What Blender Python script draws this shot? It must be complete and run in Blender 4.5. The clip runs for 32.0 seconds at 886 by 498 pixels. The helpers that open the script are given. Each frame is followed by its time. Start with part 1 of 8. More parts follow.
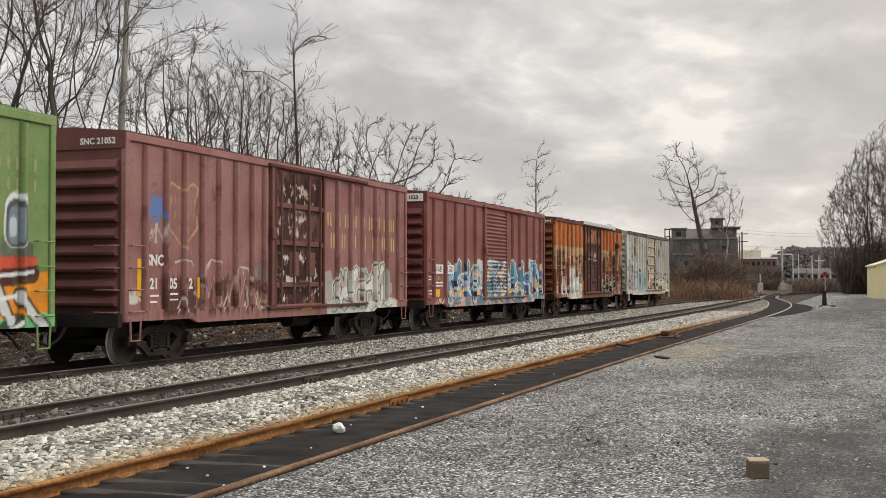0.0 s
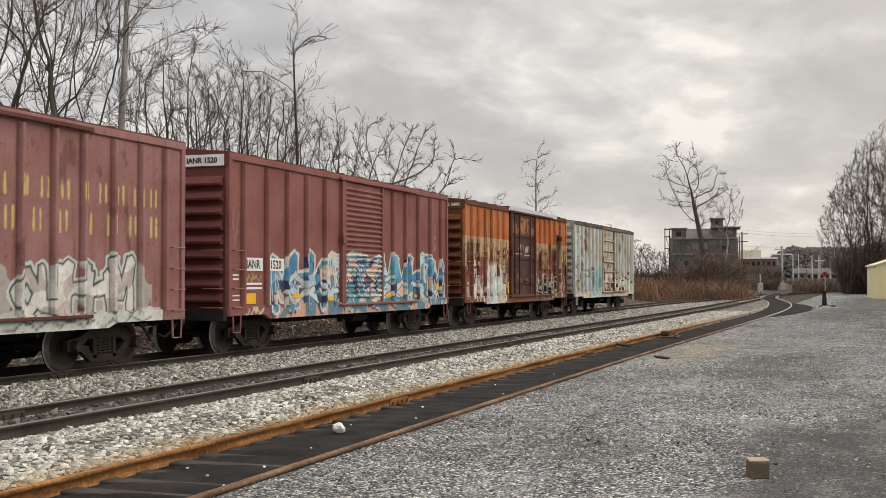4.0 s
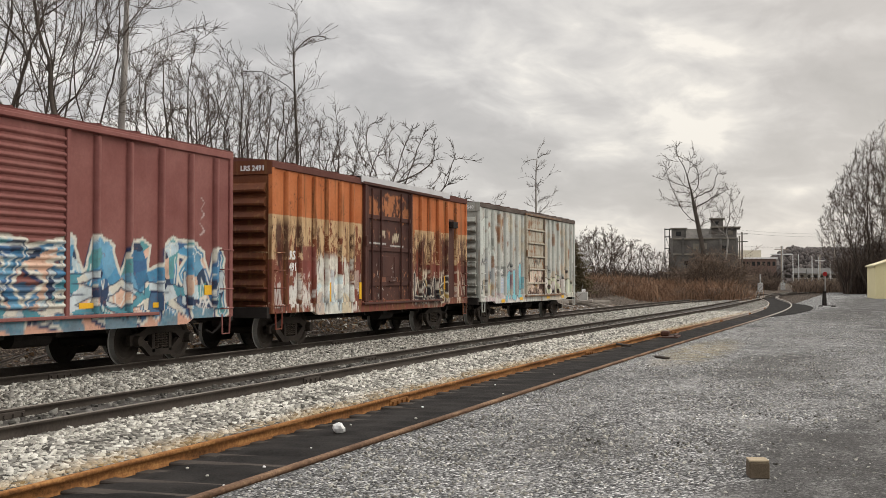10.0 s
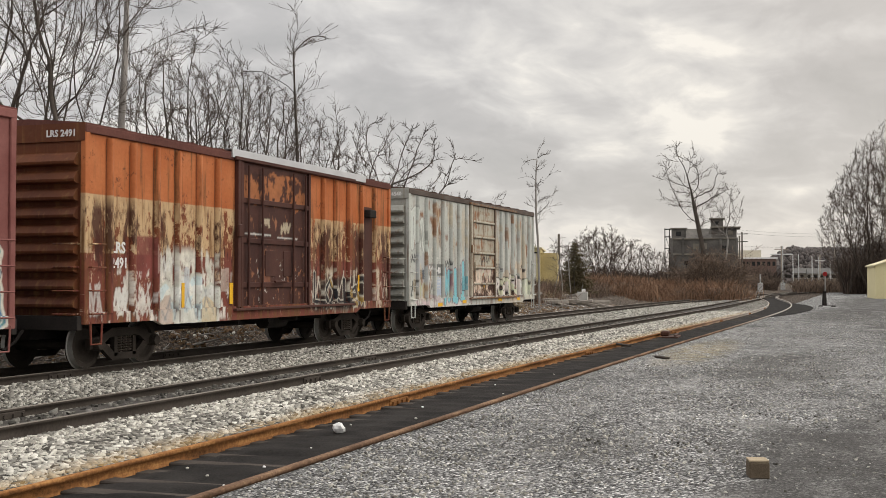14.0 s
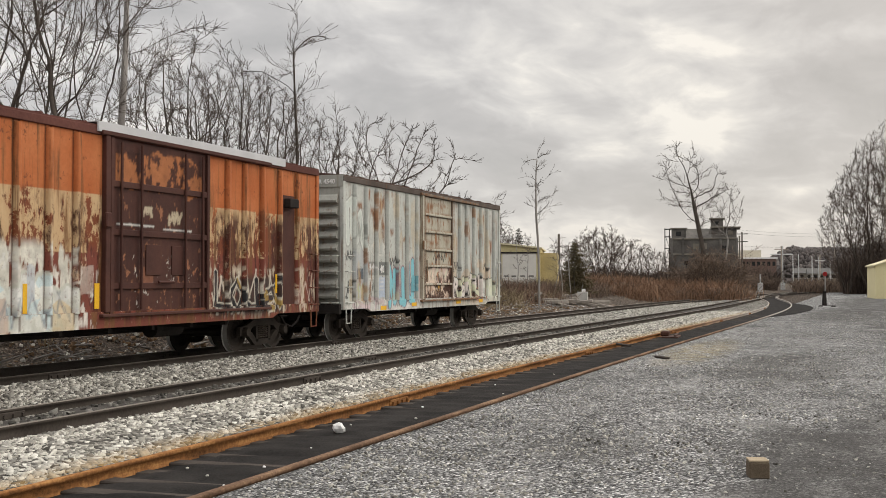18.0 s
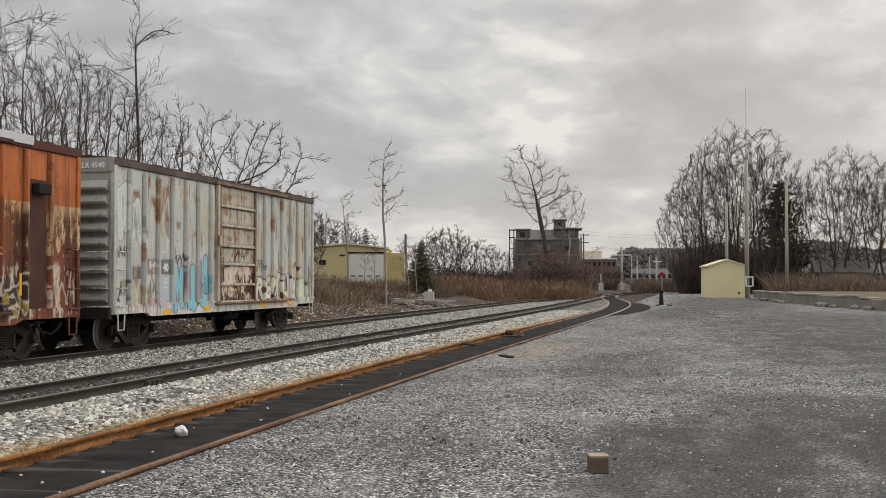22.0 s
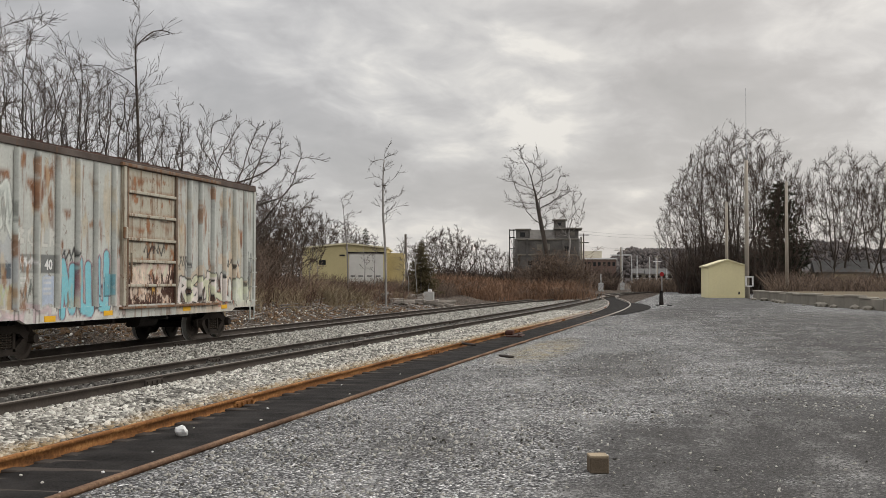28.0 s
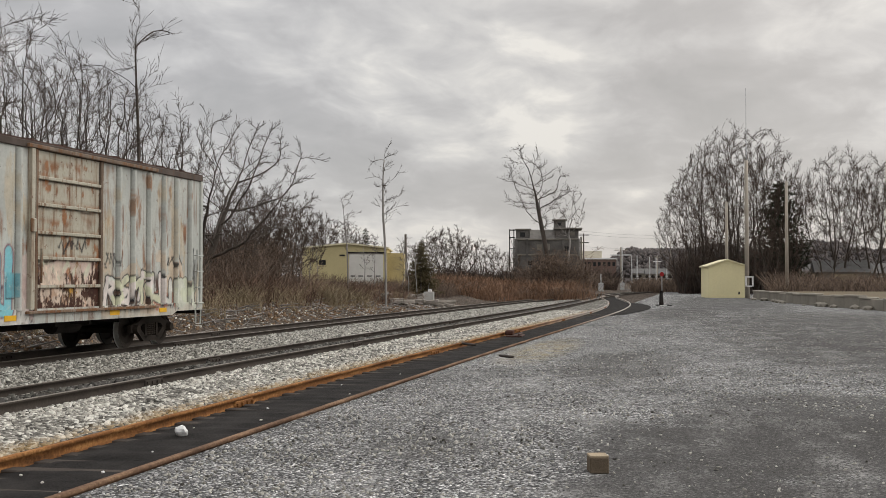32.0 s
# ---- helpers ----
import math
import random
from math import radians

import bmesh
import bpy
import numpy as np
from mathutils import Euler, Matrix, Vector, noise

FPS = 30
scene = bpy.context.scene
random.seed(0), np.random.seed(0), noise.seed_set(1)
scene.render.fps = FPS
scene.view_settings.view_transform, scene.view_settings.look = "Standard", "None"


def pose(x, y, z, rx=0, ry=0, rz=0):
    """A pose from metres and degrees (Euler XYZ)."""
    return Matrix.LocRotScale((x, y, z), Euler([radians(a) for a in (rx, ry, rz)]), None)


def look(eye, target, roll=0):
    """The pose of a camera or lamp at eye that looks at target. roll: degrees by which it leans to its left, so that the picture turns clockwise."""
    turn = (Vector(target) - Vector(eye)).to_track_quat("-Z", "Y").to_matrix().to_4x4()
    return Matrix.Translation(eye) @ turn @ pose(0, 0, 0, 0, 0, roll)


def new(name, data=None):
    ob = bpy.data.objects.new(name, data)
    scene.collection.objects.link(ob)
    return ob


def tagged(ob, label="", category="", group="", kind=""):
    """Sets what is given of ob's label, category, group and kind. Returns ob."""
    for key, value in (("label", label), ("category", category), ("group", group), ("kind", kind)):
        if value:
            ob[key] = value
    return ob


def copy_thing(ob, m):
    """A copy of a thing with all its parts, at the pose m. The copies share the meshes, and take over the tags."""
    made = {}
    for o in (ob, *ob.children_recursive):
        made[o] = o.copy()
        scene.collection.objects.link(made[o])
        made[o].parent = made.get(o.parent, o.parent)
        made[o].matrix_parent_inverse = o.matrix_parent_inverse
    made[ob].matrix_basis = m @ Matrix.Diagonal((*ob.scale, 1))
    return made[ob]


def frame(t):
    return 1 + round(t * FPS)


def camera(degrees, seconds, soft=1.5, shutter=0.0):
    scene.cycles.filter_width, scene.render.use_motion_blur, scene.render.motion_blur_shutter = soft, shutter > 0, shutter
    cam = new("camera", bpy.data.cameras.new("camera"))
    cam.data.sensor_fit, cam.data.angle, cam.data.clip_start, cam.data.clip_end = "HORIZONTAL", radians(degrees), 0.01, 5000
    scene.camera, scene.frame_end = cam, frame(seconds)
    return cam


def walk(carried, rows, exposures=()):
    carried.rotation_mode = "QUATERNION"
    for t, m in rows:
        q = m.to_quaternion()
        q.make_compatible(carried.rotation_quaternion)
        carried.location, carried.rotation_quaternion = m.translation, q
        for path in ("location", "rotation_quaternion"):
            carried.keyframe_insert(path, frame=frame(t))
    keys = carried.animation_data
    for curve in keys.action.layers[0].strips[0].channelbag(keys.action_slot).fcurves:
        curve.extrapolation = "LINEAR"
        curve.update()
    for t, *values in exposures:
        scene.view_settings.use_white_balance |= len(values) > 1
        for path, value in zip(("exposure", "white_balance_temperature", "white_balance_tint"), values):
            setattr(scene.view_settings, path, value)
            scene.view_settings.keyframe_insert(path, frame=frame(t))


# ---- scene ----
# The way is level: x runs along the railway away from the camera, y to the left of it, z = 0 at the top of the rails.
cam = camera(41.3, 32.0, soft=0.65)
EYE = Vector((0.0, 0.0, 1.66))


def aim(yaw, tilt=1.515):
    a, b = radians(yaw), radians(tilt)
    return look(EYE, EYE + Vector((math.cos(a) * math.cos(b), math.sin(a) * math.cos(b), math.sin(b))))


PAN = [(0.0, 19.78), (9.0, 19.78), (17.5, 19.78), (18.0, 19.78), (18.2, 19.77), (18.3, 19.69), (18.4, 19.50), (18.5, 19.24),
       (18.6, 18.88), (18.7, 18.46), (18.8, 18.02), (18.9, 17.45), (19.0, 16.80), (19.1, 16.25), (19.2, 15.74), (19.3, 15.29),
       (19.4, 14.93), (19.5, 14.60), (19.6, 14.26), (19.8, 13.72), (20.0, 13.32), (20.2, 12.99), (20.5, 12.64), (20.8, 12.47),
       (21.0, 12.41), (21.5, 12.36), (22.0, 12.325), (24.0, 12.325), (32.0, 12.325)]
walk(cam, [(t, aim(a)) for t, a in PAN], exposures=[(0.0, 0.16, 6750, 10), (18.2, 0.16, 6750, 10), (20.5, -0.02, 6550, 10), (32.0, -0.02, 6550, 10)])

# ---------------------------------------------------------------- sky and light
SUN_AZ, SUN_EL = radians(-6.0), radians(24.0)


def link(nt, a, b):
    nt.links.new(a, b)


def node(nt, kind, **ins):
    n = nt.nodes.new(kind)
    for k, v in ins.items():
        key = k.replace("_", " ")
        if key in n.inputs:
            if isinstance(v, bpy.types.NodeSocket):
                link(nt, v, n.inputs[key])
            else:
                n.inputs[key].default_value = v
    return n


def ramp(nt, fac, stops, interp="LINEAR"):
    n = nt.nodes.new("ShaderNodeValToRGB")
    n.color_ramp.interpolation = interp
    els = n.color_ramp.elements
    while len(els) > 1:
        els.remove(els[-1])
    els[0].position, els[0].color = stops[0][0], col(stops[0][1])
    for p, c in stops[1:]:
        e = els.new(p)
        e.color = col(c)
    link(nt, fac, n.inputs[0])
    return n.outputs[0]


def col(c):
    return (c, c, c, 1) if isinstance(c, (int, float)) else (*c, 1) if len(c) == 3 else c


def mix(nt, fac, a, b, mode="MIX"):
    n = nt.nodes.new("ShaderNodeMix")
    n.data_type, n.blend_type = "RGBA", mode
    for i, v in ((0, fac), (6, a), (7, b)):
        if isinstance(v, bpy.types.NodeSocket):
            link(nt, v, n.inputs[i])
        else:
            n.inputs[i].default_value = v if i == 0 else col(v)
    return n.outputs[2]


def calc(nt, op, a, b=0.0, c=0.0):
    n = nt.nodes.new("ShaderNodeMath")
    n.operation = op
    for i, v in enumerate((a, b, c)):
        if isinstance(v, bpy.types.NodeSocket):
            link(nt, v, n.inputs[i])
        else:
            n.inputs[i].default_value = v
    return n.outputs[0]


def fbm(nt, vec, scale, detail=4.0, rough=0.55, dist=0.0):
    n = node(nt, "ShaderNodeTexNoise", Scale=scale, Detail=detail, Roughness=rough, Distortion=dist)
    if vec is not None:
        link(nt, vec, n.inputs["Vector"])
    return n.outputs["Fac"]


def scaled(nt, vec, sx, sy, sz, off=(0, 0, 0)):
    n = nt.nodes.new("ShaderNodeMapping")
    n.inputs["Scale"].default_value = (sx, sy, sz)
    n.inputs["Location"].default_value = off
    link(nt, vec, n.inputs["Vector"])
    return n.outputs[0]


def sky():
    w = bpy.data.worlds.new("overcast_sky")
    scene.world = w
    w.use_nodes = True
    nt = w.node_tree
    nt.nodes.clear()
    tc = nt.nodes.new("ShaderNodeTexCoord")
    sep = nt.nodes.new("ShaderNodeSeparateXYZ")
    link(nt, tc.outputs["Generated"], sep.inputs[0])
    # clouds lie on a flat deck: the direction divided by its height gives their foreshortening
    up = calc(nt, "MAXIMUM", calc(nt, "ADD", sep.outputs[2], 0.24), 0.06)
    flat = nt.nodes.new("ShaderNodeCombineXYZ")
    link(nt, calc(nt, "DIVIDE", sep.outputs[0], up), flat.inputs[0])
    link(nt, calc(nt, "DIVIDE", sep.outputs[1], up), flat.inputs[1])
    big = fbm(nt, scaled(nt, flat.outputs[0], 1.5, 1.9, 1, (3.1, 1.7, 0)), 1.0, 5.0, 0.5, 0.25)
    fine = fbm(nt, scaled(nt, flat.outputs[0], 5.0, 6.0, 1, (0.4, 5.2, 0)), 1.0, 7.0, 0.55, 0.4)
    both = calc(nt, "ADD", calc(nt, "MULTIPLY", big, 0.65), calc(nt, "MULTIPLY", fine, 0.35))
    clouds = ramp(nt, both, [(0.36, (0.43, 0.435, 0.45)), (0.46, (0.51, 0.51, 0.525)), (0.52, (0.62, 0.62, 0.63)), (0.57, (0.74, 0.735, 0.73)), (0.62, (0.94, 0.92, 0.88))])
    # the deck is thinner towards the left of the way
    clouds = mix(nt, 1.0, clouds, ramp(nt, calc(nt, "ADD", sep.outputs[1], 0.3), [(0.15, 1.04), (0.38, 0.94), (0.60, 1.0), (0.95, 1.18)]), "MULTIPLY")
    # the veiled sun brightens the deck round it
    dot = nt.nodes.new("ShaderNodeVectorMath")
    dot.operation = "DOT_PRODUCT"
    norm = nt.nodes.new("ShaderNodeVectorMath")
    norm.operation = "NORMALIZE"
    link(nt, tc.outputs["Generated"], norm.inputs[0])
    link(nt, norm.outputs[0], dot.inputs[0])
    dot.inputs[1].default_value = (math.cos(SUN_EL) * math.cos(SUN_AZ), math.cos(SUN_EL) * math.sin(SUN_AZ), math.sin(SUN_EL))
    glow = calc(nt, "POWER", calc(nt, "MAXIMUM", dot.outputs["Value"], 0.0), 10.0)
    lit = mix(nt, calc(nt, "MULTIPLY", glow, 0.12), clouds, (1.15, 1.05, 0.90))
    low = ramp(nt, sep.outputs[2], [(0.0, (0.66, 0.66, 0.665)), (0.10, (0.60, 0.60, 0.605)), (0.26, (0.50, 0.505, 0.52))])
    deck = mix(nt, ramp(nt, sep.outputs[2], [(0.0, 0.7), (0.07, 0.25), (0.16, 0.0)]), lit, low)
    nish = nt.nodes.new("ShaderNodeTexSky")
    nish.sky_type, nish.sun_disc, nish.sun_elevation, nish.sun_rotation = "NISHITA", False, SUN_EL, math.pi / 2 - SUN_AZ
    blue = mix(nt, 1.0, nish.outputs[0], 0.06, "MULTIPLY")
    total = mix(nt, 0.93, blue, deck)
    # an overcast sky is about twice as bright overhead as low down
    total = mix(nt, 1.0, total, ramp(nt, sep.outputs[2], [(0.26, 1.0), (0.80, 2.45)]), "MULTIPLY")
    bg = node(nt, "ShaderNodeBackground", Color=total, Strength=SKY_POWER)
    out = nt.nodes.new("ShaderNodeOutputWorld")
    link(nt, bg.outputs[0], out.inputs[0])


SKY_POWER = 0.92
sky()
sun = new("sun", bpy.data.lights.new("sun", "SUN"))
sun.data.energy, sun.data.angle, sun.data.color = 1.35, radians(70), (1.0, 0.95, 0.87)
sun.matrix_world = look((0, 0, 60), Vector((0, 0, 60)) - Vector((math.cos(radians(-70)) * math.cos(radians(42)), math.sin(radians(-70)) * math.cos(radians(42)), math.sin(radians(42)))))


# ---------------------------------------------------------------- mesh helpers
def mesh_of(bm, name="mesh"):
    me = bpy.data.meshes.new(name)
    bm.normal_update()
    bm.to_mesh(me)
    bm.free()
    return me


def part(name, bm, material, parent=None, label="", smooth=False):
    """Links a bmesh, or a ready mesh, as one object under parent."""
    me = bm if isinstance(bm, bpy.types.Mesh) else mesh_of(bm, name)
    if material and not me.materials:
        me.materials.append(material)
    if smooth:
        me.shade_smooth()
    ob = new(name, me)
    ob.parent = parent
    if label:
        ob["label"] = label
    return ob


def thing(name, label, category, group="", kind="", m=None):
    e = new(name)
    e.empty_display_size = 0.3
    if m is not None:
        e.matrix_world = m
    return tagged(e, label, category, group, kind)


def box(bm, x0, x1, y0, y1, z0, z1, bevel=0.0):
    vs = [bm.verts.new((x, y, z)) for x in (x0, x1) for y in (y0, y1) for z in (z0, z1)]
    fs = [bm.faces.new([vs[i] for i in q]) for q in ((0, 1, 3, 2), (4, 6, 7, 5), (0, 4, 5, 1), (2, 3, 7, 6), (0, 2, 6, 4), (1, 5, 7, 3))]
    if bevel:
        bmesh.ops.bevel(bm, geom=list({e for f in fs for e in f.edges}), offset=bevel, segments=1, affect="EDGES")
    return bm


def boxes(*rows, bevel=0.0):
    bm = bmesh.new()
    for r in rows:
        box(bm, *r, bevel=bevel)
    return bm


def tube(bm, pts, r, sides=6, r_end=None, caps=True):
    """A pipe through pts; r may taper to r_end."""
    pts = [Vector(p) for p in pts]
    rings = []
    for i, p in enumerate(pts):
        d = (pts[min(i + 1, len(pts) - 1)] - pts[max(i - 1, 0)]).normalized()
        a = d.orthogonal().normalized() if i == 0 else (a - d * a.dot(d)).normalized()
        b = d.cross(a)
        rr = r if r_end is None else r + (r_end - r) * i / (len(pts) - 1)
        rings.append([bm.verts.new(p + (a * math.cos(2 * math.pi * k / sides) + b * math.sin(2 * math.pi * k / sides)) * rr) for k in range(sides)])
    for q, s in zip(rings, rings[1:]):
        for k in range(sides):
            bm.faces.new((q[k], q[(k + 1) % sides], s[(k + 1) % sides], s[k]))
    if caps:
        bm.faces.new(rings[0][::-1])
        bm.faces.new(rings[-1])
    return bm


def prism(bm, outline, y0, y1):
    """A plate: the outline (x, z) drawn out along y."""
    a = [bm.verts.new((x, y0, z)) for x, z in outline]
    b = [bm.verts.new((x, y1, z)) for x, z in outline]
    n = len(a)
    bm.faces.new(a)
    bm.faces.new(b[::-1])
    for i in range(n):
        bm.faces.new((a[i], b[i], b[(i + 1) % n], a[(i + 1) % n]))
    return bm


def from_arrays(name, verts, faces):
    """A mesh from numpy arrays of vertices and of faces with one count of corners."""
    me = bpy.data.meshes.new(name)
    n, k = faces.shape
    me.vertices.add(len(verts))
    me.vertices.foreach_set("co", verts.astype(np.float32).ravel())
    me.loops.add(n * k)
    me.loops.foreach_set("vertex_index", faces.astype(np.int32).ravel())
    me.polygons.add(n)
    me.polygons.foreach_set("loop_start", np.arange(0, n * k, k, dtype=np.int32))
    me.update(calc_edges=True)
    return me


def letters(text, size, material, parent, name="lettering", at=None, depth=0.003, align="LEFT", label=""):
    """Raised paint letters of the built-in font as a mesh."""
    cu = bpy.data.curves.new("letters", "FONT")
    cu.body, cu.size, cu.align_x, cu.extrude, cu.resolution_u, cu.offset = text, size, align, depth, 2, size * 0.028
    ob = bpy.data.objects.new("letters", cu)
    scene.collection.objects.link(ob)
    me = bpy.data.meshes.new_from_object(ob.evaluated_get(bpy.context.evaluated_depsgraph_get()))
    bpy.data.objects.remove(ob)
    bpy.data.curves.remove(cu)
    me.materials.clear()
    me.materials.append(material)
    made = new(name, me)
    made.parent = parent
    made.matrix_basis = at
    if label:
        made["label"] = label
    return made


# ---------------------------------------------------------------- materials
def material(name, rough=0.8, metal=0.0):
    m = bpy.data.materials.new(name)
    m.use_nodes = True
    nt = m.node_tree
    b = nt.nodes["Principled BSDF"]
    b.inputs["Roughness"].default_value, b.inputs["Metallic"].default_value = rough, metal
    b.inputs["Specular IOR Level"].default_value = 0.16
    return m, nt, b


def bump(nt, b, height, strength=0.4, distance=0.02):
    n = node(nt, "ShaderNodeBump", Height=height, Strength=strength, Distance=distance)
    link(nt, n.outputs[0], b.inputs["Normal"])


def where(nt, ob=None):
    tc = nt.nodes.new("ShaderNodeTexCoord")
    if ob:
        tc.object = ob
    return tc.outputs["Object"]


def plain(name, colour, rough=0.7, metal=0.0, spread=0.25, scale=6.0, relief=0.15, gloss=None):
    """A worn paint or plain surface: two scales of mottling and fine relief."""
    m, nt, b = material(name, rough, metal)
    v = where(nt)
    big, fine = fbm(nt, v, scale * 0.25), fbm(nt, v, scale * 6, 5.0)
    f = calc(nt, "ADD", calc(nt, "MULTIPLY", big, 0.6), calc(nt, "MULTIPLY", fine, 0.4))
    c = [x * (1 - spread) for x in colour], [min(1, x * (1 + spread)) for x in colour]
    link(nt, ramp(nt, f, [(0.3, c[0]), (0.7, c[1])]), b.inputs["Base Color"])
    bump(nt, b, fine, relief, 0.01)
    if gloss is not None:
        b.inputs["Specular IOR Level"].default_value = gloss
    return m


def stony(name, colours, size, rough=0.9, relief=0.8, patches=None, dist=0.02, tone=0.35):
    """Gravel: cells of several tones with gaps, and large stains."""
    m, nt, b = material(name, rough)
    v = where(nt)
    vo = node(nt, "ShaderNodeTexVoronoi", Scale=1.0 / size)
    link(nt, v, vo.inputs["Vector"])
    vf = node(nt, "ShaderNodeTexVoronoi", Scale=2.4 / size)
    link(nt, v, vf.inputs["Vector"])
    sepc = nt.nodes.new("ShaderNodeSeparateColor")
    link(nt, vo.outputs["Color"], sepc.inputs[0])
    c = ramp(nt, sepc.outputs[0], colours)
    stains = ramp(nt, fbm(nt, v, 0.35, 5.0), [(0.35, 1 - tone), (0.65, 1.0 + tone * 0.2)])
    c = mix(nt, 1.0, c, stains, "MULTIPLY")
    c = mix(nt, 1.0, c, ramp(nt, fbm(nt, v, 4.5, 6.0, 0.75), [(0.36, 0.62), (0.5, 1.0), (0.64, 1.45)]), "MULTIPLY")
    gaps = ramp(nt, vo.outputs["Distance"], [(0.32, 1.05), (0.72, 0.32)])
    c = mix(nt, 0.9, c, gaps, "MULTIPLY")
    if patches:
        c = patches(nt, v, c)
    link(nt, c, b.inputs["Base Color"])
    h = calc(nt, "ADD", calc(nt, "MULTIPLY", vo.outputs["Distance"], -1.0), calc(nt, "MULTIPLY", vf.outputs["Distance"], -0.4))
    bump(nt, b, h, relief, dist)
    return m


def ellipse(nt, sep, x, y, rx, ry, soft, wob):
    dx = calc(nt, "DIVIDE", calc(nt, "SUBTRACT", sep.outputs[0], x), rx)
    dy = calc(nt, "DIVIDE", calc(nt, "SUBTRACT", sep.outputs[1], y), ry)
    d = calc(nt, "ADD", calc(nt, "MULTIPLY", dx, dx), calc(nt, "MULTIPLY", dy, dy))
    d = calc(nt, "ADD", d, wob)
    return ramp(nt, d, [(max(0.0, 1 - soft), 1.0), (1.0, 0.0)])


def yard_patches(nt, v, c):
    """Worn tarmac shows through the gravel in patches of its own shape."""
    sep = nt.nodes.new("ShaderNodeSeparateXYZ")
    link(nt, v, sep.inputs[0])
    wob = calc(nt, "MULTIPLY", calc(nt, "SUBTRACT", fbm(nt, v, 0.8, 6.0, 0.65), 0.5), 2.2)
    fine = fbm(nt, v, 30.0, 6.0, 0.7)
    tar = ramp(nt, fine, [(0.35, (0.036, 0.034, 0.032)), (0.58, (0.082, 0.078, 0.074)), (0.68, (0.27, 0.26, 0.245))])
    for x, y, rx, ry, a in ((12.8, -1.8, 3.6, 3.6, 0.95), (8.5, -1.5, 2.5, 2.0, 0.85), (19.0, -7.0, 6.0, 4.0, 0.85), (45.0, -6.0, 24.0, 7.0, 0.75), (95.0, -2.0, 40.0, 5.0, 0.75), (12.0, 2.6, 1.2, 0.8, 0.5), (24.0, 1.5, 5.0, 1.4, 0.6), (16.0, -2.0, 3.0, 2.6, 0.75), (10.0, 0.2, 1.7, 1.1, 0.85), (30.0, -4.0, 9.0, 3.5, 0.6), (62.0, 1.0, 16.0, 2.4, 0.7)):
        c = mix(nt, calc(nt, "MULTIPLY", ellipse(nt, sep, x, y, rx, ry, 0.6, wob), a), c, tar)
    # straw and moss by the siding, pale spilt stone in streaks
    straw = calc(nt, "MULTIPLY", ellipse(nt, sep, 29.0, 3.8, 6.0, 0.9, 0.9, calc(nt, "MULTIPLY", wob, 0.5)), ramp(nt, fbm(nt, v, 3.0, 6.0, 0.7), [(0.42, 0.0), (0.58, 0.6)]))
    c = mix(nt, straw, c, (0.30, 0.235, 0.10))
    pale = calc(nt, "MULTIPLY", ramp(nt, fbm(nt, scaled(nt, v, 0.5, 1.2, 1.0, (7, 3, 0)), 1.0, 6.0, 0.6), [(0.50, 0.0), (0.70, 0.34)]), ramp(nt, fine, [(0.47, 0.0), (0.5, 1.0)]))
    c = mix(nt, pale, c, (0.52, 0.51, 0.49))
    return c


GRAVEL = stony("grey_crushed_gravel", [(0.0, (0.035, 0.035, 0.036)), (0.45, (0.17, 0.168, 0.165)), (0.75, (0.37, 0.366, 0.355)), (1.0, (0.88, 0.87, 0.84))], 0.024, patches=yard_patches)
BALLAST = stony("pale_track_ballast", [(0.0, (0.04, 0.037, 0.032)), (0.5, (0.22, 0.206, 0.178)), (1.0, (0.60, 0.57, 0.50))], 0.045, dist=0.04)


def stone_material(name, stained, tone=1.0):
    m, nt, b = material(name, 0.9)
    g = nt.nodes.new("ShaderNodeNewGeometry")
    c = ramp(nt, g.outputs["Random Per Island"], [(p, [q * tone for q in k]) for p, k in ((0.0, (0.09, 0.084, 0.074)), (0.25, (0.27, 0.258, 0.228)), (0.55, (0.46, 0.44, 0.385)), (1.0, (0.76, 0.735, 0.66)))])
    n = fbm(nt, where(nt), 60.0, 4.0)
    v = where(nt)
    # rust carried down from the old rail stains the stones beside it
    sep = nt.nodes.new("ShaderNodeSeparateXYZ")
    link(nt, v, sep.inputs[0])
    bend = calc(nt, "MULTIPLY", calc(nt, "MAXIMUM", calc(nt, "SUBTRACT", sep.outputs[0], 22.0), 0.0), 0.0175)
    near = 0.0 if not stained else ramp(nt, calc(nt, "ADD", calc(nt, "ADD", calc(nt, "SUBTRACT", sep.outputs[1], 6.37), bend), calc(nt, "MULTIPLY", fbm(nt, v, 0.9), 0.7)), [(0.30, 0.8), (1.0, 0.0)])
    c = mix(nt, near, c, (0.40, 0.25, 0.085))
    link(nt, mix(nt, 0.6, c, ramp(nt, n, [(0.3, 0.6), (0.7, 1.1)]), "MULTIPLY"), b.inputs["Base Color"])
    bump(nt, b, n, 0.3, 0.005)
    return m


STONES = stone_material("limestone_ballast_stones", True, 1.04)
GREY_STONES = stone_material("grey_ballast_stones", False, 0.80)
DIRTY_STONES = stone_material("oil_stained_stones", False, 0.32)
CHIPS = stone_material("grey_stone_chips", False, 0.74)
BANK = stony("leaf_litter_and_soil", [(0.0, (0.04, 0.03, 0.023)), (0.5, (0.12, 0.092, 0.07)), (1.0, (0.26, 0.21, 0.165))], 0.06, dist=0.05)
FAR_GROUND = plain("dull_winter_ground", (0.13, 0.11, 0.075), 0.95, spread=0.4, scale=0.5)
BLACK_FILL = plain("black_oily_fill", (0.024, 0.022, 0.0205), 0.9, spread=0.8, scale=8.0, relief=0.6, gloss=0.06)
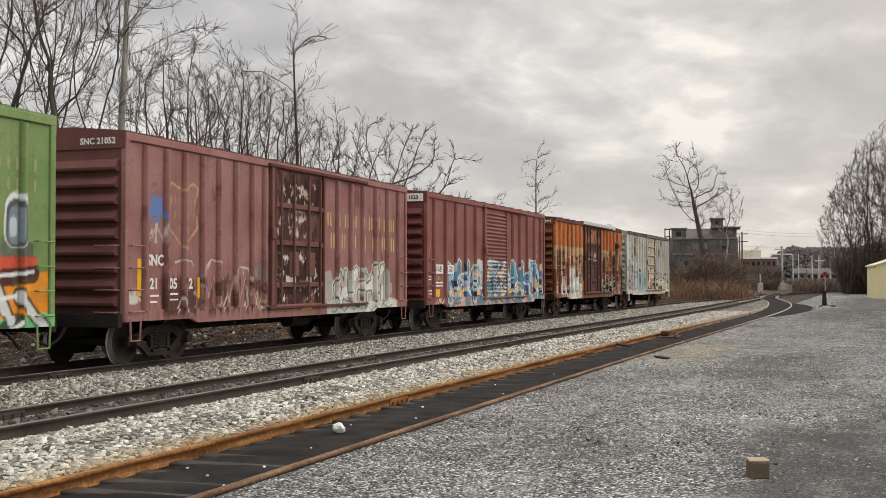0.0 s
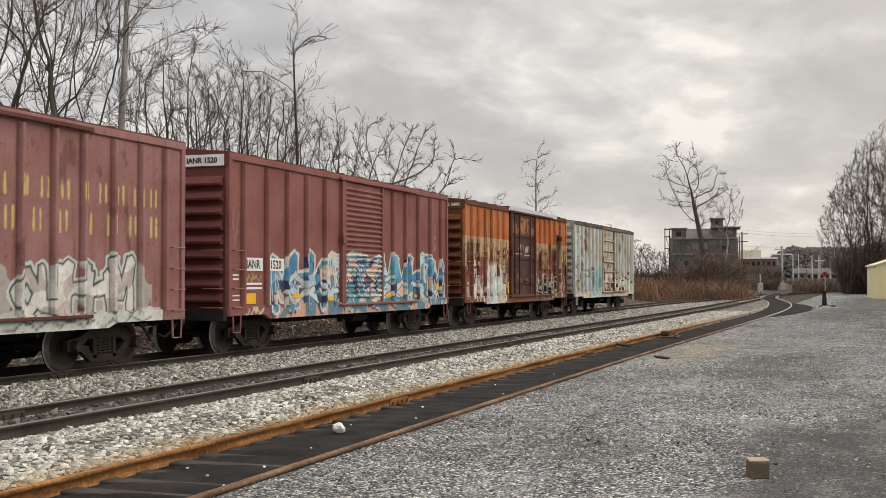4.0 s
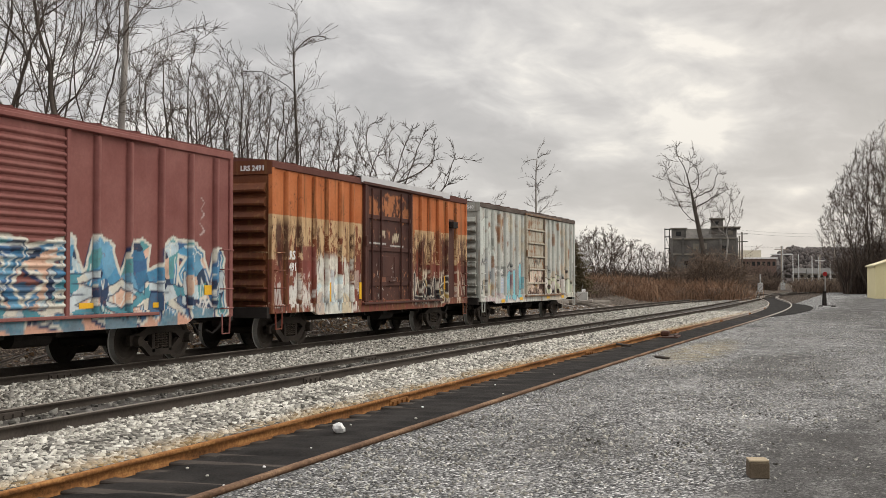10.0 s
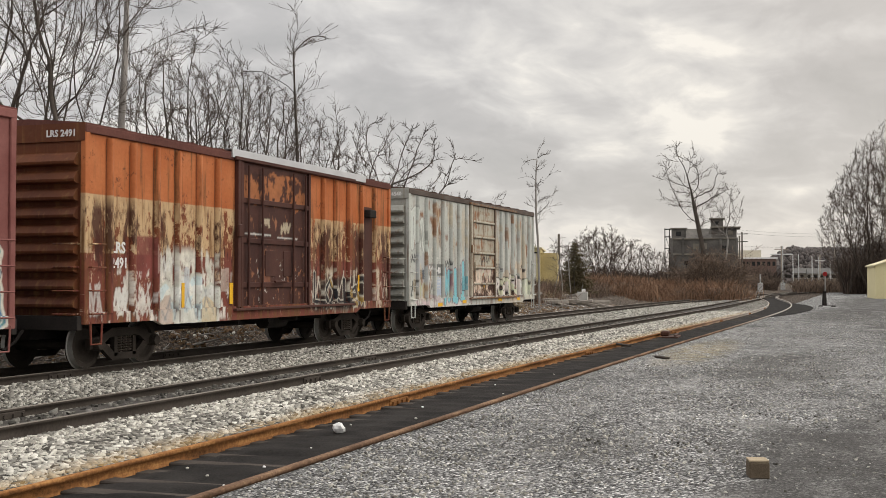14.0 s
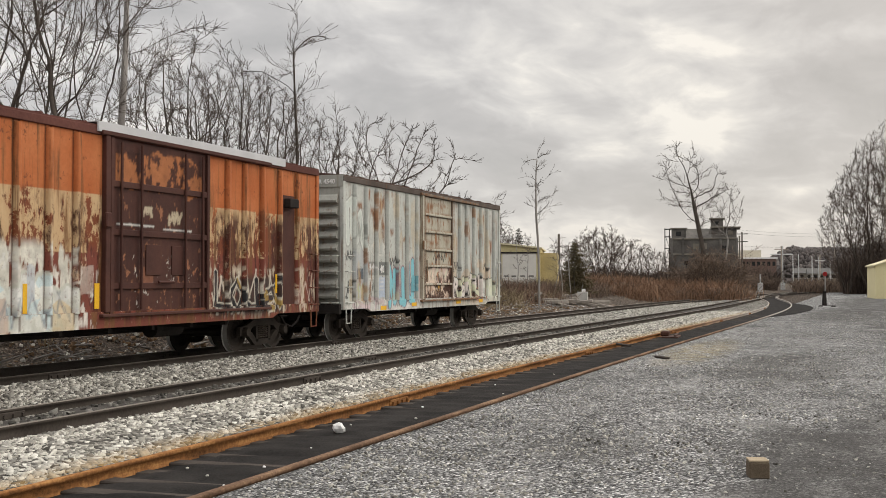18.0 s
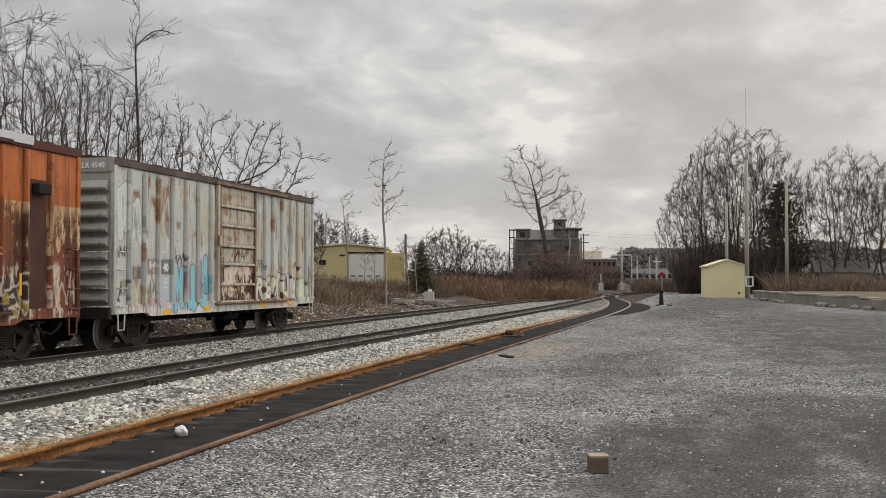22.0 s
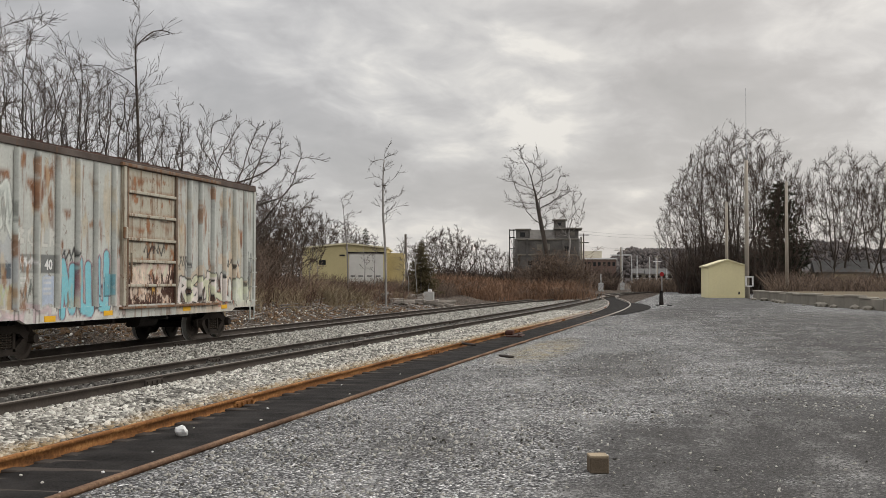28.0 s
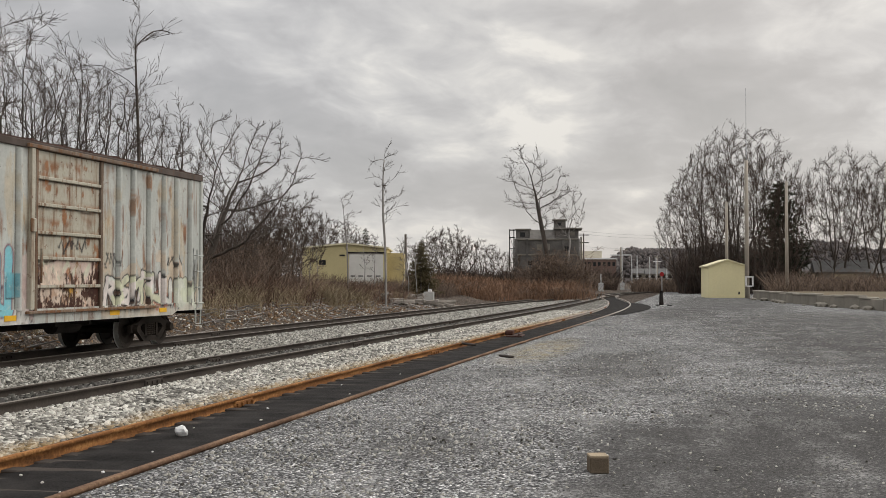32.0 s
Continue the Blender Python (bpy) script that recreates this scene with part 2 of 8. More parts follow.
DARK_DIRT = plain("dark_track_dirt", (0.06, 0.055, 0.05), 0.95, spread=0.6, scale=9.0, relief=0.6)
TIE = plain("weathered_creosoted_timber", (0.055, 0.045, 0.038), 0.9, spread=0.5, scale=7.0, relief=0.5)


def rusty_rail(name, colour, bright):
    """Thick scale on the idle rail; where trains still roll over it, further out, it is worn grey."""
    m, nt, b = material(name, 0.85)
    v = where(nt)
    sep = nt.nodes.new("ShaderNodeSeparateXYZ")
    link(nt, v, sep.inputs[0])
    long = fbm(nt, scaled(nt, v, 0.8, 6.0, 9.0), 1.0, 6.0, 0.65)
    fine = fbm(nt, v, 22.0, 6.0, 0.7)
    c = ramp(nt, calc(nt, "ADD", calc(nt, "MULTIPLY", long, 0.6), calc(nt, "MULTIPLY", fine, 0.4)), [(0.34, [q * 0.28 for q in colour]), (0.5, colour), (0.64, bright)])
    c = mix(nt, ramp(nt, calc(nt, "MULTIPLY", sep.outputs[0], 0.01), [(0.40, 0.0), (0.62, 0.85)]), c, (0.40, 0.375, 0.34))
    link(nt, c, b.inputs["Base Color"])
    bump(nt, b, fine, 0.5, 0.01)
    return m


RAIL_RUST = rusty_rail("orange_rusty_rail", (0.22, 0.095, 0.032), (0.46, 0.235, 0.085))
RAIL_BROWN = rusty_rail("brown_rusty_rail", (0.15, 0.088, 0.055), (0.34, 0.215, 0.13))
RAIL_DARK = plain("dark_weathered_rail", (0.056, 0.047, 0.040), 0.85, 0.0, spread=0.45, scale=5.0, gloss=0.08)
RAIL_HEAD = plain("worn_rail_head", (0.17, 0.15, 0.128), 0.6, 0.1, spread=0.3, scale=4.0)
TRUCK_STEEL = plain("dusty_brown_cast_steel", (0.036, 0.029, 0.024), 0.85, 0.0, spread=0.55)
BLACK_STEEL = plain("grimy_black_steel", (0.026, 0.022, 0.02), 0.85, 0.0, spread=0.6)
PALE_STEEL = plain("dull_galvanised_sheet", (0.52, 0.52, 0.53), 0.6, 0.0, spread=0.12)
STEEL = plain("galvanised_steel", (0.32, 0.33, 0.34), 0.5, 0.5)
WHEEL = plain("grimy_wheel_steel", (0.042, 0.034, 0.028), 0.8, 0.0, spread=0.4)
TREAD = plain("bright_wheel_tread", (0.45, 0.44, 0.42), 0.4, 0.3, spread=0.2)
SPRING = plain("dusty_brown_spring", (0.07, 0.056, 0.045), 0.75, 0.2)
WHITE_PAINT = plain("chalky_white_paint", (0.74, 0.73, 0.71), 0.7, spread=0.12)
YELLOW_PAINT = plain("yellow_reflector", (0.75, 0.42, 0.03), 0.5, spread=0.15)
BARK = plain("grey_brown_bark", (0.13, 0.112, 0.098), 0.95, spread=0.45, scale=4.0, relief=0.6)
TWIG = plain("bare_twigs", (0.10, 0.082, 0.07), 0.95, spread=0.4)
EDGE_RUST = plain("dark_rusted_roof_edge", (0.075, 0.045, 0.036), 0.85, spread=0.6, scale=3.0)
EDGE_MAROON = plain("dark_maroon_roof_edge", (0.11, 0.045, 0.036), 0.85, spread=0.4, scale=3.0)
FAR_TWIG = plain("dark_brown_twigs", (0.072, 0.053, 0.041), 0.95, spread=0.4)
PALE_BARK = plain("pale_birch_bark", (0.28, 0.26, 0.24), 0.9, spread=0.4, scale=4.0)


# ---------------------------------------------------------------- the railway's lines
NEAR_LINE = [(-40, 5.63), (22, 5.63), (32, 5.45), (42, 5.28), (52, 5.1), (62, 4.95), (74, 5.05), (85, 5.55), (97, 6.6), (112, 8.5), (125, 9.6), (140, 9.62)]
MIDDLE_LINE = [(-40, 9.85), (28, 9.85), (50, 9.42), (70, 9.25), (90, 9.4), (112, 9.75), (130, 9.7), (150, 9.0), (180, 6.6), (220, 0.5), (280, -14)]
MAIN_LINE = [(-60, 14.65), (45, 14.65), (65, 14.4), (80, 14.3), (92, 13.95), (105, 13.4), (124, 12.4), (150, 10.4), (180, 7.4), (220, 1.5), (280, -13)]


def smooth_line(rows):
    xs = np.arange(rows[0][0], rows[-1][0] + 0.01, 1.0)
    ys = np.interp(xs, [r[0] for r in rows], [r[1] for r in rows])
    k = 9
    pad = np.concatenate([ys[0] + (np.arange(-k, 0)) * (ys[1] - ys[0]), ys, ys[-1] + np.arange(1, k + 1) * (ys[-1] - ys[-2])])
    return xs, np.convolve(pad, np.ones(2 * k + 1) / (2 * k + 1), "valid")


LINES = {n: smooth_line(r) for n, r in (("near", NEAR_LINE), ("middle", MIDDLE_LINE), ("main", MAIN_LINE))}


def line_y(n, x):
    return np.interp(x, *LINES[n])


GAUGE = 1.52
PROFILE = [(-0.07, -0.17), (0.07, -0.17), (0.07, -0.158), (0.012, -0.135), (0.012, -0.045), (0.035, -0.035), (0.035, -0.006), (0.028, 0.0), (-0.028, 0.0), (-0.035, -0.006), (-0.035, -0.035), (-0.012, -0.045), (-0.012, -0.135), (-0.07, -0.158)]


def rail_mesh(n, side, lift=0.0, x0=-30.0, x1=None):
    xs, _ = LINES[n]
    xs = xs[(xs >= x0) & (xs <= (x1 or xs[-1]))]
    ys = line_y(n, xs)
    slope = np.gradient(ys, xs)
    nx, ny = -slope / np.hypot(1, slope), 1 / np.hypot(1, slope)
    k = len(PROFILE)
    v = np.array([[(x + a * (side * GAUGE / 2 + u), y + b * (side * GAUGE / 2 + u), w + lift) for u, w in PROFILE] for x, y, a, b in zip(xs, ys, nx, ny)]).reshape(-1, 3)
    i, j = np.meshgrid(np.arange(len(xs) - 1), np.arange(k), indexing="ij")
    f = np.stack([i * k + j, i * k + (j + 1) % k, (i + 1) * k + (j + 1) % k, (i + 1) * k + j], -1).reshape(-1, 4)
    me = from_arrays("rail", v, f)
    return me


def track(n, label, web, head, lifts=(0, 0), near=None, tie_z=-0.17, tie_top=0.0, ties=(4, 70), joints=(6.0, 12.0)):
    root = thing("railway_track", label, "railway track", "tracks of the yard", "structure")
    for side, lift in zip((-1, 1), lifts):
        me = rail_mesh(n, side, lift)
        me.materials.append(near if near and side < 0 else web)
        me.materials.append(near if near and side < 0 else head)
        idx = np.tile(np.array([1 if 6 <= j <= 8 else 0 for j in range(len(PROFILE))]), len(me.polygons) // len(PROFILE))
        me.polygons.foreach_set("material_index", idx)
        part("rail", me, None, root)
    tie = mesh_of(boxes((-0.115, 0.115, -1.28, 1.28, -0.16, 0.0), bevel=0.012), "tie")
    tie.materials.append(TIE)
    rnd = random.Random(5)
    x = ties[0]
    while x < ties[1]:
        o = part("tie", tie, None, root)
        o.matrix_basis = pose(x, float(line_y(n, x)), tie_z + tie_top + rnd.uniform(-0.012, 0.004), 0, 0, rnd.uniform(-1.5, 1.5))
        x += 0.54 + rnd.uniform(-0.04, 0.04)
    # joint bars with bolts where the rail lengths meet
    for side, lift, x in zip((-1, 1), lifts, joints):
        bar = boxes((-0.33, 0.33, -0.04, 0.04, -0.145, -0.04), bevel=0.012)
        for k in range(4):
            box(bar, -0.27 + 0.18 * k - 0.022, -0.27 + 0.18 * k + 0.022, -0.066, -0.038, -0.115, -0.07)
        bar = mesh_of(bar, "joint_bar")
        bar.materials.append(near if near and side < 0 else web)
        while x < 100:
            y = float(line_y(n, x))
            part("joint_bar", bar, None, root).matrix_basis = pose(x, y + side * GAUGE / 2, lift, 0, 0, math.degrees(math.atan2(float(line_y(n, x + 1)) - y, 1)))
            x += 11.9
    return root


track("near", "disused siding with orange rusty rails sunk in black fill", RAIL_RUST, RAIL_RUST, near=RAIL_BROWN, tie_top=0.055, ties=(3, 62), joints=(14.0, 15.8))
track("middle", "dark weathered track on dirty ties between ballast", RAIL_DARK, RAIL_HEAD, lifts=(0.025, -0.03), ties=(5, 75), joints=(18.5, 12.6))
track("main", "main track with dark rails that the freight train stands on", RAIL_DARK, RAIL_HEAD, ties=(10, 110))


# ---------------------------------------------------------------- ground
def sheet(name, xs, cols, material_list, pick, label, kind="structure", category="ground"):
    """cols(x) gives the (y, z) rows across the way at x; pick(column) the material of the strip after that column."""
    rows = np.array([[(x, y, z) for y, z in cols(x)] for x in xs])
    n, k = rows.shape[:2]
    i, j = np.meshgrid(np.arange(n - 1), np.arange(k - 1), indexing="ij")
    f = np.stack([i * k + j, (i + 1) * k + j, (i + 1) * k + j + 1, i * k + j + 1], -1).reshape(-1, 4)
    me = from_arrays(name, rows.reshape(-1, 3), f)
    for m in material_list:
        me.materials.append(m)
    me.polygons.foreach_set("material_index", np.tile(np.array([pick(c) for c in range(k - 1)]), n - 1))
    me.shade_smooth()
    return tagged(new(name, me), label, category, kind=kind)


def rough_z(x, y, a, s):
    return a * noise.noise((x * s, y * s, 1.3)) + a * 0.5 * noise.noise((x * s * 2.7, y * s * 2.7, 7.7))


def bank_z(x, u):
    """Height of the bank at u metres beyond the main track's centre."""
    z = float(np.interp(u, [0, 1.6, 2.6, 4.0, 6.0, 9.0, 14.0, 30.0, 100.0], [-0.25, -0.25, -0.42, -0.30, 0.10, 0.55, 0.9, 1.1, 1.2]))
    fade = float(np.interp(x, [100, 170], [1.0, 0.25]))
    z += float(np.interp(u, [1.9, 2.3, 3.2, 4.4, 6.0, 9.0, 14.0], [0.0, 0.15, 0.5, 0.72, 0.55, 0.25, 0.0]) * np.interp(x, [56, 84], [1.0, 0.0]))
    return z * fade + rough_z(x, u, 0.10, 0.7) * (u > 2.0)


def ground_cols(x):
    e = float(line_y("near", x)) - GAUGE / 2 - 0.05 if x < 88 else 4.85
    m = max(float(line_y("main", min(x, 280.0))), e + 3.0)
    out = [(y, -0.06) for y in (-2500, -600, -200, -90, -50)]
    for u in (-30, -22, -16, -12, -9, -7, -5.5, -4.4, -3.5, -2.7, -2.0, -1.4, -0.9, -0.5, -0.2):
        out.append((e + u, -0.055 + rough_z(x, e + u, 0.016, 0.45)))
    out += [(e, -0.04), (e + 0.12, -0.24), (m - 2.0, -0.26)]
    out += [(m + u, bank_z(x, u)) for u in (1.6, 2.2, 2.8, 3.5, 4.4, 5.5, 7.0, 9.0, 12.0, 17.0, 30.0, 60.0)]
    return out + [(m + 200, 1.2), (2600, 1.2)]


XS = np.concatenate([np.arange(-40, 5, 3.0), np.arange(5, 60, 0.7), np.arange(60, 140, 2.5), np.arange(140, 320, 12), [360, 450, 600, 900, 1500, 3000]])
N_YARD = 20
sheet("ground", XS, ground_cols, [GRAVEL, BANK, FAR_GROUND], lambda c: 2 if c < 4 or c > 34 else 0 if c < N_YARD else 1, "grey gravel yard with worn tarmac beside a leaf-strewn bank")


def bed_cols(x):
    a, b, c = (float(line_y(n, min(x, 279))) for n in ("near", "middle", "main"))
    h = GAUGE / 2
    b, c = max(b, a + 0.05), max(c, b + 2.4)
    w = b - a > 2.4
    rows = [(a + h + 0.05, -0.03), (a + h + 0.5, -0.03), ((a + b) / 2, -0.02), (b - h - 0.5, -0.075), (b - h - 0.06, -0.17)] if w else [(a + h + 0.05 + 0.01 * i, -0.12) for i in range(5)]
    rows += [(b - h + 0.05, -0.165), (b + h - 0.05, -0.165)] if w else [(max(b, a) + h + 0.1, -0.165), (max(b, a) + h + 0.12, -0.165)]
    rows += [(b + h + 0.14, -0.14), (b + h + 0.6, -0.08), ((b + c) / 2, -0.06), (c - h - 0.6, -0.11), (c - h - 0.1, -0.17), (c - h + 0.05, -0.165), (c + h, -0.165), (c + h + 0.3, -0.12), (c + h + 0.7, -0.14), (c + h + 1.5, -0.42)]
    return [(y, z + rough_z(x, y, 0.018, 1.3)) for y, z in rows]


sheet("ballast_bed", np.concatenate([np.arange(-40, 60, 0.6), np.arange(60, 150, 2.0), np.arange(150, 281, 10)]), bed_cols, [BALLAST, DARK_DIRT], lambda c: 1 if c in (5, 12) else 0, "pale crushed stone ballast under and between the tracks", category="ballast")


def fill_cols(x):
    a = float(line_y("near", x))
    h = GAUGE / 2
    rows = [(-h - 0.02, -0.13), (-h + 0.04, -0.12), (-0.45, -0.112), (0.0, -0.11), (0.45, -0.118), (h - 0.07, -0.135), (h + 0.02, -0.14)]
    return [(a + u, z + (rough_z(x, u, 0.012, 2.0) + 0.010 * math.sin(x * 11.6) if abs(u) < 0.6 else 0.0)) for u, z in rows]


sheet("track_fill", np.concatenate([np.arange(-30, 50, 0.14), np.arange(50, 126, 1.5)]), fill_cols, [BLACK_FILL], lambda c: 0, "black oily fill between the rusty rails", category="track fill")


def scatter(name, count, area, size, material_used, label, z_of, seed, flat=0.7):
    """Many loose stones as one mesh: each a cube with its corners shaken."""
    rng = np.random.default_rng(seed)
    p = area(rng, count)
    s = size[0] + (size[1] - size[0]) * rng.random(count) ** 2
    cube = np.array([(x, y, z) for x in (-1, 1) for y in (-1, 1) for z in (-1, 1)], float) * 0.5
    q = np.array([(0, 1, 3, 2), (4, 6, 7, 5), (0, 4, 5, 1), (2, 3, 7, 6), (1, 5, 7, 3)])
    v = cube[None] + rng.uniform(-0.24, 0.24, (count, 8, 3))
    v *= s[:, None, None] * rng.uniform((0.7, 0.7, 0.45), (1.5, 1.1, 0.9), (count, 3))[:, None]
    t = rng.uniform(0, 2 * math.pi, count)
    c, d = np.cos(t), np.sin(t)
    tilt = rng.normal(0, 0.35, count)
    v[..., 2] += v[..., 0] * tilt[:, None]
    v = np.stack([v[..., 0] * c[:, None] - v[..., 1] * d[:, None], v[..., 0] * d[:, None] + v[..., 1] * c[:, None], v[..., 2]], -1)
    z = z_of(p[:, 0], p[:, 1]) + s * 0.18
    v += np.stack([p[:, 0], p[:, 1], z], -1)[:, None]
    f = (np.arange(count)[:, None, None] * 8 + q[None]).reshape(-1, 4)
    me = from_arrays(name, v.reshape(-1, 3), f)
    me.materials.append(material_used)
    return tagged(new(name, me), label, "stones", kind="stuff")


def thinned(area):
    """Fewer stones where the tarmac is worn bare."""
    def more(rng, n):
        p = area(rng, n * 2)
        bare = np.minimum(((p[:, 0] - 12.6) / 3.2) ** 2 + ((p[:, 1] + 1.8) / 3.2) ** 2, ((p[:, 0] - 10.0) / 1.8) ** 2 + ((p[:, 1] - 0.2) / 1.1) ** 2) < 1 + rng.normal(0, 0.35, len(p))
        keep = ~bare | (rng.random(len(p)) < 0.12)
        q = p[keep]
        return q[np.arange(n) % len(q)]
    return more


def strip(lo, hi, x0, x1, power):
    """Places between two lines across the way, thicker towards x0."""
    def area(rng, n):
        x = x0 + (x1 - x0) * rng.random(n) ** power
        a, b = lo(x), hi(x)
        return np.stack([x, a + (b - a) * rng.random(n)], -1)
    return area


H2 = GAUGE / 2
flatz = lambda z: (lambda x, y: np.full(len(x), z))
scatter("ballast_stones", 86000, strip(lambda x: line_y("near", x) + H2 + 0.085, lambda x: line_y("middle", x) - H2 - 0.05, 5.0, 66.0, 1.75), (0.020, 0.062), STONES, "pale limestone ballast stones between rusty and dark rails", lambda x, y: np.interp(y - line_y("middle", x) + H2, [-9, -0.9, -0.5, -0.1, 0], [-0.03, -0.05, -0.08, -0.16, -0.19]) - 0.03 * (y < line_y("near", x) + H2 + 0.16), 1)
scatter("ballast_stones", 46000, strip(lambda x: line_y("middle", x) + H2 + 0.12, lambda x: line_y("main", x) - H2 - 0.08, 8.0, 90.0, 1.5), (0.022, 0.064), GREY_STONES, "pale limestone ballast stones beside the main track", lambda x, y: np.minimum(np.interp(y - line_y("main", x) + H2, [-9, -0.9, -0.5, -0.1, 0], [-0.065, -0.07, -0.11, -0.165, -0.19]), np.interp(y - line_y("middle", x) - H2, [0, 0.15, 0.6, 9], [-0.17, -0.14, -0.08, -0.06])), 2)
scatter("ballast_stones", 2600, strip(lambda x: line_y("middle", x) - H2 + 0.1, lambda x: line_y("middle", x) + H2 - 0.1, 8.0, 60.0, 1.5), (0.03, 0.08), DIRTY_STONES, "loose dirty stones between the dark rails", flatz(-0.165), 3)
scatter("ballast_stones", 6000, strip(lambda x: line_y("main", x) + H2 + 0.1, lambda x: line_y("main", x) + H2 + 0.9, 12.0, 90.0, 1.3), (0.03, 0.09), STONES, "pale ballast stones on the far shoulder of the track", flatz(-0.13), 4)
scatter("gravel_stones", 34000, thinned(strip(lambda x: x * 0 - 3.0 - x * 0.2, lambda x: line_y("near", x) - H2 - 0.1, 6.0, 66.0, 2.6)), (0.008, 0.028), CHIPS, "small loose pale stones on the grey yard", flatz(-0.053), 6)


# ---------------------------------------------------------------- sprayed pieces, tags and patches, worked out on the vertices in the car's own space
LATTICE = np.random.default_rng(77).random((64, 64))


def lattice_noise(x, z, seed=0):
    x, z = x + seed * 7.31, z + seed * 3.77
    i, j = np.floor(x).astype(int), np.floor(z).astype(int)
    u, w = x - i, z - j
    u, w = u * u * (3 - 2 * u), w * w * (3 - 2 * w)
    g = lambda a, b: LATTICE[a % 64, b % 64]
    return (g(i, j) * (1 - u) + g(i + 1, j) * u) * (1 - w) + (g(i, j + 1) * (1 - u) + g(i + 1, j + 1) * u) * w


def cloud(x, z, sx, sz, n=4, seed=0):
    t, a, s = 0.0, 0.5, 0.0
    for k in range(n):
        t = t + a * lattice_noise(x * sx * 2**k, z * sz * 2**k, seed + k)
        s += a
        a *= 0.55
    return t / s


def over(paint, mask, colour):
    """Lays a colour, one or per vertex, over the paint so far."""
    m = np.clip(mask, 0, 1)[:, None]
    colour = np.broadcast_to(np.asarray(colour, float), (len(paint), 3))
    a = paint[:, 3:4]
    out = m + a * (1 - m)
    paint[:, :3] = np.where(out > 1e-4, (colour * m + paint[:, :3] * a * (1 - m)) / np.maximum(out, 1e-4), paint[:, :3])
    paint[:, 3:4] = out


def step(v, e, soft=0.012):
    """1 below e."""
    return np.clip((e + soft - v) / (2 * soft), 0, 1)


def block_field(x, z, segs):
    """As stroke_field, with square-cut ends and hard corners."""
    best = np.full(len(x), 9.0)
    for x0, z0, x1, z1, r in segs:
        dx, dz = x1 - x0, z1 - z0
        n = max(math.hypot(dx, dz), 1e-3)
        along = ((x - x0) * dx + (z - z0) * dz) / n
        aside = np.abs((x - x0) * dz - (z - z0) * dx) / n
        flare = r * (0.8 + 0.45 * np.clip(along / n, 0, 1))
        best = np.minimum(best, np.maximum(aside - flare, np.maximum(-along, along - n) - r * 0.55 + 0.5 * (aside - r)))
    return best


def stroke_field(x, z, segs):
    best = np.full(len(x), 9.0)
    for x0, z0, x1, z1, r in segs:
        dx, dz = x1 - x0, z1 - z0
        h = np.clip(((x - x0) * dx + (z - z0) * dz) / max(dx * dx + dz * dz, 1e-6), 0, 1)
        best = np.minimum(best, np.hypot(x - x0 - dx * h, z - z0 - dz * h) - r)
    return best


def glyph(rnd, x0, x1, z0, z1, r):
    """Strokes of a fat made-up sign with no meaning."""
    lean = rnd.uniform(-0.08, 0.16)
    a, b = x0 + r, x1 - r
    m = (a + b) / 2
    t, u = z1 - r + rnd.uniform(-0.1, 0.14), z0 + r
    kind = rnd.randrange(6)
    if kind == 0:
        s = [(a, u, a + lean, t), (b, u, b + lean, t), (a, (u + t) / 2, b, (u + t) / 2 + 0.1)]
    elif kind == 1:
        s = [(a, u, a + lean, t), (a + lean, t, m, u + 0.25), (m, u + 0.25, b + lean, t), (b + lean, t, b, u)]
    elif kind == 2:
        s = [(a, t, a, u + 0.1), (a, u + 0.1, b, u), (b, u, b + lean, t)]
    elif kind == 3:
        s = [(a, u, a + lean, t), (a + lean, t, b, t - 0.12), (b, t - 0.12, m, (u + t) / 2), (m, (u + t) / 2, b, u)]
    elif kind == 4:
        s = [(m, t, a, (t + u) / 2), (a, (t + u) / 2, m, u), (m, u, b, (t + u) / 2), (b, (t + u) / 2, m, t)]
    else:
        s = [(b, t, a, t - 0.2), (a, t - 0.2, b, (t + u) / 2), (b, (t + u) / 2, a, u + 0.08), (a, u + 0.08, b, u)]
    return [(*q, r * rnd.uniform(0.85, 1.15)) for q in s]


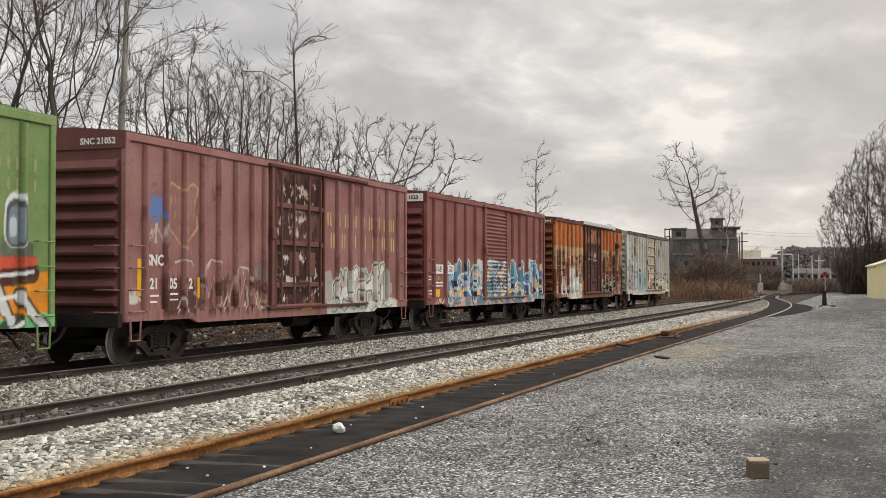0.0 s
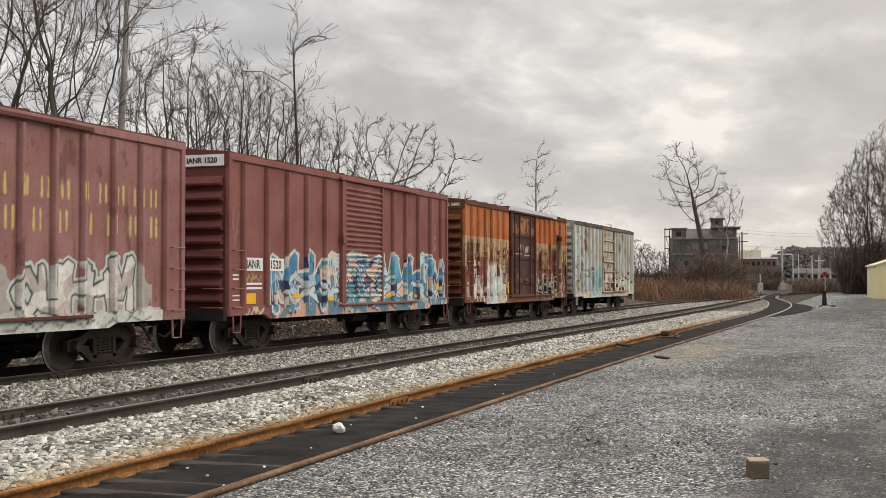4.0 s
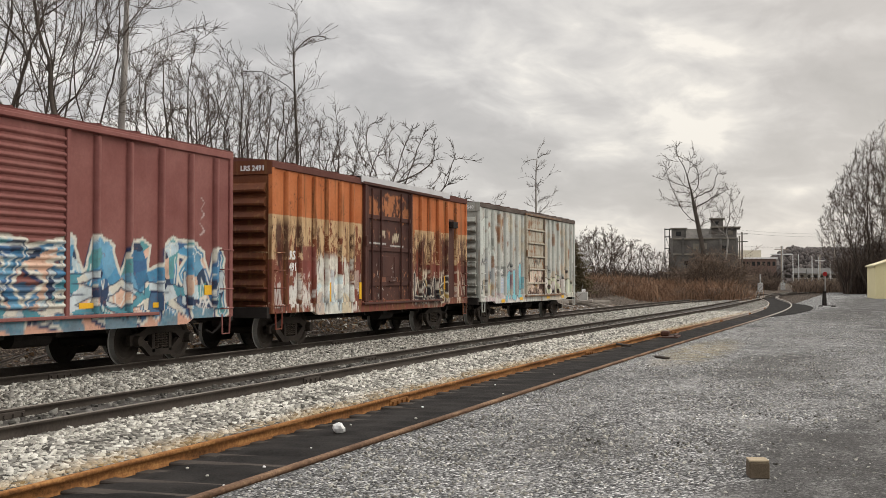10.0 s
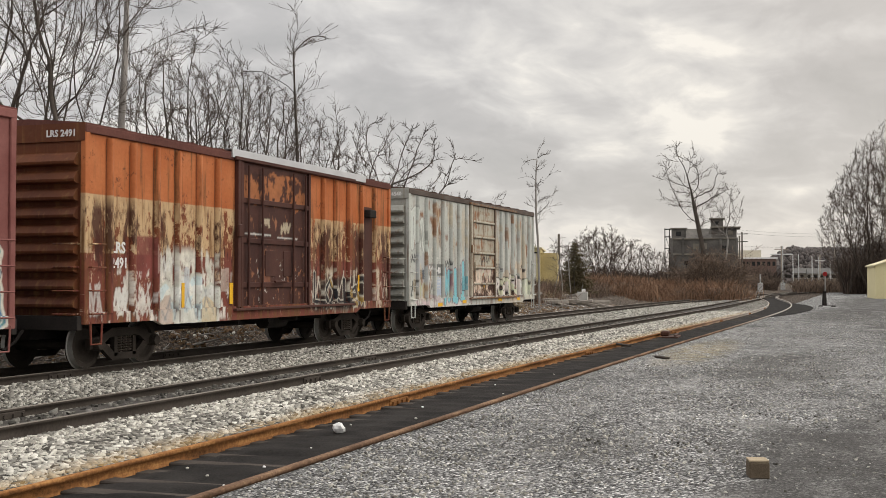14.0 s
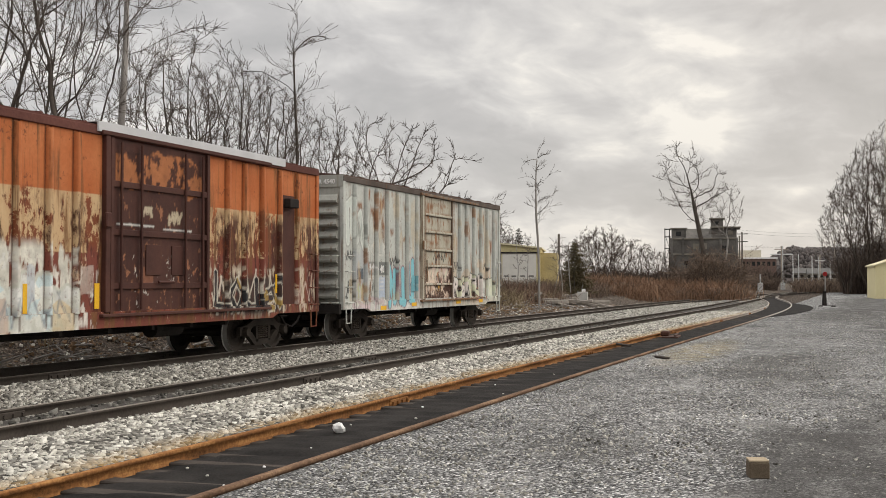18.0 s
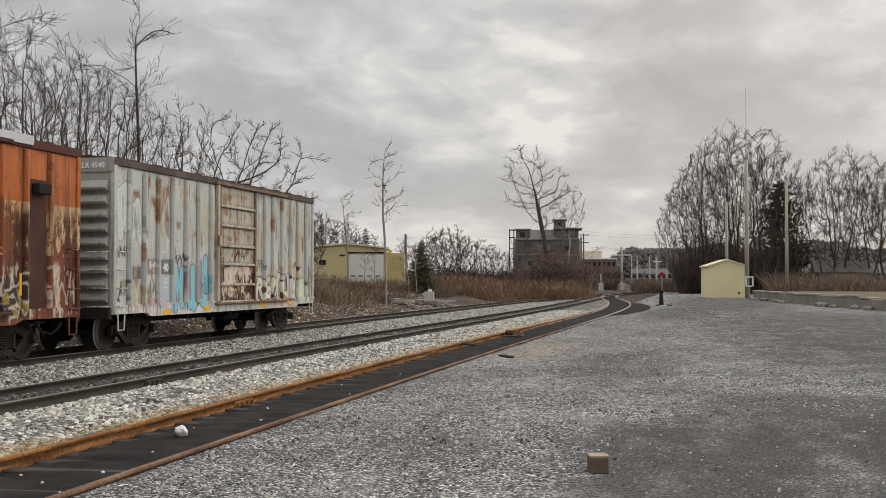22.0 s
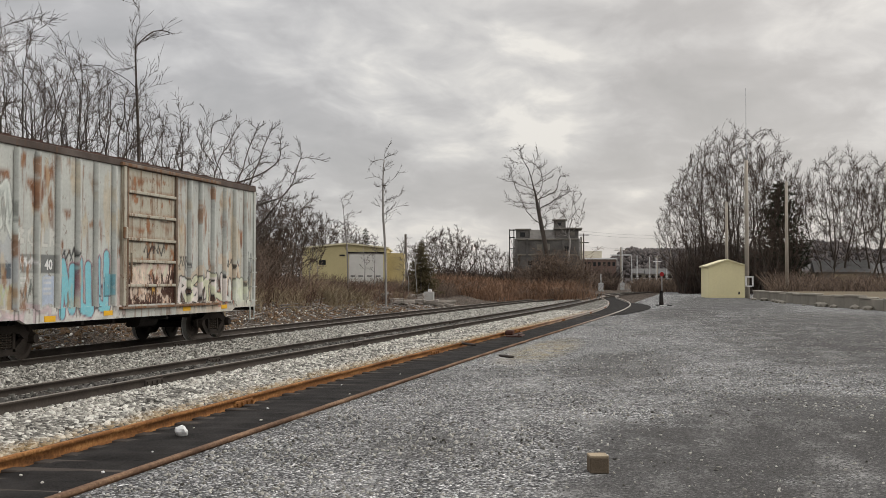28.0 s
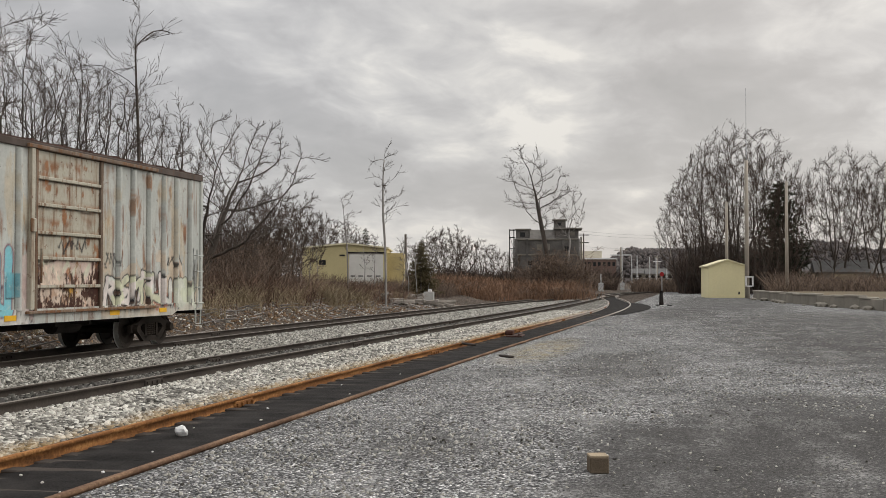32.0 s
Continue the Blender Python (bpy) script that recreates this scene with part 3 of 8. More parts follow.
def piece(x, z, paint, x0, x1, z0, z1, n, r, tones, edge, rim=0.06, halo=None, halo_w=0.16, seed=0, foot=None, shine=None, shade=None, hard=False):
    """A sprayed piece: n fat signs with an outline, and a halo colour behind."""
    rnd = random.Random(seed)
    w = (x1 - x0) / n
    segs = []
    for k in range(n):
        segs += glyph(rnd, x0 + k * w + rnd.uniform(-0.06, 0.02), x0 + (k + 1) * w + rnd.uniform(0.0, 0.1), z0 + rnd.uniform(-0.05, 0.08), z1 - rnd.uniform(0, 0.2), r)
    field = block_field if hard else stroke_field
    d = field(x, z, segs) + (cloud(x, z, 5.0, 5.0, 2, seed) - 0.5) * 0.08
    if halo:
        over(paint, step(d, halo_w), halo)
    if foot:
        saw = np.abs(((x * 1.05 + cloud(x, z * 0, 0.8, 1, 2, seed)) % 1.0) - 0.5) * 2
        over(paint, step(z, z0 - 0.02 + 0.34 * saw, 0.02) * step(-z, -0.5) * step(-x, -x0) * step(x, x1), foot)
        over(paint, step(np.abs(z - (z0 - 0.02 + 0.34 * saw)), 0.022) * step(-x, -x0) * step(x, x1), edge)
    if shade:
        ds = field(x + 0.09, z + 0.07, segs)
        over(paint, step(ds, rim * 0.7), shade)
    over(paint, step(d, rim), edge)
    wx, wz = x + 0.5 * (cloud(x, z, 1.8, 1.8, 2, seed + 5) - 0.5), z + 0.5 * (cloud(x, z, 1.8, 1.8, 2, seed + 9) - 0.5)
    cell = LATTICE[(np.floor((wx + 0.4 * wz) / 0.42).astype(int) + seed * 5) % 64, (np.floor((wz - 0.3 * wx) / 0.30).astype(int) + seed * 3) % 64]
    tone = np.array(tones)[np.minimum((cell * len(tones)).astype(int), len(tones) - 1)] * (0.65 + 0.7 * cloud(x, z, 3.0, 3.0, 3, seed + 2))[:, None]
    over(paint, step(d, 0.0), tone)
    if shine:
        over(paint, step(np.abs(d + r * 0.5), r * 0.11) * (cloud(x, z, 1.6, 1.6, 2, seed + 3) > 0.52), shine)


def tag(x, z, paint, x0, x1, z0, z1, n, r, colour, seed=0, alpha=0.9, segs=None):
    """A thin scrawl of n strokes."""
    rnd = random.Random(seed)
    if segs is None:
        segs = []
        a, b = x0, z0 + (z1 - z0) * rnd.random()
        for k in range(n):
            q = x0 + (x1 - x0) * (k + 1) / n + rnd.uniform(-0.08, 0.06)
            h = z1 - rnd.random() * 0.3 * (z1 - z0) if k % 2 else z0 + rnd.random() * 0.4 * (z1 - z0)
            segs.append((a, b, q, h, r))
            if k % 3 == 1:
                segs.append((q, h, q - 0.5 * (x1 - x0) / n, (h + b) / 2, r))
            a, b = q - rnd.uniform(0, 0.09), h
    else:
        segs = [(*q, r) for q in segs]
    d = stroke_field(x, z, segs) + (cloud(x, z, 6.0, 6.0, 2, seed) - 0.5) * 0.035
    over(paint, step(d, 0.0, 0.014) * alpha, colour)


def patch(x, z, paint, x0, x1, z0, z1, colour, alpha=0.9, ragged=0.0, drip=0.0):
    """A painted-out rectangle, with ragged edges or drips where asked."""
    zz = z + 2.2 * (ragged * (cloud(x, z, 1.8, 1.2, 4, int(x0 * 3)) - 0.5) + drip * (cloud(x, z, 4.0, 0.3, 3, int(x0)) - 0.5))
    tone = np.array(colour)[None] * (0.62 + 0.75 * cloud(x, z, 3.0, 3.0, 4, 9))[:, None]
    over(paint, step(-x, -x0) * step(x, x1) * step(-zz, -z0) * step(zz, z1) * alpha, tone)


def runs(x, z, paint, x0, x1, z0, z1, colour, alpha=0.9, amount=0.5, fine=7.0):
    """Rust that has run down in thin uneven streaks from a soft-edged top."""
    f = cloud(x, z, fine, 0.55, 4, int(x0 * 7)) * 0.6 + cloud(x, z, fine * 0.6, 3.0, 4, int(x0 * 5) + 3) * 0.4
    h = np.clip((z - z0) / (z1 - z0), 0, 1)
    m = np.clip((f - (0.78 - 0.45 * amount * (0.35 + 0.65 * h))) * 9, 0, 1) * step(z, z1, 0.06) * step(-z, -z0, 0.2) * step(-x, -x0, 0.05) * step(x, x1, 0.05)
    tone = np.array(colour)[None] * (0.5 + 1.0 * cloud(x, z, 9.0, 4.0, 3, 4))[:, None]
    over(paint, m * alpha, tone)


def flakes(x, z, paint, x0, x1, z0, z1, colour, alpha=0.95, amount=0.5, sx=4.0, sz=1.6, seed=0, soft=0.10):
    """Paint or rust broken into flakes: what is left, or laid bare, follows a ragged two-scale pattern."""
    f = 0.55 * cloud(x, z, sx, sz, 5, seed) + 0.45 * cloud(x, z, sx * 3.1, sz * 2.2, 4, seed + 11)
    edge = step(-x, -x0, soft) * step(x, x1, soft) * step(-z, -z0, soft) * step(z, z1, soft)
    m = np.clip((f - (0.70 - 0.40 * amount) - 0.12 * (1 - edge)) * 22, 0, 1) * edge
    tone = np.array(colour)[None] * (0.6 + 0.8 * cloud(x, z, 7.0, 5.0, 4, seed + 5))[:, None]
    over(paint, m * alpha, tone)


PAINTERS = {"flakes": flakes, "runs": runs, "piece": piece, "tag": tag, "patch": patch}


def spray_on(me, art, m=None):
    """Writes the art at the mesh's vertices as a paint layer with coverage."""
    if not art:
        return me
    n = len(me.vertices)
    co = np.empty(n * 3, np.float32)
    me.vertices.foreach_get("co", co)
    co = co.reshape(-1, 3).astype(float)
    x, z = co[:, 0], co[:, 2]
    paint = np.zeros((n, 4))
    for g in art:
        sel = np.arange(n)
        if "segs" not in g:
            sel = np.nonzero((x > g["x0"] - 0.5) & (x < g["x1"] + 0.5))[0]
        if len(sel):
            some = paint[sel]
            PAINTERS[g["kind"]](x[sel], z[sel], some, **{k: q for k, q in g.items() if k != "kind"})
            paint[sel] = some
    layer = me.attributes.new("sprayed", "FLOAT_COLOR", "POINT")
    layer.data.foreach_set("color", paint.astype(np.float32).ravel())
    me.attributes.new("coverage", "FLOAT", "POINT").data.foreach_set("value", paint[:, 3].astype(np.float32))
    return me


def side_sheet(x0, x1, y_out, y_in, z0, z1, fine):
    """A panel whose outer face is cut into small cells where it carries sprayed paint."""
    if not fine:
        return mesh_of(boxes((x0, x1, *sorted((y_out, y_in)), z0, z1)), "side_panel")
    xs = np.linspace(x0, x1, max(2, int((x1 - x0) / 0.025)))
    zs = np.concatenate([np.arange(z0, min(2.35, z1), 0.025), np.arange(min(2.35, z1), z1, 0.045), [z1]])
    gx, gz = np.meshgrid(xs, zs, indexing="ij")
    n, k = gx.shape
    v = np.stack([gx, np.full_like(gx, y_out), gz], -1).reshape(-1, 3)
    i, j = np.meshgrid(np.arange(n - 1), np.arange(k - 1), indexing="ij")
    f = np.stack([i * k + j, (i + 1) * k + j, (i + 1) * k + j + 1, i * k + j + 1], -1).reshape(-1, 4)
    c = len(v)
    v = np.concatenate([v, [(x0, y_in, z0), (x1, y_in, z0), (x1, y_in, z1), (x0, y_in, z1)]])
    a, b, d, e = 0, (n - 1) * k, n * k - 1, k - 1
    f = np.concatenate([f, [(c + 3, c + 2, c + 1, c), (a, c, c + 1, b), (b, c + 1, c + 2, d), (d, c + 2, c + 3, e), (e, c + 3, c, a)]])
    return from_arrays("side_panel", v, f)


# ---------------------------------------------------------------- freight cars
def car_paint(name, root, base, fade, rust=0.3, art=(), zones=None, rough=0.6):
    """Weathered car paint in the car's own space: mottling, rust streaks running down, sprayed lettering areas."""
    m, nt, b = material(name, rough)
    v = where(nt, root)
    sep = nt.nodes.new("ShaderNodeSeparateXYZ")
    link(nt, v, sep.inputs[0])
    big, fine = fbm(nt, v, 0.9, 5.0, 0.6), fbm(nt, v, 14.0, 6.0, 0.65)
    c = ramp(nt, big, [(0.3, base), (0.72, fade)])
    c = mix(nt, 0.35, c, ramp(nt, fine, [(0.3, 0.7), (0.7, 1.2)]), "MULTIPLY")
    if zones:
        c = zones(nt, v, sep, c)
    streak = fbm(nt, scaled(nt, v, 7.0, 7.0, 0.5), 1.0, 5.0, 0.6)
    amount = ramp(nt, calc(nt, "ADD", streak, calc(nt, "MULTIPLY", calc(nt, "SUBTRACT", 2.4, sep.outputs[2]), 0.02)), [(0.62 - 0.22 * rust, 0.0), (0.74 - 0.18 * rust, 0.9)])
    c = mix(nt, calc(nt, "MULTIPLY", amount, min(1.0, rust * 2)), c, mix(nt, fine, (0.07, 0.032, 0.016), (0.27, 0.125, 0.05)))
    spots = ramp(nt, fbm(nt, v, 5.0, 7.0, 0.7), [(0.60, 0.0), (0.66, min(1.0, rust * 1.6))])
    c = mix(nt, spots, c, (0.13, 0.05, 0.025))
    if art:
        at = nt.nodes.new("ShaderNodeAttribute")
        at.attribute_name = "sprayed"
        keep = ramp(nt, fbm(nt, v, 9.0, 6.0, 0.7), [(0.30, 0.45), (0.44, 1.0)])
        grime = mix(nt, 0.35, at.outputs["Color"], ramp(nt, fine, [(0.3, 0.7), (0.7, 1.2)]), "MULTIPLY")
        cover = nt.nodes.new("ShaderNodeAttribute")
        cover.attribute_name = "coverage"
        c = mix(nt, calc(nt, "MULTIPLY", cover.outputs["Fac"], keep), c, grime)
    link(nt, c, b.inputs["Base Color"])
    bump(nt, b, calc(nt, "ADD", fine, big), 0.12, 0.02)
    return m


def between(nt, val, lo, hi, soft=0.02):
    a = node(nt, "ShaderNodeMapRange", Value=val)
    a.inputs["From Min"].default_value, a.inputs["From Max"].default_value = lo - soft, lo + soft
    d = node(nt, "ShaderNodeMapRange", Value=val)
    d.inputs["From Min"].default_value, d.inputs["From Max"].default_value = hi + soft, hi - soft
    return calc(nt, "MULTIPLY", a.outputs[0], d.outputs[0])


TRUCKS = []


def make_truck(root, x):
    """A two-axle truck: bolster, cast side frames with springs, turning wheels."""
    bol = part("truck", boxes((-0.16, 0.16, -1.0, 1.0, 0.42, 0.72), bevel=0.02), BLACK_STEEL, root, "grimy cast steel truck")
    bol.matrix_basis = pose(x, 0, 0)
    wb, r = 0.92, 0.43
    for s in (-1, 1):
        y0, y1 = (s * 0.93, s * 1.03)
        bm = bmesh.new()
        arch = [(-1.12, 0.36), (-1.12, 0.56), (-0.80, 0.60), (-0.42, 0.74), (0.42, 0.74), (0.80, 0.60), (1.12, 0.56), (1.12, 0.36), (0.78, 0.38), (0.50, 0.56), (0.26, 0.58), (-0.26, 0.58), (-0.50, 0.56), (-0.78, 0.38)]
        prism(bm, arch, y0, y1)
        prism(bm, [(-0.80, 0.40), (-0.62, 0.46), (-0.34, 0.26), (0.34, 0.26), (0.62, 0.46), (0.80, 0.40), (0.42, 0.13), (-0.42, 0.13)], y0, y1)
        for a in (-0.30, 0.30):
            box(bm, a - 0.05, a + 0.05, min(y0, y1), max(y0, y1), 0.2, 0.6)
        bmesh.ops.recalc_face_normals(bm, faces=bm.faces)
        part("side_frame", bm, TRUCK_STEEL, bol)
        for a in (-0.15, 0.0, 0.15):
            bm = bmesh.new()
            coil = [(a + 0.062 * math.cos(k * 0.9), s * 0.98 + 0.062 * math.sin(k * 0.9), 0.27 + 0.30 * k / 42) for k in range(43)]
            tube(bm, coil, 0.017, 4)
            part("spring", bm, SPRING, bol, "dusty coil spring")
        for a in (-wb, wb):
            bm = bmesh.new()
            bmesh.ops.create_cone(bm, cap_ends=True, segments=12, radius1=0.12, radius2=0.10, depth=0.14, matrix=Matrix.Translation((a, s * 1.08, 0.45)) @ Matrix.Rotation(math.pi / 2, 4, "X"))
            part("bearing_cap", bm, TRUCK_STEEL, bol)
    if "w" not in WHEELS:
        bm = bmesh.new()
        spin = [(0.0, 0.09, 0), (0.11, 0.09, 0), (0.13, 0.05, 0), (0.20, 0.02, 0), (0.31, 0.01, 0), (0.345, 0.055, 0), (0.43, 0.06, 1), (0.435, -0.05, 1), (0.465, -0.062, 0), (0.465, -0.085, 0), (0.345, -0.085, 0), (0.31, -0.03, 0), (0.13, -0.02, 0), (0.11, -0.09, 0)]
        for s in (-1, 1):
            rings = [[bm.verts.new((max(rr, 0.004) * math.cos(2 * math.pi * k / 32), s * (0.755 + yy), max(rr, 0.004) * math.sin(2 * math.pi * k / 32))) for k in range(32)] for rr, yy, _ in spin]
            for (a, b), (_, _, mi) in zip(zip(rings, rings[1:]), spin):
                for k in range(32):
                    f = bm.faces.new((a[k], a[(k + 1) % 32], b[(k + 1) % 32], b[k]))
                    f.material_index = mi
            for k in range(6):
                w = 2 * math.pi * k / 6
                cx, cz = 0.24 * math.cos(w), 0.24 * math.sin(w)
                box(bm, cx - 0.02, cx + 0.02, s * 0.755 + 0.012 - 0.02, s * 0.755 + 0.028, cz - 0.02, cz + 0.02)
        tube(bm, [(0, -1.05, 0), (0, 1.05, 0)], 0.085, 12)
        bmesh.ops.recalc_face_normals(bm, faces=bm.faces)
        WHEELS["w"] = mesh_of(bm, "wheelset")
        WHEELS["w"].materials.append(WHEEL)
        WHEELS["w"].materials.append(TREAD)
    for a in (-wb, wb):
        w = part("wheelset", WHEELS["w"], None, bol, "steel wheels on one axle")
        w.matrix_basis = pose(a, 0, 0.43)
        TRUCKS.append((w, a))
    return bol


WHEELS = {}
ZS, ZE = 0.92, 4.44


def boxcar(label, spec):
    """Outside-braced boxcar in its own space: x along it from 0 to L, the yard side at -y."""
    root = thing("boxcar", label, "boxcar", "boxcars of the freight train")
    L = spec["L"]
    # dirt, rust and painted crease shade in the angle beside each post
    seams = [dict(kind="patch", x0=x + a, x1=x + a + 0.04, z0=0.9, z1=4.4, colour=spec["grime"], ragged=0.35, alpha=spec.get("grime_alpha", 0.75)) for x in spec["posts"] for a in (-0.092, 0.054)]
    bare = list(spec["paint"].get("art", ()))
    spec["paint"] = dict(spec["paint"], art=bare + seams)
    paint = car_paint("paint_" + spec["key"], root, **spec["paint"])
    # an "end" colour is darker than the sides: shade between cars painted in
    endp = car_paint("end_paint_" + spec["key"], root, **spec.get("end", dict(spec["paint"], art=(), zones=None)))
    doorp = car_paint("door_paint_" + spec["key"], root, **spec.get("door_paint", spec["paint"]))
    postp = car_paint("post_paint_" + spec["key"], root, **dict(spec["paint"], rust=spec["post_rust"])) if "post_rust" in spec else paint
    roofp = spec.get("roof", endp)
    W = 1.50
    d0, d1 = spec["door"]
    for s in (-1, 1):
        ya, yb = sorted((s * W, s * (W - 0.05)))
        art = spec["paint"].get("art", ()) if s < 0 else ()
        for e0, e1 in ((0.02, d0), (d1, L - 0.02)):
            part("side_panel", spray_on(side_sheet(e0, e1, s * W, s * (W - 0.05), ZS, ZE, bool(art) and e1 > spec.get("bare_to", 0)), art), paint, root)
        ya, yb = sorted((s * (W + 0.05), s * (W - 0.06)))
        part("top_chord", boxes((-0.02, L + 0.02, ya, yb, ZE - 0.13, ZE + 0.02), bevel=0.012), spec.get("chord", paint), root)
        sill = bmesh.new()
        prism(sill, [(0, ZS + 0.16), (L, ZS + 0.16), (L, ZS - 0.05), (L - spec["sill"][0], ZS - 0.05), (L - spec["sill"][0] - 0.25, ZS - spec["sill"][1]), (spec["sill"][0] + 0.25, ZS - spec["sill"][1]), (spec["sill"][0], ZS - 0.05), (0, ZS - 0.05)], ya + (0.02 if s > 0 else 0), yb - (0.02 if s < 0 else 0))
        bmesh.ops.recalc_face_normals(sill, faces=sill.faces)
        sill = mesh_of(sill, "side_sill")
        if art:
            sill = side_sill_strip(sill, L, s * (W + 0.052), spec["sill"])
        part("side_sill", spray_on(sill, art), paint, root)
        for x in spec["posts"]:
            zs = np.concatenate([np.arange(ZS + 0.14, 2.35, 0.03), np.arange(2.35, ZE - 0.12, 0.06)]) if art else np.array([ZS + 0.14, ZE - 0.12])
            prof = [(-0.055, 0.0), (-0.046, 0.09), (0.0, 0.094), (0.046, 0.09), (0.055, 0.0)]
            v = np.array([(x + u, s * (W + w), z) for z in zs for u, w in prof])
            i, j = np.meshgrid(np.arange(len(zs) - 1), np.arange(4), indexing="ij")
            f = np.stack([i * 5 + j, i * 5 + j + 1, (i + 1) * 5 + j + 1, (i + 1) * 5 + j], -1).reshape(-1, 4)
            part("side_post", spray_on(from_arrays("side_post", v, f if s < 0 else f[:, ::-1]), bare if art else ()), postp, root)
        for x in (0.05, L - 0.05):
            part("corner_post", boxes((x - 0.07, x + 0.07, *sorted((s * (W + 0.045), s * (W - 0.07))), ZS - 0.06, ZE + 0.01), bevel=0.015), spec.get("corner", paint), root)
        # ladders at the ends of the side, with stirrups below
        for x, w in ((0.09, 0.42), (L - 0.51, 0.42)):
            for z in spec.get("rungs", (1.05, 1.47, 1.89, 2.31)):
                bm = bmesh.new()
                tube(bm, [(x, s * (W + 0.03), z), (x, s * (W + 0.115), z), (x + w, s * (W + 0.115), z), (x + w, s * (W + 0.03), z)], 0.016, 5)
                part("ladder_rung", bm, spec.get("iron", paint), root)
            bm = bmesh.new()
            tube(bm, [(x + 0.05, s * (W + 0.05), ZS), (x + 0.07, s * (W + 0.05), 0.50), (x + 0.37, s * (W + 0.05), 0.50), (x + 0.40, s * (W + 0.05), ZS)], 0.022, 5)
            part("stirrup_step", bm, spec.get("iron", paint), root)
        make_door(root, spec, s, W, doorp)
    # roof with raised seams
    bm = bmesh.new()
    prism(bm, [(-W - 0.04, ZE + 0.02), (-W - 0.04, ZE + 0.05), (-0.3, ZE + 0.16), (0.3, ZE + 0.16), (W + 0.04, ZE + 0.05), (W + 0.04, ZE + 0.02)], 0.0, L)
    for q in bm.verts:
        x, y, z = q.co
        q.co = (y, x, z)
    bmesh.ops.recalc_face_normals(bm, faces=bm.faces)
    part("roof", bm, roofp, root, spec.get("roof_label", ""))
    if spec.get("strip"):
        a, e = spec["strip"]
        part("roof_sheet", boxes((a, e, -W - 0.085, -W - 0.051, ZE - 0.07, ZE + 0.10), (a, e, -W - 0.085, -W + 0.35, ZE + 0.10, ZE + 0.115)), PALE_STEEL, root, "bare galvanised roof edge")
    seam = bmesh.new()
    prism(seam, [(-W - 0.045, ZE + 0.04), (-W - 0.045, ZE + 0.075), (-0.3, ZE + 0.20), (0.3, ZE + 0.20), (W + 0.045, ZE + 0.075), (W + 0.045, ZE + 0.04)], -0.045, 0.045)
    for q in seam.verts:
        x, y, z = q.co
        q.co = (y, x, z)
    bmesh.ops.recalc_face_normals(seam, faces=seam.faces)
    seam = mesh_of(seam, "roof_seam")
    seam.materials.append(roofp)
    for k in range(1, 12):
        part("roof_seam", seam, None, root).matrix_basis = pose(L * k / 12, 0, 0)
    # ends: sheet with pressed ribs, ladder, brake platform
    rib = bmesh.new()
    prism(rib, [(0.0, -0.11), (-0.05, -0.105), (-0.135, -0.075), (-0.145, -0.03), (-0.06, 0.09), (0.0, 0.135)], -W + 0.12, W - 0.12)
    bmesh.ops.recalc_face_normals(rib, faces=rib.faces)
    rib = mesh_of(rib, "end_rib")
    rib.materials.append(endp)
    for x, f in ((0.0, 0), (L, 180)):
        e0, e1 = sorted((x, x + (0.05 if f == 0 else -0.05)))
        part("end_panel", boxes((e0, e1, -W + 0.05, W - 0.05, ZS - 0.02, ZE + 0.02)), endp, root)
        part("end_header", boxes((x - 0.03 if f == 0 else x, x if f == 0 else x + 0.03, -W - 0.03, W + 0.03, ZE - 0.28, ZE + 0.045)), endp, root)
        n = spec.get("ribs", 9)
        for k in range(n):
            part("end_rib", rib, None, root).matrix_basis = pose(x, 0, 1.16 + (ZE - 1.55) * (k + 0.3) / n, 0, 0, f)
        g = -1 if f == 0 else 1
        for z in (1.05, 1.47, 1.89, 2.31):
            bm = bmesh.new()
            y = -W + 0.10 if f == 0 else W - 0.10
            h = 0.45 * (1 if f == 0 else -1)
            tube(bm, [(x, y, z), (x + g * 0.15, y, z), (x + g * 0.15, y + h, z), (x, y + h, z)], 0.016, 5)
            part("end_rung", bm, spec.get("iron", paint), root)
        part("end_sill", boxes((min(x, x + g * 0.14), max(x, x + g * 0.14), -W + 0.02, W - 0.02, ZS - 0.16, ZS + 0.10), bevel=0.01), BLACK_STEEL, root)
        bm = boxes((min(x, x + g * 0.62), max(x, x + g * 0.62), -0.11, 0.11, 0.74, 0.92), bevel=0.02)
        k0, k1 = sorted((x + g * 0.58, x + g * 0.80))
        box(bm, k0, k1, -0.17, 0.10, 0.67, 0.99, bevel=0.04)
        part("coupler", bm, BLACK_STEEL, root, "rusty knuckle coupler")
        bm = bmesh.new()
        tube(bm, [(x + g * 0.2, -0.35, 0.75), (x + g * 0.42, -0.36, 0.55), (x + g * 0.62, -0.30, 0.42), (x + g * 0.78, -0.22, 0.50)], 0.03, 6)
        part("brake_hose", bm, BLACK_STEEL, root, "black rubber brake hose")
    # under the floor
    part("floor_frame", boxes((0.1, L - 0.1, -W + 0.06, W - 0.06, ZS - 0.06, ZS + 0.06)), BLACK_STEEL, root)
    part("centre_sill", boxes((0.2, L - 0.2, -0.2, 0.2, 0.56, ZS - 0.06)), BLACK_STEEL, root)
    for k in range(1, 6):
        x = 2.9 + (L - 5.8) * k / 6
        part("cross_bearer", boxes((x - 0.05, x + 0.05, -W + 0.1, W - 0.1, 0.68, ZS - 0.06)), BLACK_STEEL, root)
    bm = bmesh.new()
    tube(bm, [(L * 0.56, -0.75, 0.66), (L * 0.56 + 1.0, -0.75, 0.66)], 0.19, 12)
    part("air_reservoir", bm, BLACK_STEEL, root)
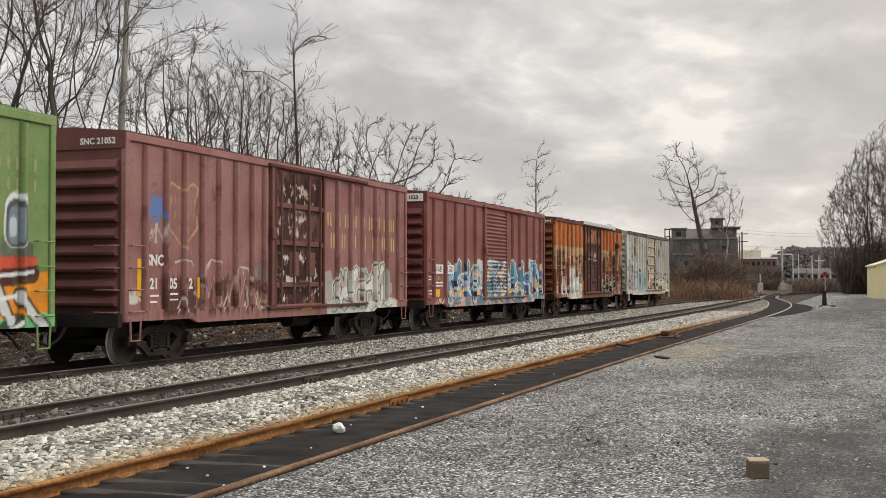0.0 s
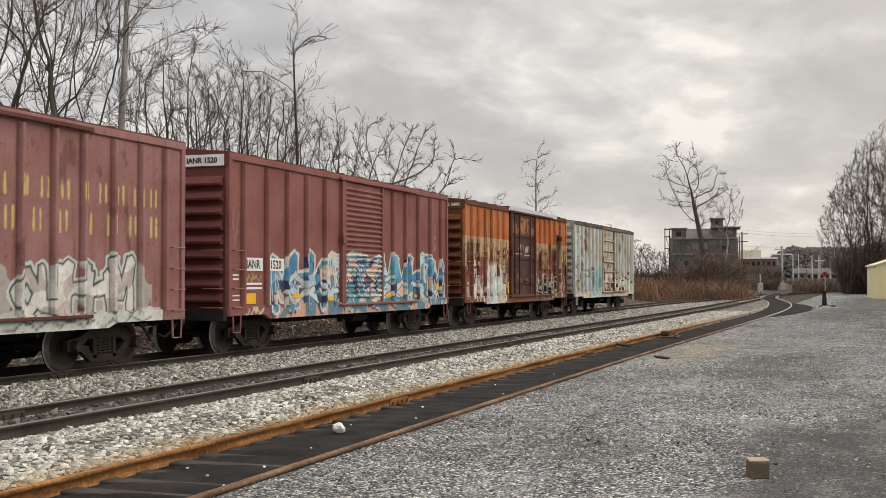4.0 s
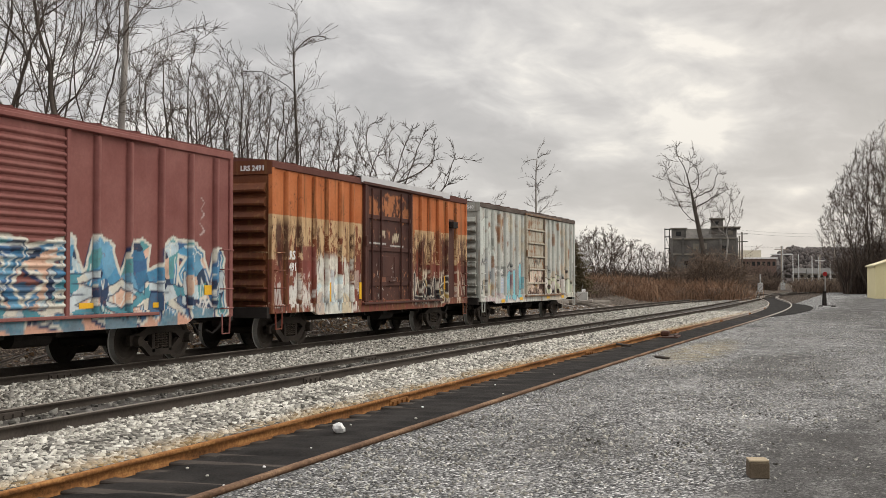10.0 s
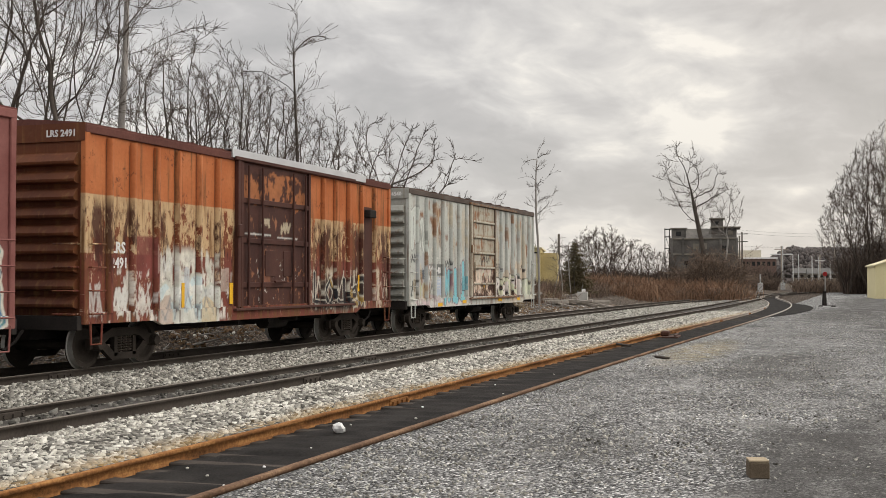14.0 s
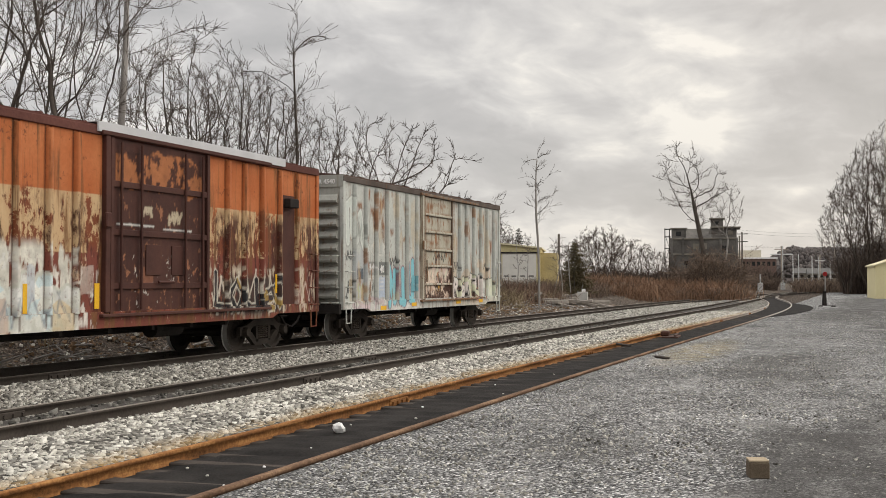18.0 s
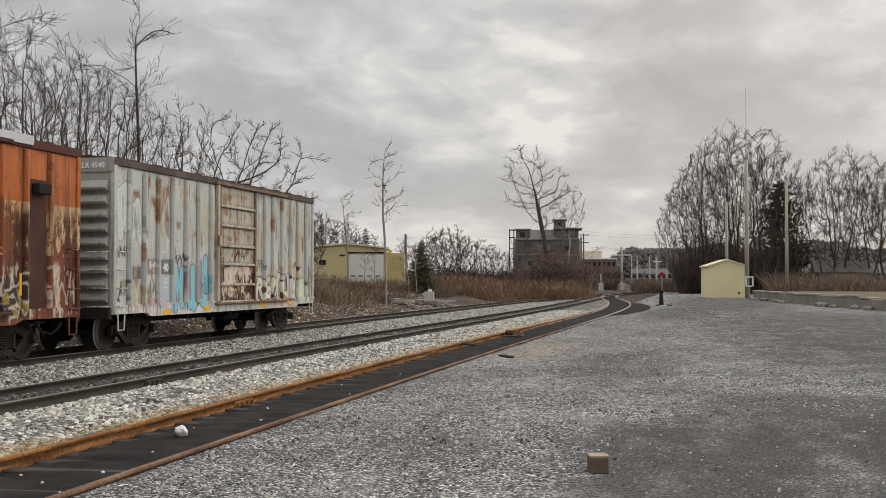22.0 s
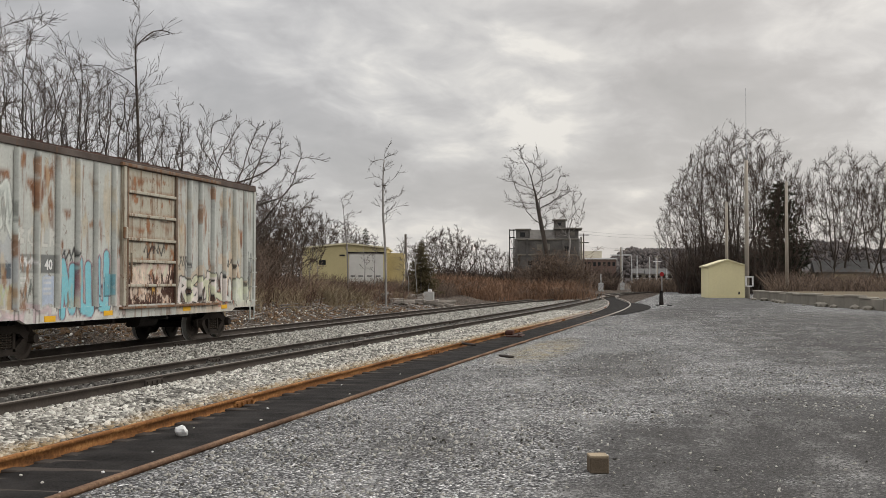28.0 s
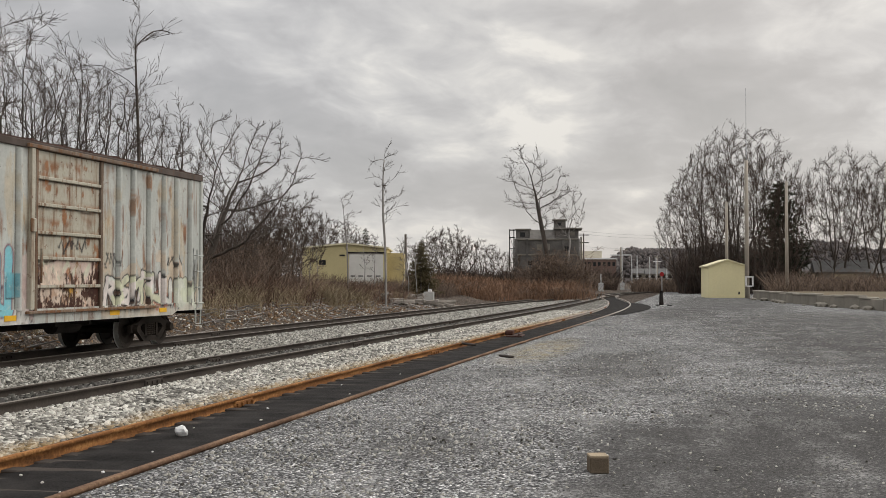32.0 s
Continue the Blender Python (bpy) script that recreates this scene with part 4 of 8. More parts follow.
    for x in (spec.get("truck", 1.95), L - spec.get("truck", 1.95)):
        make_truck(root, x)
    for x, z, w, h in spec.get("reflectors", ()):
        part("reflector", boxes((x, x + w, -W - 0.012 - (0.05 if z < 1.05 else 0), -W - (0.05 if z < 1.05 else 0), z, z + h)), YELLOW_PAINT, root, "yellow reflective strip")
    for text, x, z, size, mat_used in spec.get("text", ()):
        letters(text, size, mat_used, root, at=Matrix.Translation((x, -W - 0.006, z)) @ Matrix.Rotation(math.pi / 2, 4, "X"))
    for text, y, z, size, plate in spec.get("end_text", ()):
        if plate:
            part("number_board", boxes((-0.036, -0.031, y - len(text) * size * 0.62, y + 0.08, z - 0.07, z + size * 0.72 + 0.06)), WHITE_PAINT, root, "white painted board")
        letters(text, size, BLACK_STEEL if plate else WHITE_PAINT, root, at=Matrix.Translation((-0.041, y, z)) @ Matrix.Rotation(-math.pi / 2, 4, "Z") @ Matrix.Rotation(math.pi / 2, 4, "X"))
    for x0, x1, z0, z1, mat_used, nm in spec.get("bars", ()):
        part(nm, boxes((x0, x1, -W - 0.009, -W - 0.001, z0, z1)), mat_used, root)
    if "hatch" in spec:
        x0, x1, z0, z1 = spec["hatch"]
        part("access_panel", boxes((x0, x1, -W - 0.012, -W - 0.001, z0, z1)), doorp, root, "dark rusted plate")
        part("vent_box", boxes((x0 + 0.1, x1 - 0.1, -W - 0.2, -W - 0.012, z1 - 0.3, z1 - 0.08), bevel=0.02), BLACK_STEEL, root)
    return root


def side_sill_strip(plain_sill, L, y, sill):
    """The yard-side sill's face in small cells, joined to its plain body."""
    bm = bmesh.new()
    bm.from_mesh(plain_sill)
    xs = np.arange(0.0, L + 0.01, 0.03)
    low = np.interp(xs, [0, sill[0], sill[0] + 0.25, L - sill[0] - 0.25, L - sill[0], L], [ZS - 0.05, ZS - 0.05, ZS - sill[1], ZS - sill[1], ZS - 0.05, ZS - 0.05])
    cols = [[bm.verts.new((x, y, a + (ZS + 0.16 - a) * k / 6)) for k in range(7)] for x, a in zip(xs, low)]
    for p, q in zip(cols, cols[1:]):
        for k in range(6):
            bm.faces.new((p[k], q[k], q[k + 1], p[k + 1]))
    return mesh_of(bm, "side_sill")


def make_door(root, spec, s, W, doorp):
    d0, d1 = spec["door"]
    yo = s * (W + 0.03)
    yi = s * (W - 0.03)
    art = spec.get("door_paint", spec["paint"]).get("art", ()) if s < 0 else ()
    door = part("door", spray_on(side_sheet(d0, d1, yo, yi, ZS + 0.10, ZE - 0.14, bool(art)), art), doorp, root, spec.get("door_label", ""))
    out = lambda a, b: sorted((s * (W + a), s * (W + b)))
    kind = spec["door_kind"]
    if kind == "ribbed":
        n = 22
        for k in range(n):
            z = ZS + 0.30 + (ZE - ZS - 0.62) * k / (n - 1)
            xs = np.arange(d0 + 0.10, d1 - 0.09, 0.03 if art else 2.4)
            prof = [(0.0, -0.05), (0.05, -0.02), (0.05, 0.015), (0.0, 0.05)]
            v = np.array([(x, s * (W + 0.03 + u), z + w) for x in xs for u, w in prof])
            i, j = np.meshgrid(np.arange(len(xs) - 1), np.arange(3), indexing="ij")
            f = np.stack([i * 4 + j, (i + 1) * 4 + j, (i + 1) * 4 + j + 1, i * 4 + j + 1], -1).reshape(-1, 4)
            part("door_rib", spray_on(from_arrays("door_rib", v, f), art), doorp, door)
    elif kind == "plug":
        for x in (d0 + 0.3, d0 + 0.95, d1 - 0.95, d1 - 0.3):
            bm = bmesh.new()
            tube(bm, [(x, s * (W + 0.10), ZS + 0.18), (x, s * (W + 0.10), ZE - 0.2)], 0.03, 6)
            part("lock_bar", bm, doorp, door)
        for z in (1.55, 2.55, 3.45):
            part("door_rail", boxes((d0 + 0.05, d1 - 0.05, *out(0.03, 0.075), z - 0.06, z + 0.06), bevel=0.01), doorp, door)
        for x in ((d0 + d1) / 2 - 0.55, (d0 + d1) / 2 + 0.35):
            part("door_plate", boxes((x, x + 0.5, *out(0.03, 0.05), 1.75, 2.35), bevel=0.008), doorp, door)
        bm = bmesh.new()
        tube(bm, [((d0 + d1) / 2 - 0.25, s * (W + 0.14), 1.62), ((d0 + d1) / 2 + 0.3, s * (W + 0.14), 1.62)], 0.028, 6)
        part("door_handle", bm, doorp, door)
    else:
        for z in spec.get("door_ribs", np.linspace(ZS + 0.5, ZE - 0.45, 7)):
            part("door_rib", boxes((d0 + 0.08, d1 - 0.08, *out(0.03, 0.085), z - 0.035, z + 0.035), bevel=0.012), doorp, door)
        bm = bmesh.new()
        tube(bm, [(d0 + 0.2, s * (W + 0.1), 1.6), (d0 + 0.2, s * (W + 0.1), 2.3)], 0.025, 6)
        part("door_handle", bm, doorp, door)
    for x in (d0 + 0.04, d1 - 0.04):
        part("door_edge", boxes((x - 0.05, x + 0.05, *out(0.03, 0.09), ZS + 0.1, ZE - 0.14), bevel=0.01), spec.get("track", doorp), door)
    a, b = spec.get("rail_span", (d0 - 0.3, d1 + 2.7))
    part("door_track", boxes((a, b, *out(0.045, 0.14), ZS + 0.06, ZS + 0.12), bevel=0.01), spec.get("track", doorp), root)
    part("door_track", boxes((a, b, *out(0.05, 0.12), ZE - 0.12, ZE - 0.04), bevel=0.01), spec.get("track", doorp), root)
    part("door_jamb", boxes((d0 - 0.17, d0 - 0.03, *out(-0.03, 0.10), ZS + 0.14, ZE - 0.12), bevel=0.012), spec.get("jamb", doorp), root)
    part("door_hook", boxes((d0 - 0.24, d0 - 0.06, *out(0.10, 0.16), 2.62, 2.9), bevel=0.02), doorp, root)


BOX = {}


def zones_orange(nt, v, sep, c):
    """Cream paint flakes off in a broad band over the near panels; beyond the door bare rust creeps up the orange."""
    past = calc(nt, "GREATER_THAN", sep.outputs[0], 7.0)
    edge = sep.outputs[2]
    flake = fbm(nt, scaled(nt, v, 2.4, 1.0, 0.7), 1.0, 7.0, 0.72)
    chips = fbm(nt, scaled(nt, v, 6.0, 1.0, 3.0, (3, 1, 7)), 1.0, 7.0, 0.75)
    rag = calc(nt, "ADD", edge, calc(nt, "MULTIPLY", calc(nt, "SUBTRACT", flake, 0.5), 2.4))
    c = mix(nt, calc(nt, "MULTIPLY", between(nt, rag, -2.0, 3.0, 0.10), 0.93), c, mix(nt, chips, (0.10, 0.030, 0.020), (0.26, 0.075, 0.030)))
    low = between(nt, calc(nt, "ADD", edge, calc(nt, "MULTIPLY", flake, 0.5)), 0.3, 2.45, 0.08)
    c = mix(nt, calc(nt, "MULTIPLY", low, 0.7), c, mix(nt, chips, (0.14, 0.034, 0.028), (0.24, 0.075, 0.06)))
    band = between(nt, edge, 2.15, 3.22, 0.012)
    loose = calc(nt, "SUBTRACT", calc(nt, "ADD", calc(nt, "MULTIPLY", flake, 0.55), calc(nt, "MULTIPLY", chips, 0.45)), calc(nt, "ADD", calc(nt, "MULTIPLY", past, 0.03), calc(nt, "MULTIPLY", calc(nt, "SUBTRACT", 3.2, edge), 0.045)))
    c = mix(nt, calc(nt, "MULTIPLY", ramp(nt, loose, [(0.435, 0.0), (0.455, 1.0)]), band), c, mix(nt, chips, (0.42, 0.25, 0.12), (0.64, 0.47, 0.28)))
    few = calc(nt, "MULTIPLY", ramp(nt, chips, [(0.58, 0.0), (0.61, 0.9)]), between(nt, edge, 0.9, 2.3, 0.1))
    c = mix(nt, few, c, (0.56, 0.40, 0.27))
    stain = fbm(nt, scaled(nt, v, 2.1, 1.0, 0.5, (4, 0, 2)), 1.0, 7.0, 0.74)
    return mix(nt, calc(nt, "MULTIPLY", ramp(nt, stain, [(0.49, 0.0), (0.55, 0.92)]), between(nt, edge, 0.9, 3.1, 0.15)), c, (0.060, 0.020, 0.014))


def dress_cars():
    white, black, cream = (0.66, 0.65, 0.61), (0.02, 0.02, 0.022), (0.62, 0.55, 0.38)
    green = dict(base=(0.15, 0.24, 0.08), fade=(0.22, 0.31, 0.13), rust=0.22)
    BOX["green"] = boxcar("green boxcar with bright sprayed lettering along its foot", dict(
        key="green", grime=(0.05, 0.07, 0.03), grime_alpha=0.5, bare_to=6.0, L=14.4, door=(5.9, 8.6), door_kind="bars", posts=(0.75, 1.6, 2.5, 3.4, 4.3, 5.2, 9.4, 10.2, 11.1, 11.9, 12.8, 13.6), sill=(2.6, 0.12),
        paint=dict(green, art=[
            dict(kind="flakes", x0=9.0, x1=14.3, z0=2.6, z1=4.3, colour=(0.30, 0.22, 0.07), amount=0.36, sx=1.5, sz=0.8, seed=51, alpha=0.7),
            dict(kind="patch", x0=10.0, x1=14.4, z0=0.85, z1=1.75, colour=(0.75, 0.26, 0.02), ragged=0.2),
            dict(kind="patch", x0=13.0, x1=14.0, z0=1.65, z1=2.1, colour=(0.60, 0.07, 0.04), ragged=0.35),
            dict(kind="patch", x0=13.1, x1=13.9, z0=2.05, z1=2.35, colour=(0.10, 0.11, 0.10), ragged=0.2, alpha=0.8),
            dict(kind="patch", x0=10.0, x1=14.4, z0=0.5, z1=1.05, colour=(0.12, 0.50, 0.20), ragged=0.15),
            dict(kind="tag", x0=0, x1=1, z0=0, z1=1, n=1, r=0.15, colour=black, segs=[(12.4, 0.95, 12.9, 1.75), (12.9, 1.75, 13.3, 1.0), (13.2, 1.7, 13.9, 1.75), (13.55, 1.4, 14.15, 0.85), (13.15, 0.85, 13.5, 0.95)]),
            dict(kind="tag", x0=0, x1=1, z0=0, z1=1, n=1, r=0.095, colour=(0.62, 0.64, 0.66), segs=[(12.4, 0.95, 12.9, 1.75), (12.9, 1.75, 13.3, 1.0), (13.55, 1.4, 14.15, 0.85)]),
            dict(kind="tag", x0=0, x1=1, z0=0, z1=1, n=1, r=0.035, colour=(0.75, 0.76, 0.76), segs=[(13.0, 1.72, 13.9, 1.8), (13.1, 1.35, 13.5, 1.4), (13.2, 0.8, 13.6, 0.95), (12.6, 1.1, 12.9, 1.5)]),
            dict(kind="tag", x0=0, x1=1, z0=0, z1=1, n=1, r=0.27, colour=(0.74, 0.76, 0.78), segs=[(13.45, 2.45, 13.47, 2.85)]),
            dict(kind="tag", x0=0, x1=1, z0=0, z1=1, n=1, r=0.23, colour=black, segs=[(13.45, 2.42, 13.47, 2.78)]),
            dict(kind="tag", x0=0, x1=1, z0=0, z1=1, n=1, r=0.17, colour=(0.20, 0.25, 0.30), segs=[(13.45, 2.42, 13.47, 2.72)]),
            dict(kind="tag", x0=0, x1=1, z0=0, z1=1, n=1, r=0.08, colour=(0.52, 0.58, 0.62), segs=[(13.40, 2.45, 13.40, 2.62)]),
            dict(kind="tag", x0=13.0, x1=14.2, z0=3.2, z1=3.5, n=6, r=0.035, colour=(0.30, 0.32, 0.16), segs=[(13.05 + 0.22 * k, 3.5, 13.05 + 0.22 * k, 3.66) for k in range(5)] + [(13.05 + 0.22 * k, 3.16, 13.05 + 0.22 * k, 3.32) for k in range(5)])])))
    shield = [(1.48, 3.52, 1.62, 3.62), (1.62, 3.62, 2.02, 3.50), (2.02, 3.50, 2.42, 3.66), (2.42, 3.66, 2.60, 3.56), (2.60, 3.56, 2.50, 3.30), (2.50, 3.30, 2.58, 2.75), (2.58, 2.75, 2.05, 2.30), (2.05, 2.30, 1.50, 2.72), (1.50, 2.72, 1.58, 3.30), (1.58, 3.30, 1.48, 3.52)]
    BOX["maroon"] = boxcar("faded maroon boxcar with yellow lettering and white sprayed tags", dict(
        key="maroon", grime=(0.06, 0.025, 0.023), grime_alpha=0.5, L=14.4, door=(5.87, 8.58), door_kind="plug", posts=(0.65, 1.38, 2.05, 2.74, 3.41, 4.13, 4.87, 5.45, 9.45, 10.3, 11.1, 12.0, 12.87, 13.7), sill=(2.3, 0.14),
        paint=dict(base=(0.235, 0.102, 0.095), fade=(0.34, 0.178, 0.166), rust=0.34, art=[
            dict(kind="tag", x0=0, x1=1, z0=0, z1=1, n=1, r=0.028, colour=(0.48, 0.34, 0.17), segs=shield),
            dict(kind="tag", x0=0, x1=1, z0=0, z1=1, n=1, r=0.035, colour=(0.34, 0.22, 0.12), alpha=0.6, segs=[(1.75 + 0.17 * k, 3.22, 1.75 + 0.17 * k, 3.34) for k in range(5)] + [(1.75 + 0.17 * k, 2.92, 1.75 + 0.17 * k, 3.05) for k in range(5)] + [(1.9 + 0.17 * k, 2.62, 1.9 + 0.17 * k, 2.75) for k in range(3)]),
            dict(kind="tag", x0=0.78, x1=1.28, z0=2.82, z1=3.32, n=9, r=0.055, colour=(0.10, 0.20, 0.45), seed=2),
            dict(kind="tag", x0=0.76, x1=1.33, z0=2.30, z1=2.78, n=8, r=0.018, colour=white, seed=5, alpha=0.6),
            dict(kind="tag", x0=0.15, x1=0.57, z0=1.18, z1=1.48, n=7, r=0.035, colour=white, seed=6),
            dict(kind="tag", x0=0, x1=1, z0=0, z1=1, n=1, r=0.034, colour=(0.56, 0.42, 0.16), alpha=0.95, segs=[(8.93 + 0.54 * k + e, 3.10, 8.93 + 0.54 * k + e, 3.40) for k in range(9) for e in (0.0, 0.17)]),
            dict(kind="tag", x0=0, x1=1, z0=0, z1=1, n=1, r=0.034, colour=(0.56, 0.42, 0.16), alpha=0.95, segs=[(9.12 + 0.69 * k + e, 2.52, 9.12 + 0.69 * k + e, 2.86) for k in range(7) for e in (0.0, 0.17)]),
            dict(kind="tag", x0=2.4, x1=5.2, z0=1.05, z1=1.95, n=13, r=0.012, colour=white, seed=12, alpha=0.45),
            dict(kind="flakes", x0=1.2, x1=5.7, z0=0.9, z1=1.75, colour=(0.085, 0.036, 0.030), amount=0.62, seed=21),
            dict(kind="flakes", x0=0.2, x1=14.2, z0=0.9, z1=4.2, colour=(0.11, 0.045, 0.035), amount=0.14, sx=2.0, sz=1.0, seed=22, alpha=0.6),
            dict(kind="flakes", x0=4.3, x1=5.6, z0=0.9, z1=1.9, colour=(0.50, 0.42, 0.33), amount=0.40, seed=23),
            dict(kind="tag", x0=0, x1=1, z0=0, z1=1, n=1, r=0.017, colour=(0.62, 0.58, 0.50), alpha=0.85, segs=[(1.75, 2.02, 2.0, 2.07), (2.0, 2.07, 2.35, 2.05), (2.35, 2.05, 2.45, 1.95), (2.85, 1.2, 2.95, 1.95), (2.95, 1.95, 3.15, 2.1), (3.15, 2.1, 3.55, 2.02), (3.0, 1.9, 3.1, 2.05), (4.2, 1.97, 4.75, 1.92), (4.75, 1.92, 4.85, 1.6), (1.8, 1.0, 2.0, 1.3), (2.0, 1.3, 2.2, 1.0), (3.6, 1.0, 3.8, 1.3), (5.0, 1.5, 5.2, 1.0), (5.2, 1.0, 5.45, 1.05)]),
            dict(kind="patch", x0=5.1, x1=5.6, z0=1.6, z1=2.05, colour=(0.16, 0.13, 0.12), ragged=0.1, alpha=0.7),
            dict(kind="tag", x0=5.1, x1=5.6, z0=1.0, z1=1.4, n=7, r=0.015, colour=(0.5, 0.42, 0.3), seed=14, alpha=0.7),
            dict(kind="patch", x0=8.75, x1=13.6, z0=0.72, z1=1.12, colour=(0.60, 0.61, 0.56), ragged=0.1, alpha=0.9),
            dict(kind="patch", x0=8.75, x1=13.3, z0=1.0, z1=1.6, colour=(0.46, 0.50, 0.45), ragged=0.7, alpha=0.6),
            dict(kind="piece", x0=9.3, x1=12.6, z0=0.98, z1=2.05, n=5, r=0.10, hard=True, tones=[(0.60, 0.57, 0.52), (0.46, 0.40, 0.36), (0.66, 0.64, 0.60)], edge=(0.035, 0.035, 0.035), rim=0.04, halo=(0.52, 0.57, 0.52), halo_w=0.10, seed=8),
            dict(kind="tag", x0=9.0, x1=13.2, z0=0.76, z1=1.0, n=14, r=0.014, colour=(0.06, 0.05, 0.05), seed=13)]),
        door_paint=dict(base=(0.12, 0.050, 0.042), fade=(0.20, 0.095, 0.080), rust=0.2, art=[
            dict(kind="flakes", x0=5.9, x1=8.6, z0=0.9, z1=4.3, colour=(0.055, 0.022, 0.017), amount=0.66, seed=3),
            dict(kind="flakes", x0=6.35, x1=8.3, z0=3.35, z1=4.1, colour=(0.035, 0.016, 0.013), amount=1.0, seed=4),
            dict(kind="flakes", x0=6.35, x1=8.25, z0=3.35, z1=4.05, colour=(0.60, 0.50, 0.42), amount=0.43, sx=4.0, sz=4.0, seed=5),
            dict(kind="flakes", x0=6.0, x1=7.6, z0=2.65, z1=3.25, colour=(0.58, 0.50, 0.44), amount=0.40, sx=4.5, sz=4.5, seed=6),
            dict(kind="flakes", x0=6.1, x1=8.5, z0=1.2, z1=2.5, colour=(0.04, 0.018, 0.015), amount=0.8, seed=7),
            dict(kind="patch", x0=6.52, x1=7.05, z0=1.48, z1=1.82, colour=white, ragged=0.25),
            dict(kind="patch", x0=7.6, x1=7.9, z0=1.48, z1=1.95, colour=(0.45, 0.42, 0.42), ragged=0.3),
            dict(kind="flakes", x0=6.0, x1=8.5, z0=1.1, z1=2.4, colour=(0.55, 0.50, 0.46), amount=0.26, sx=5, sz=5, seed=8)]),
        track=EDGE_MAROON,
        text=[("SNC", 0.74, 1.95, 0.30, WHITE_PAINT), ("21", 0.84, 1.49, 0.30, WHITE_PAINT), ("05", 1.52, 1.49, 0.30, WHITE_PAINT), ("2", 2.25, 1.49, 0.30, WHITE_PAINT)],
        bars=[(0.86, 1.15, 1.33, 1.37, WHITE_PAINT, "small_lettering"), (0.86, 1.1, 1.21, 1.25, WHITE_PAINT, "small_lettering"), (1.5, 1.85, 1.36, 1.40, WHITE_PAINT, "small_lettering"), (1.55, 1.85, 1.25, 1.28, WHITE_PAINT, "small_lettering")],
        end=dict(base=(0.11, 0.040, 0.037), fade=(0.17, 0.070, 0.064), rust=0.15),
        end_text=[("SNC 21052", -0.52, 4.25, 0.17, False)], reflectors=[(0.42, 1.35, 0.13, 0.72), (2.58, 1.28, 0.09, 0.44), (7.3, 0.93, 0.6, 0.08)]))
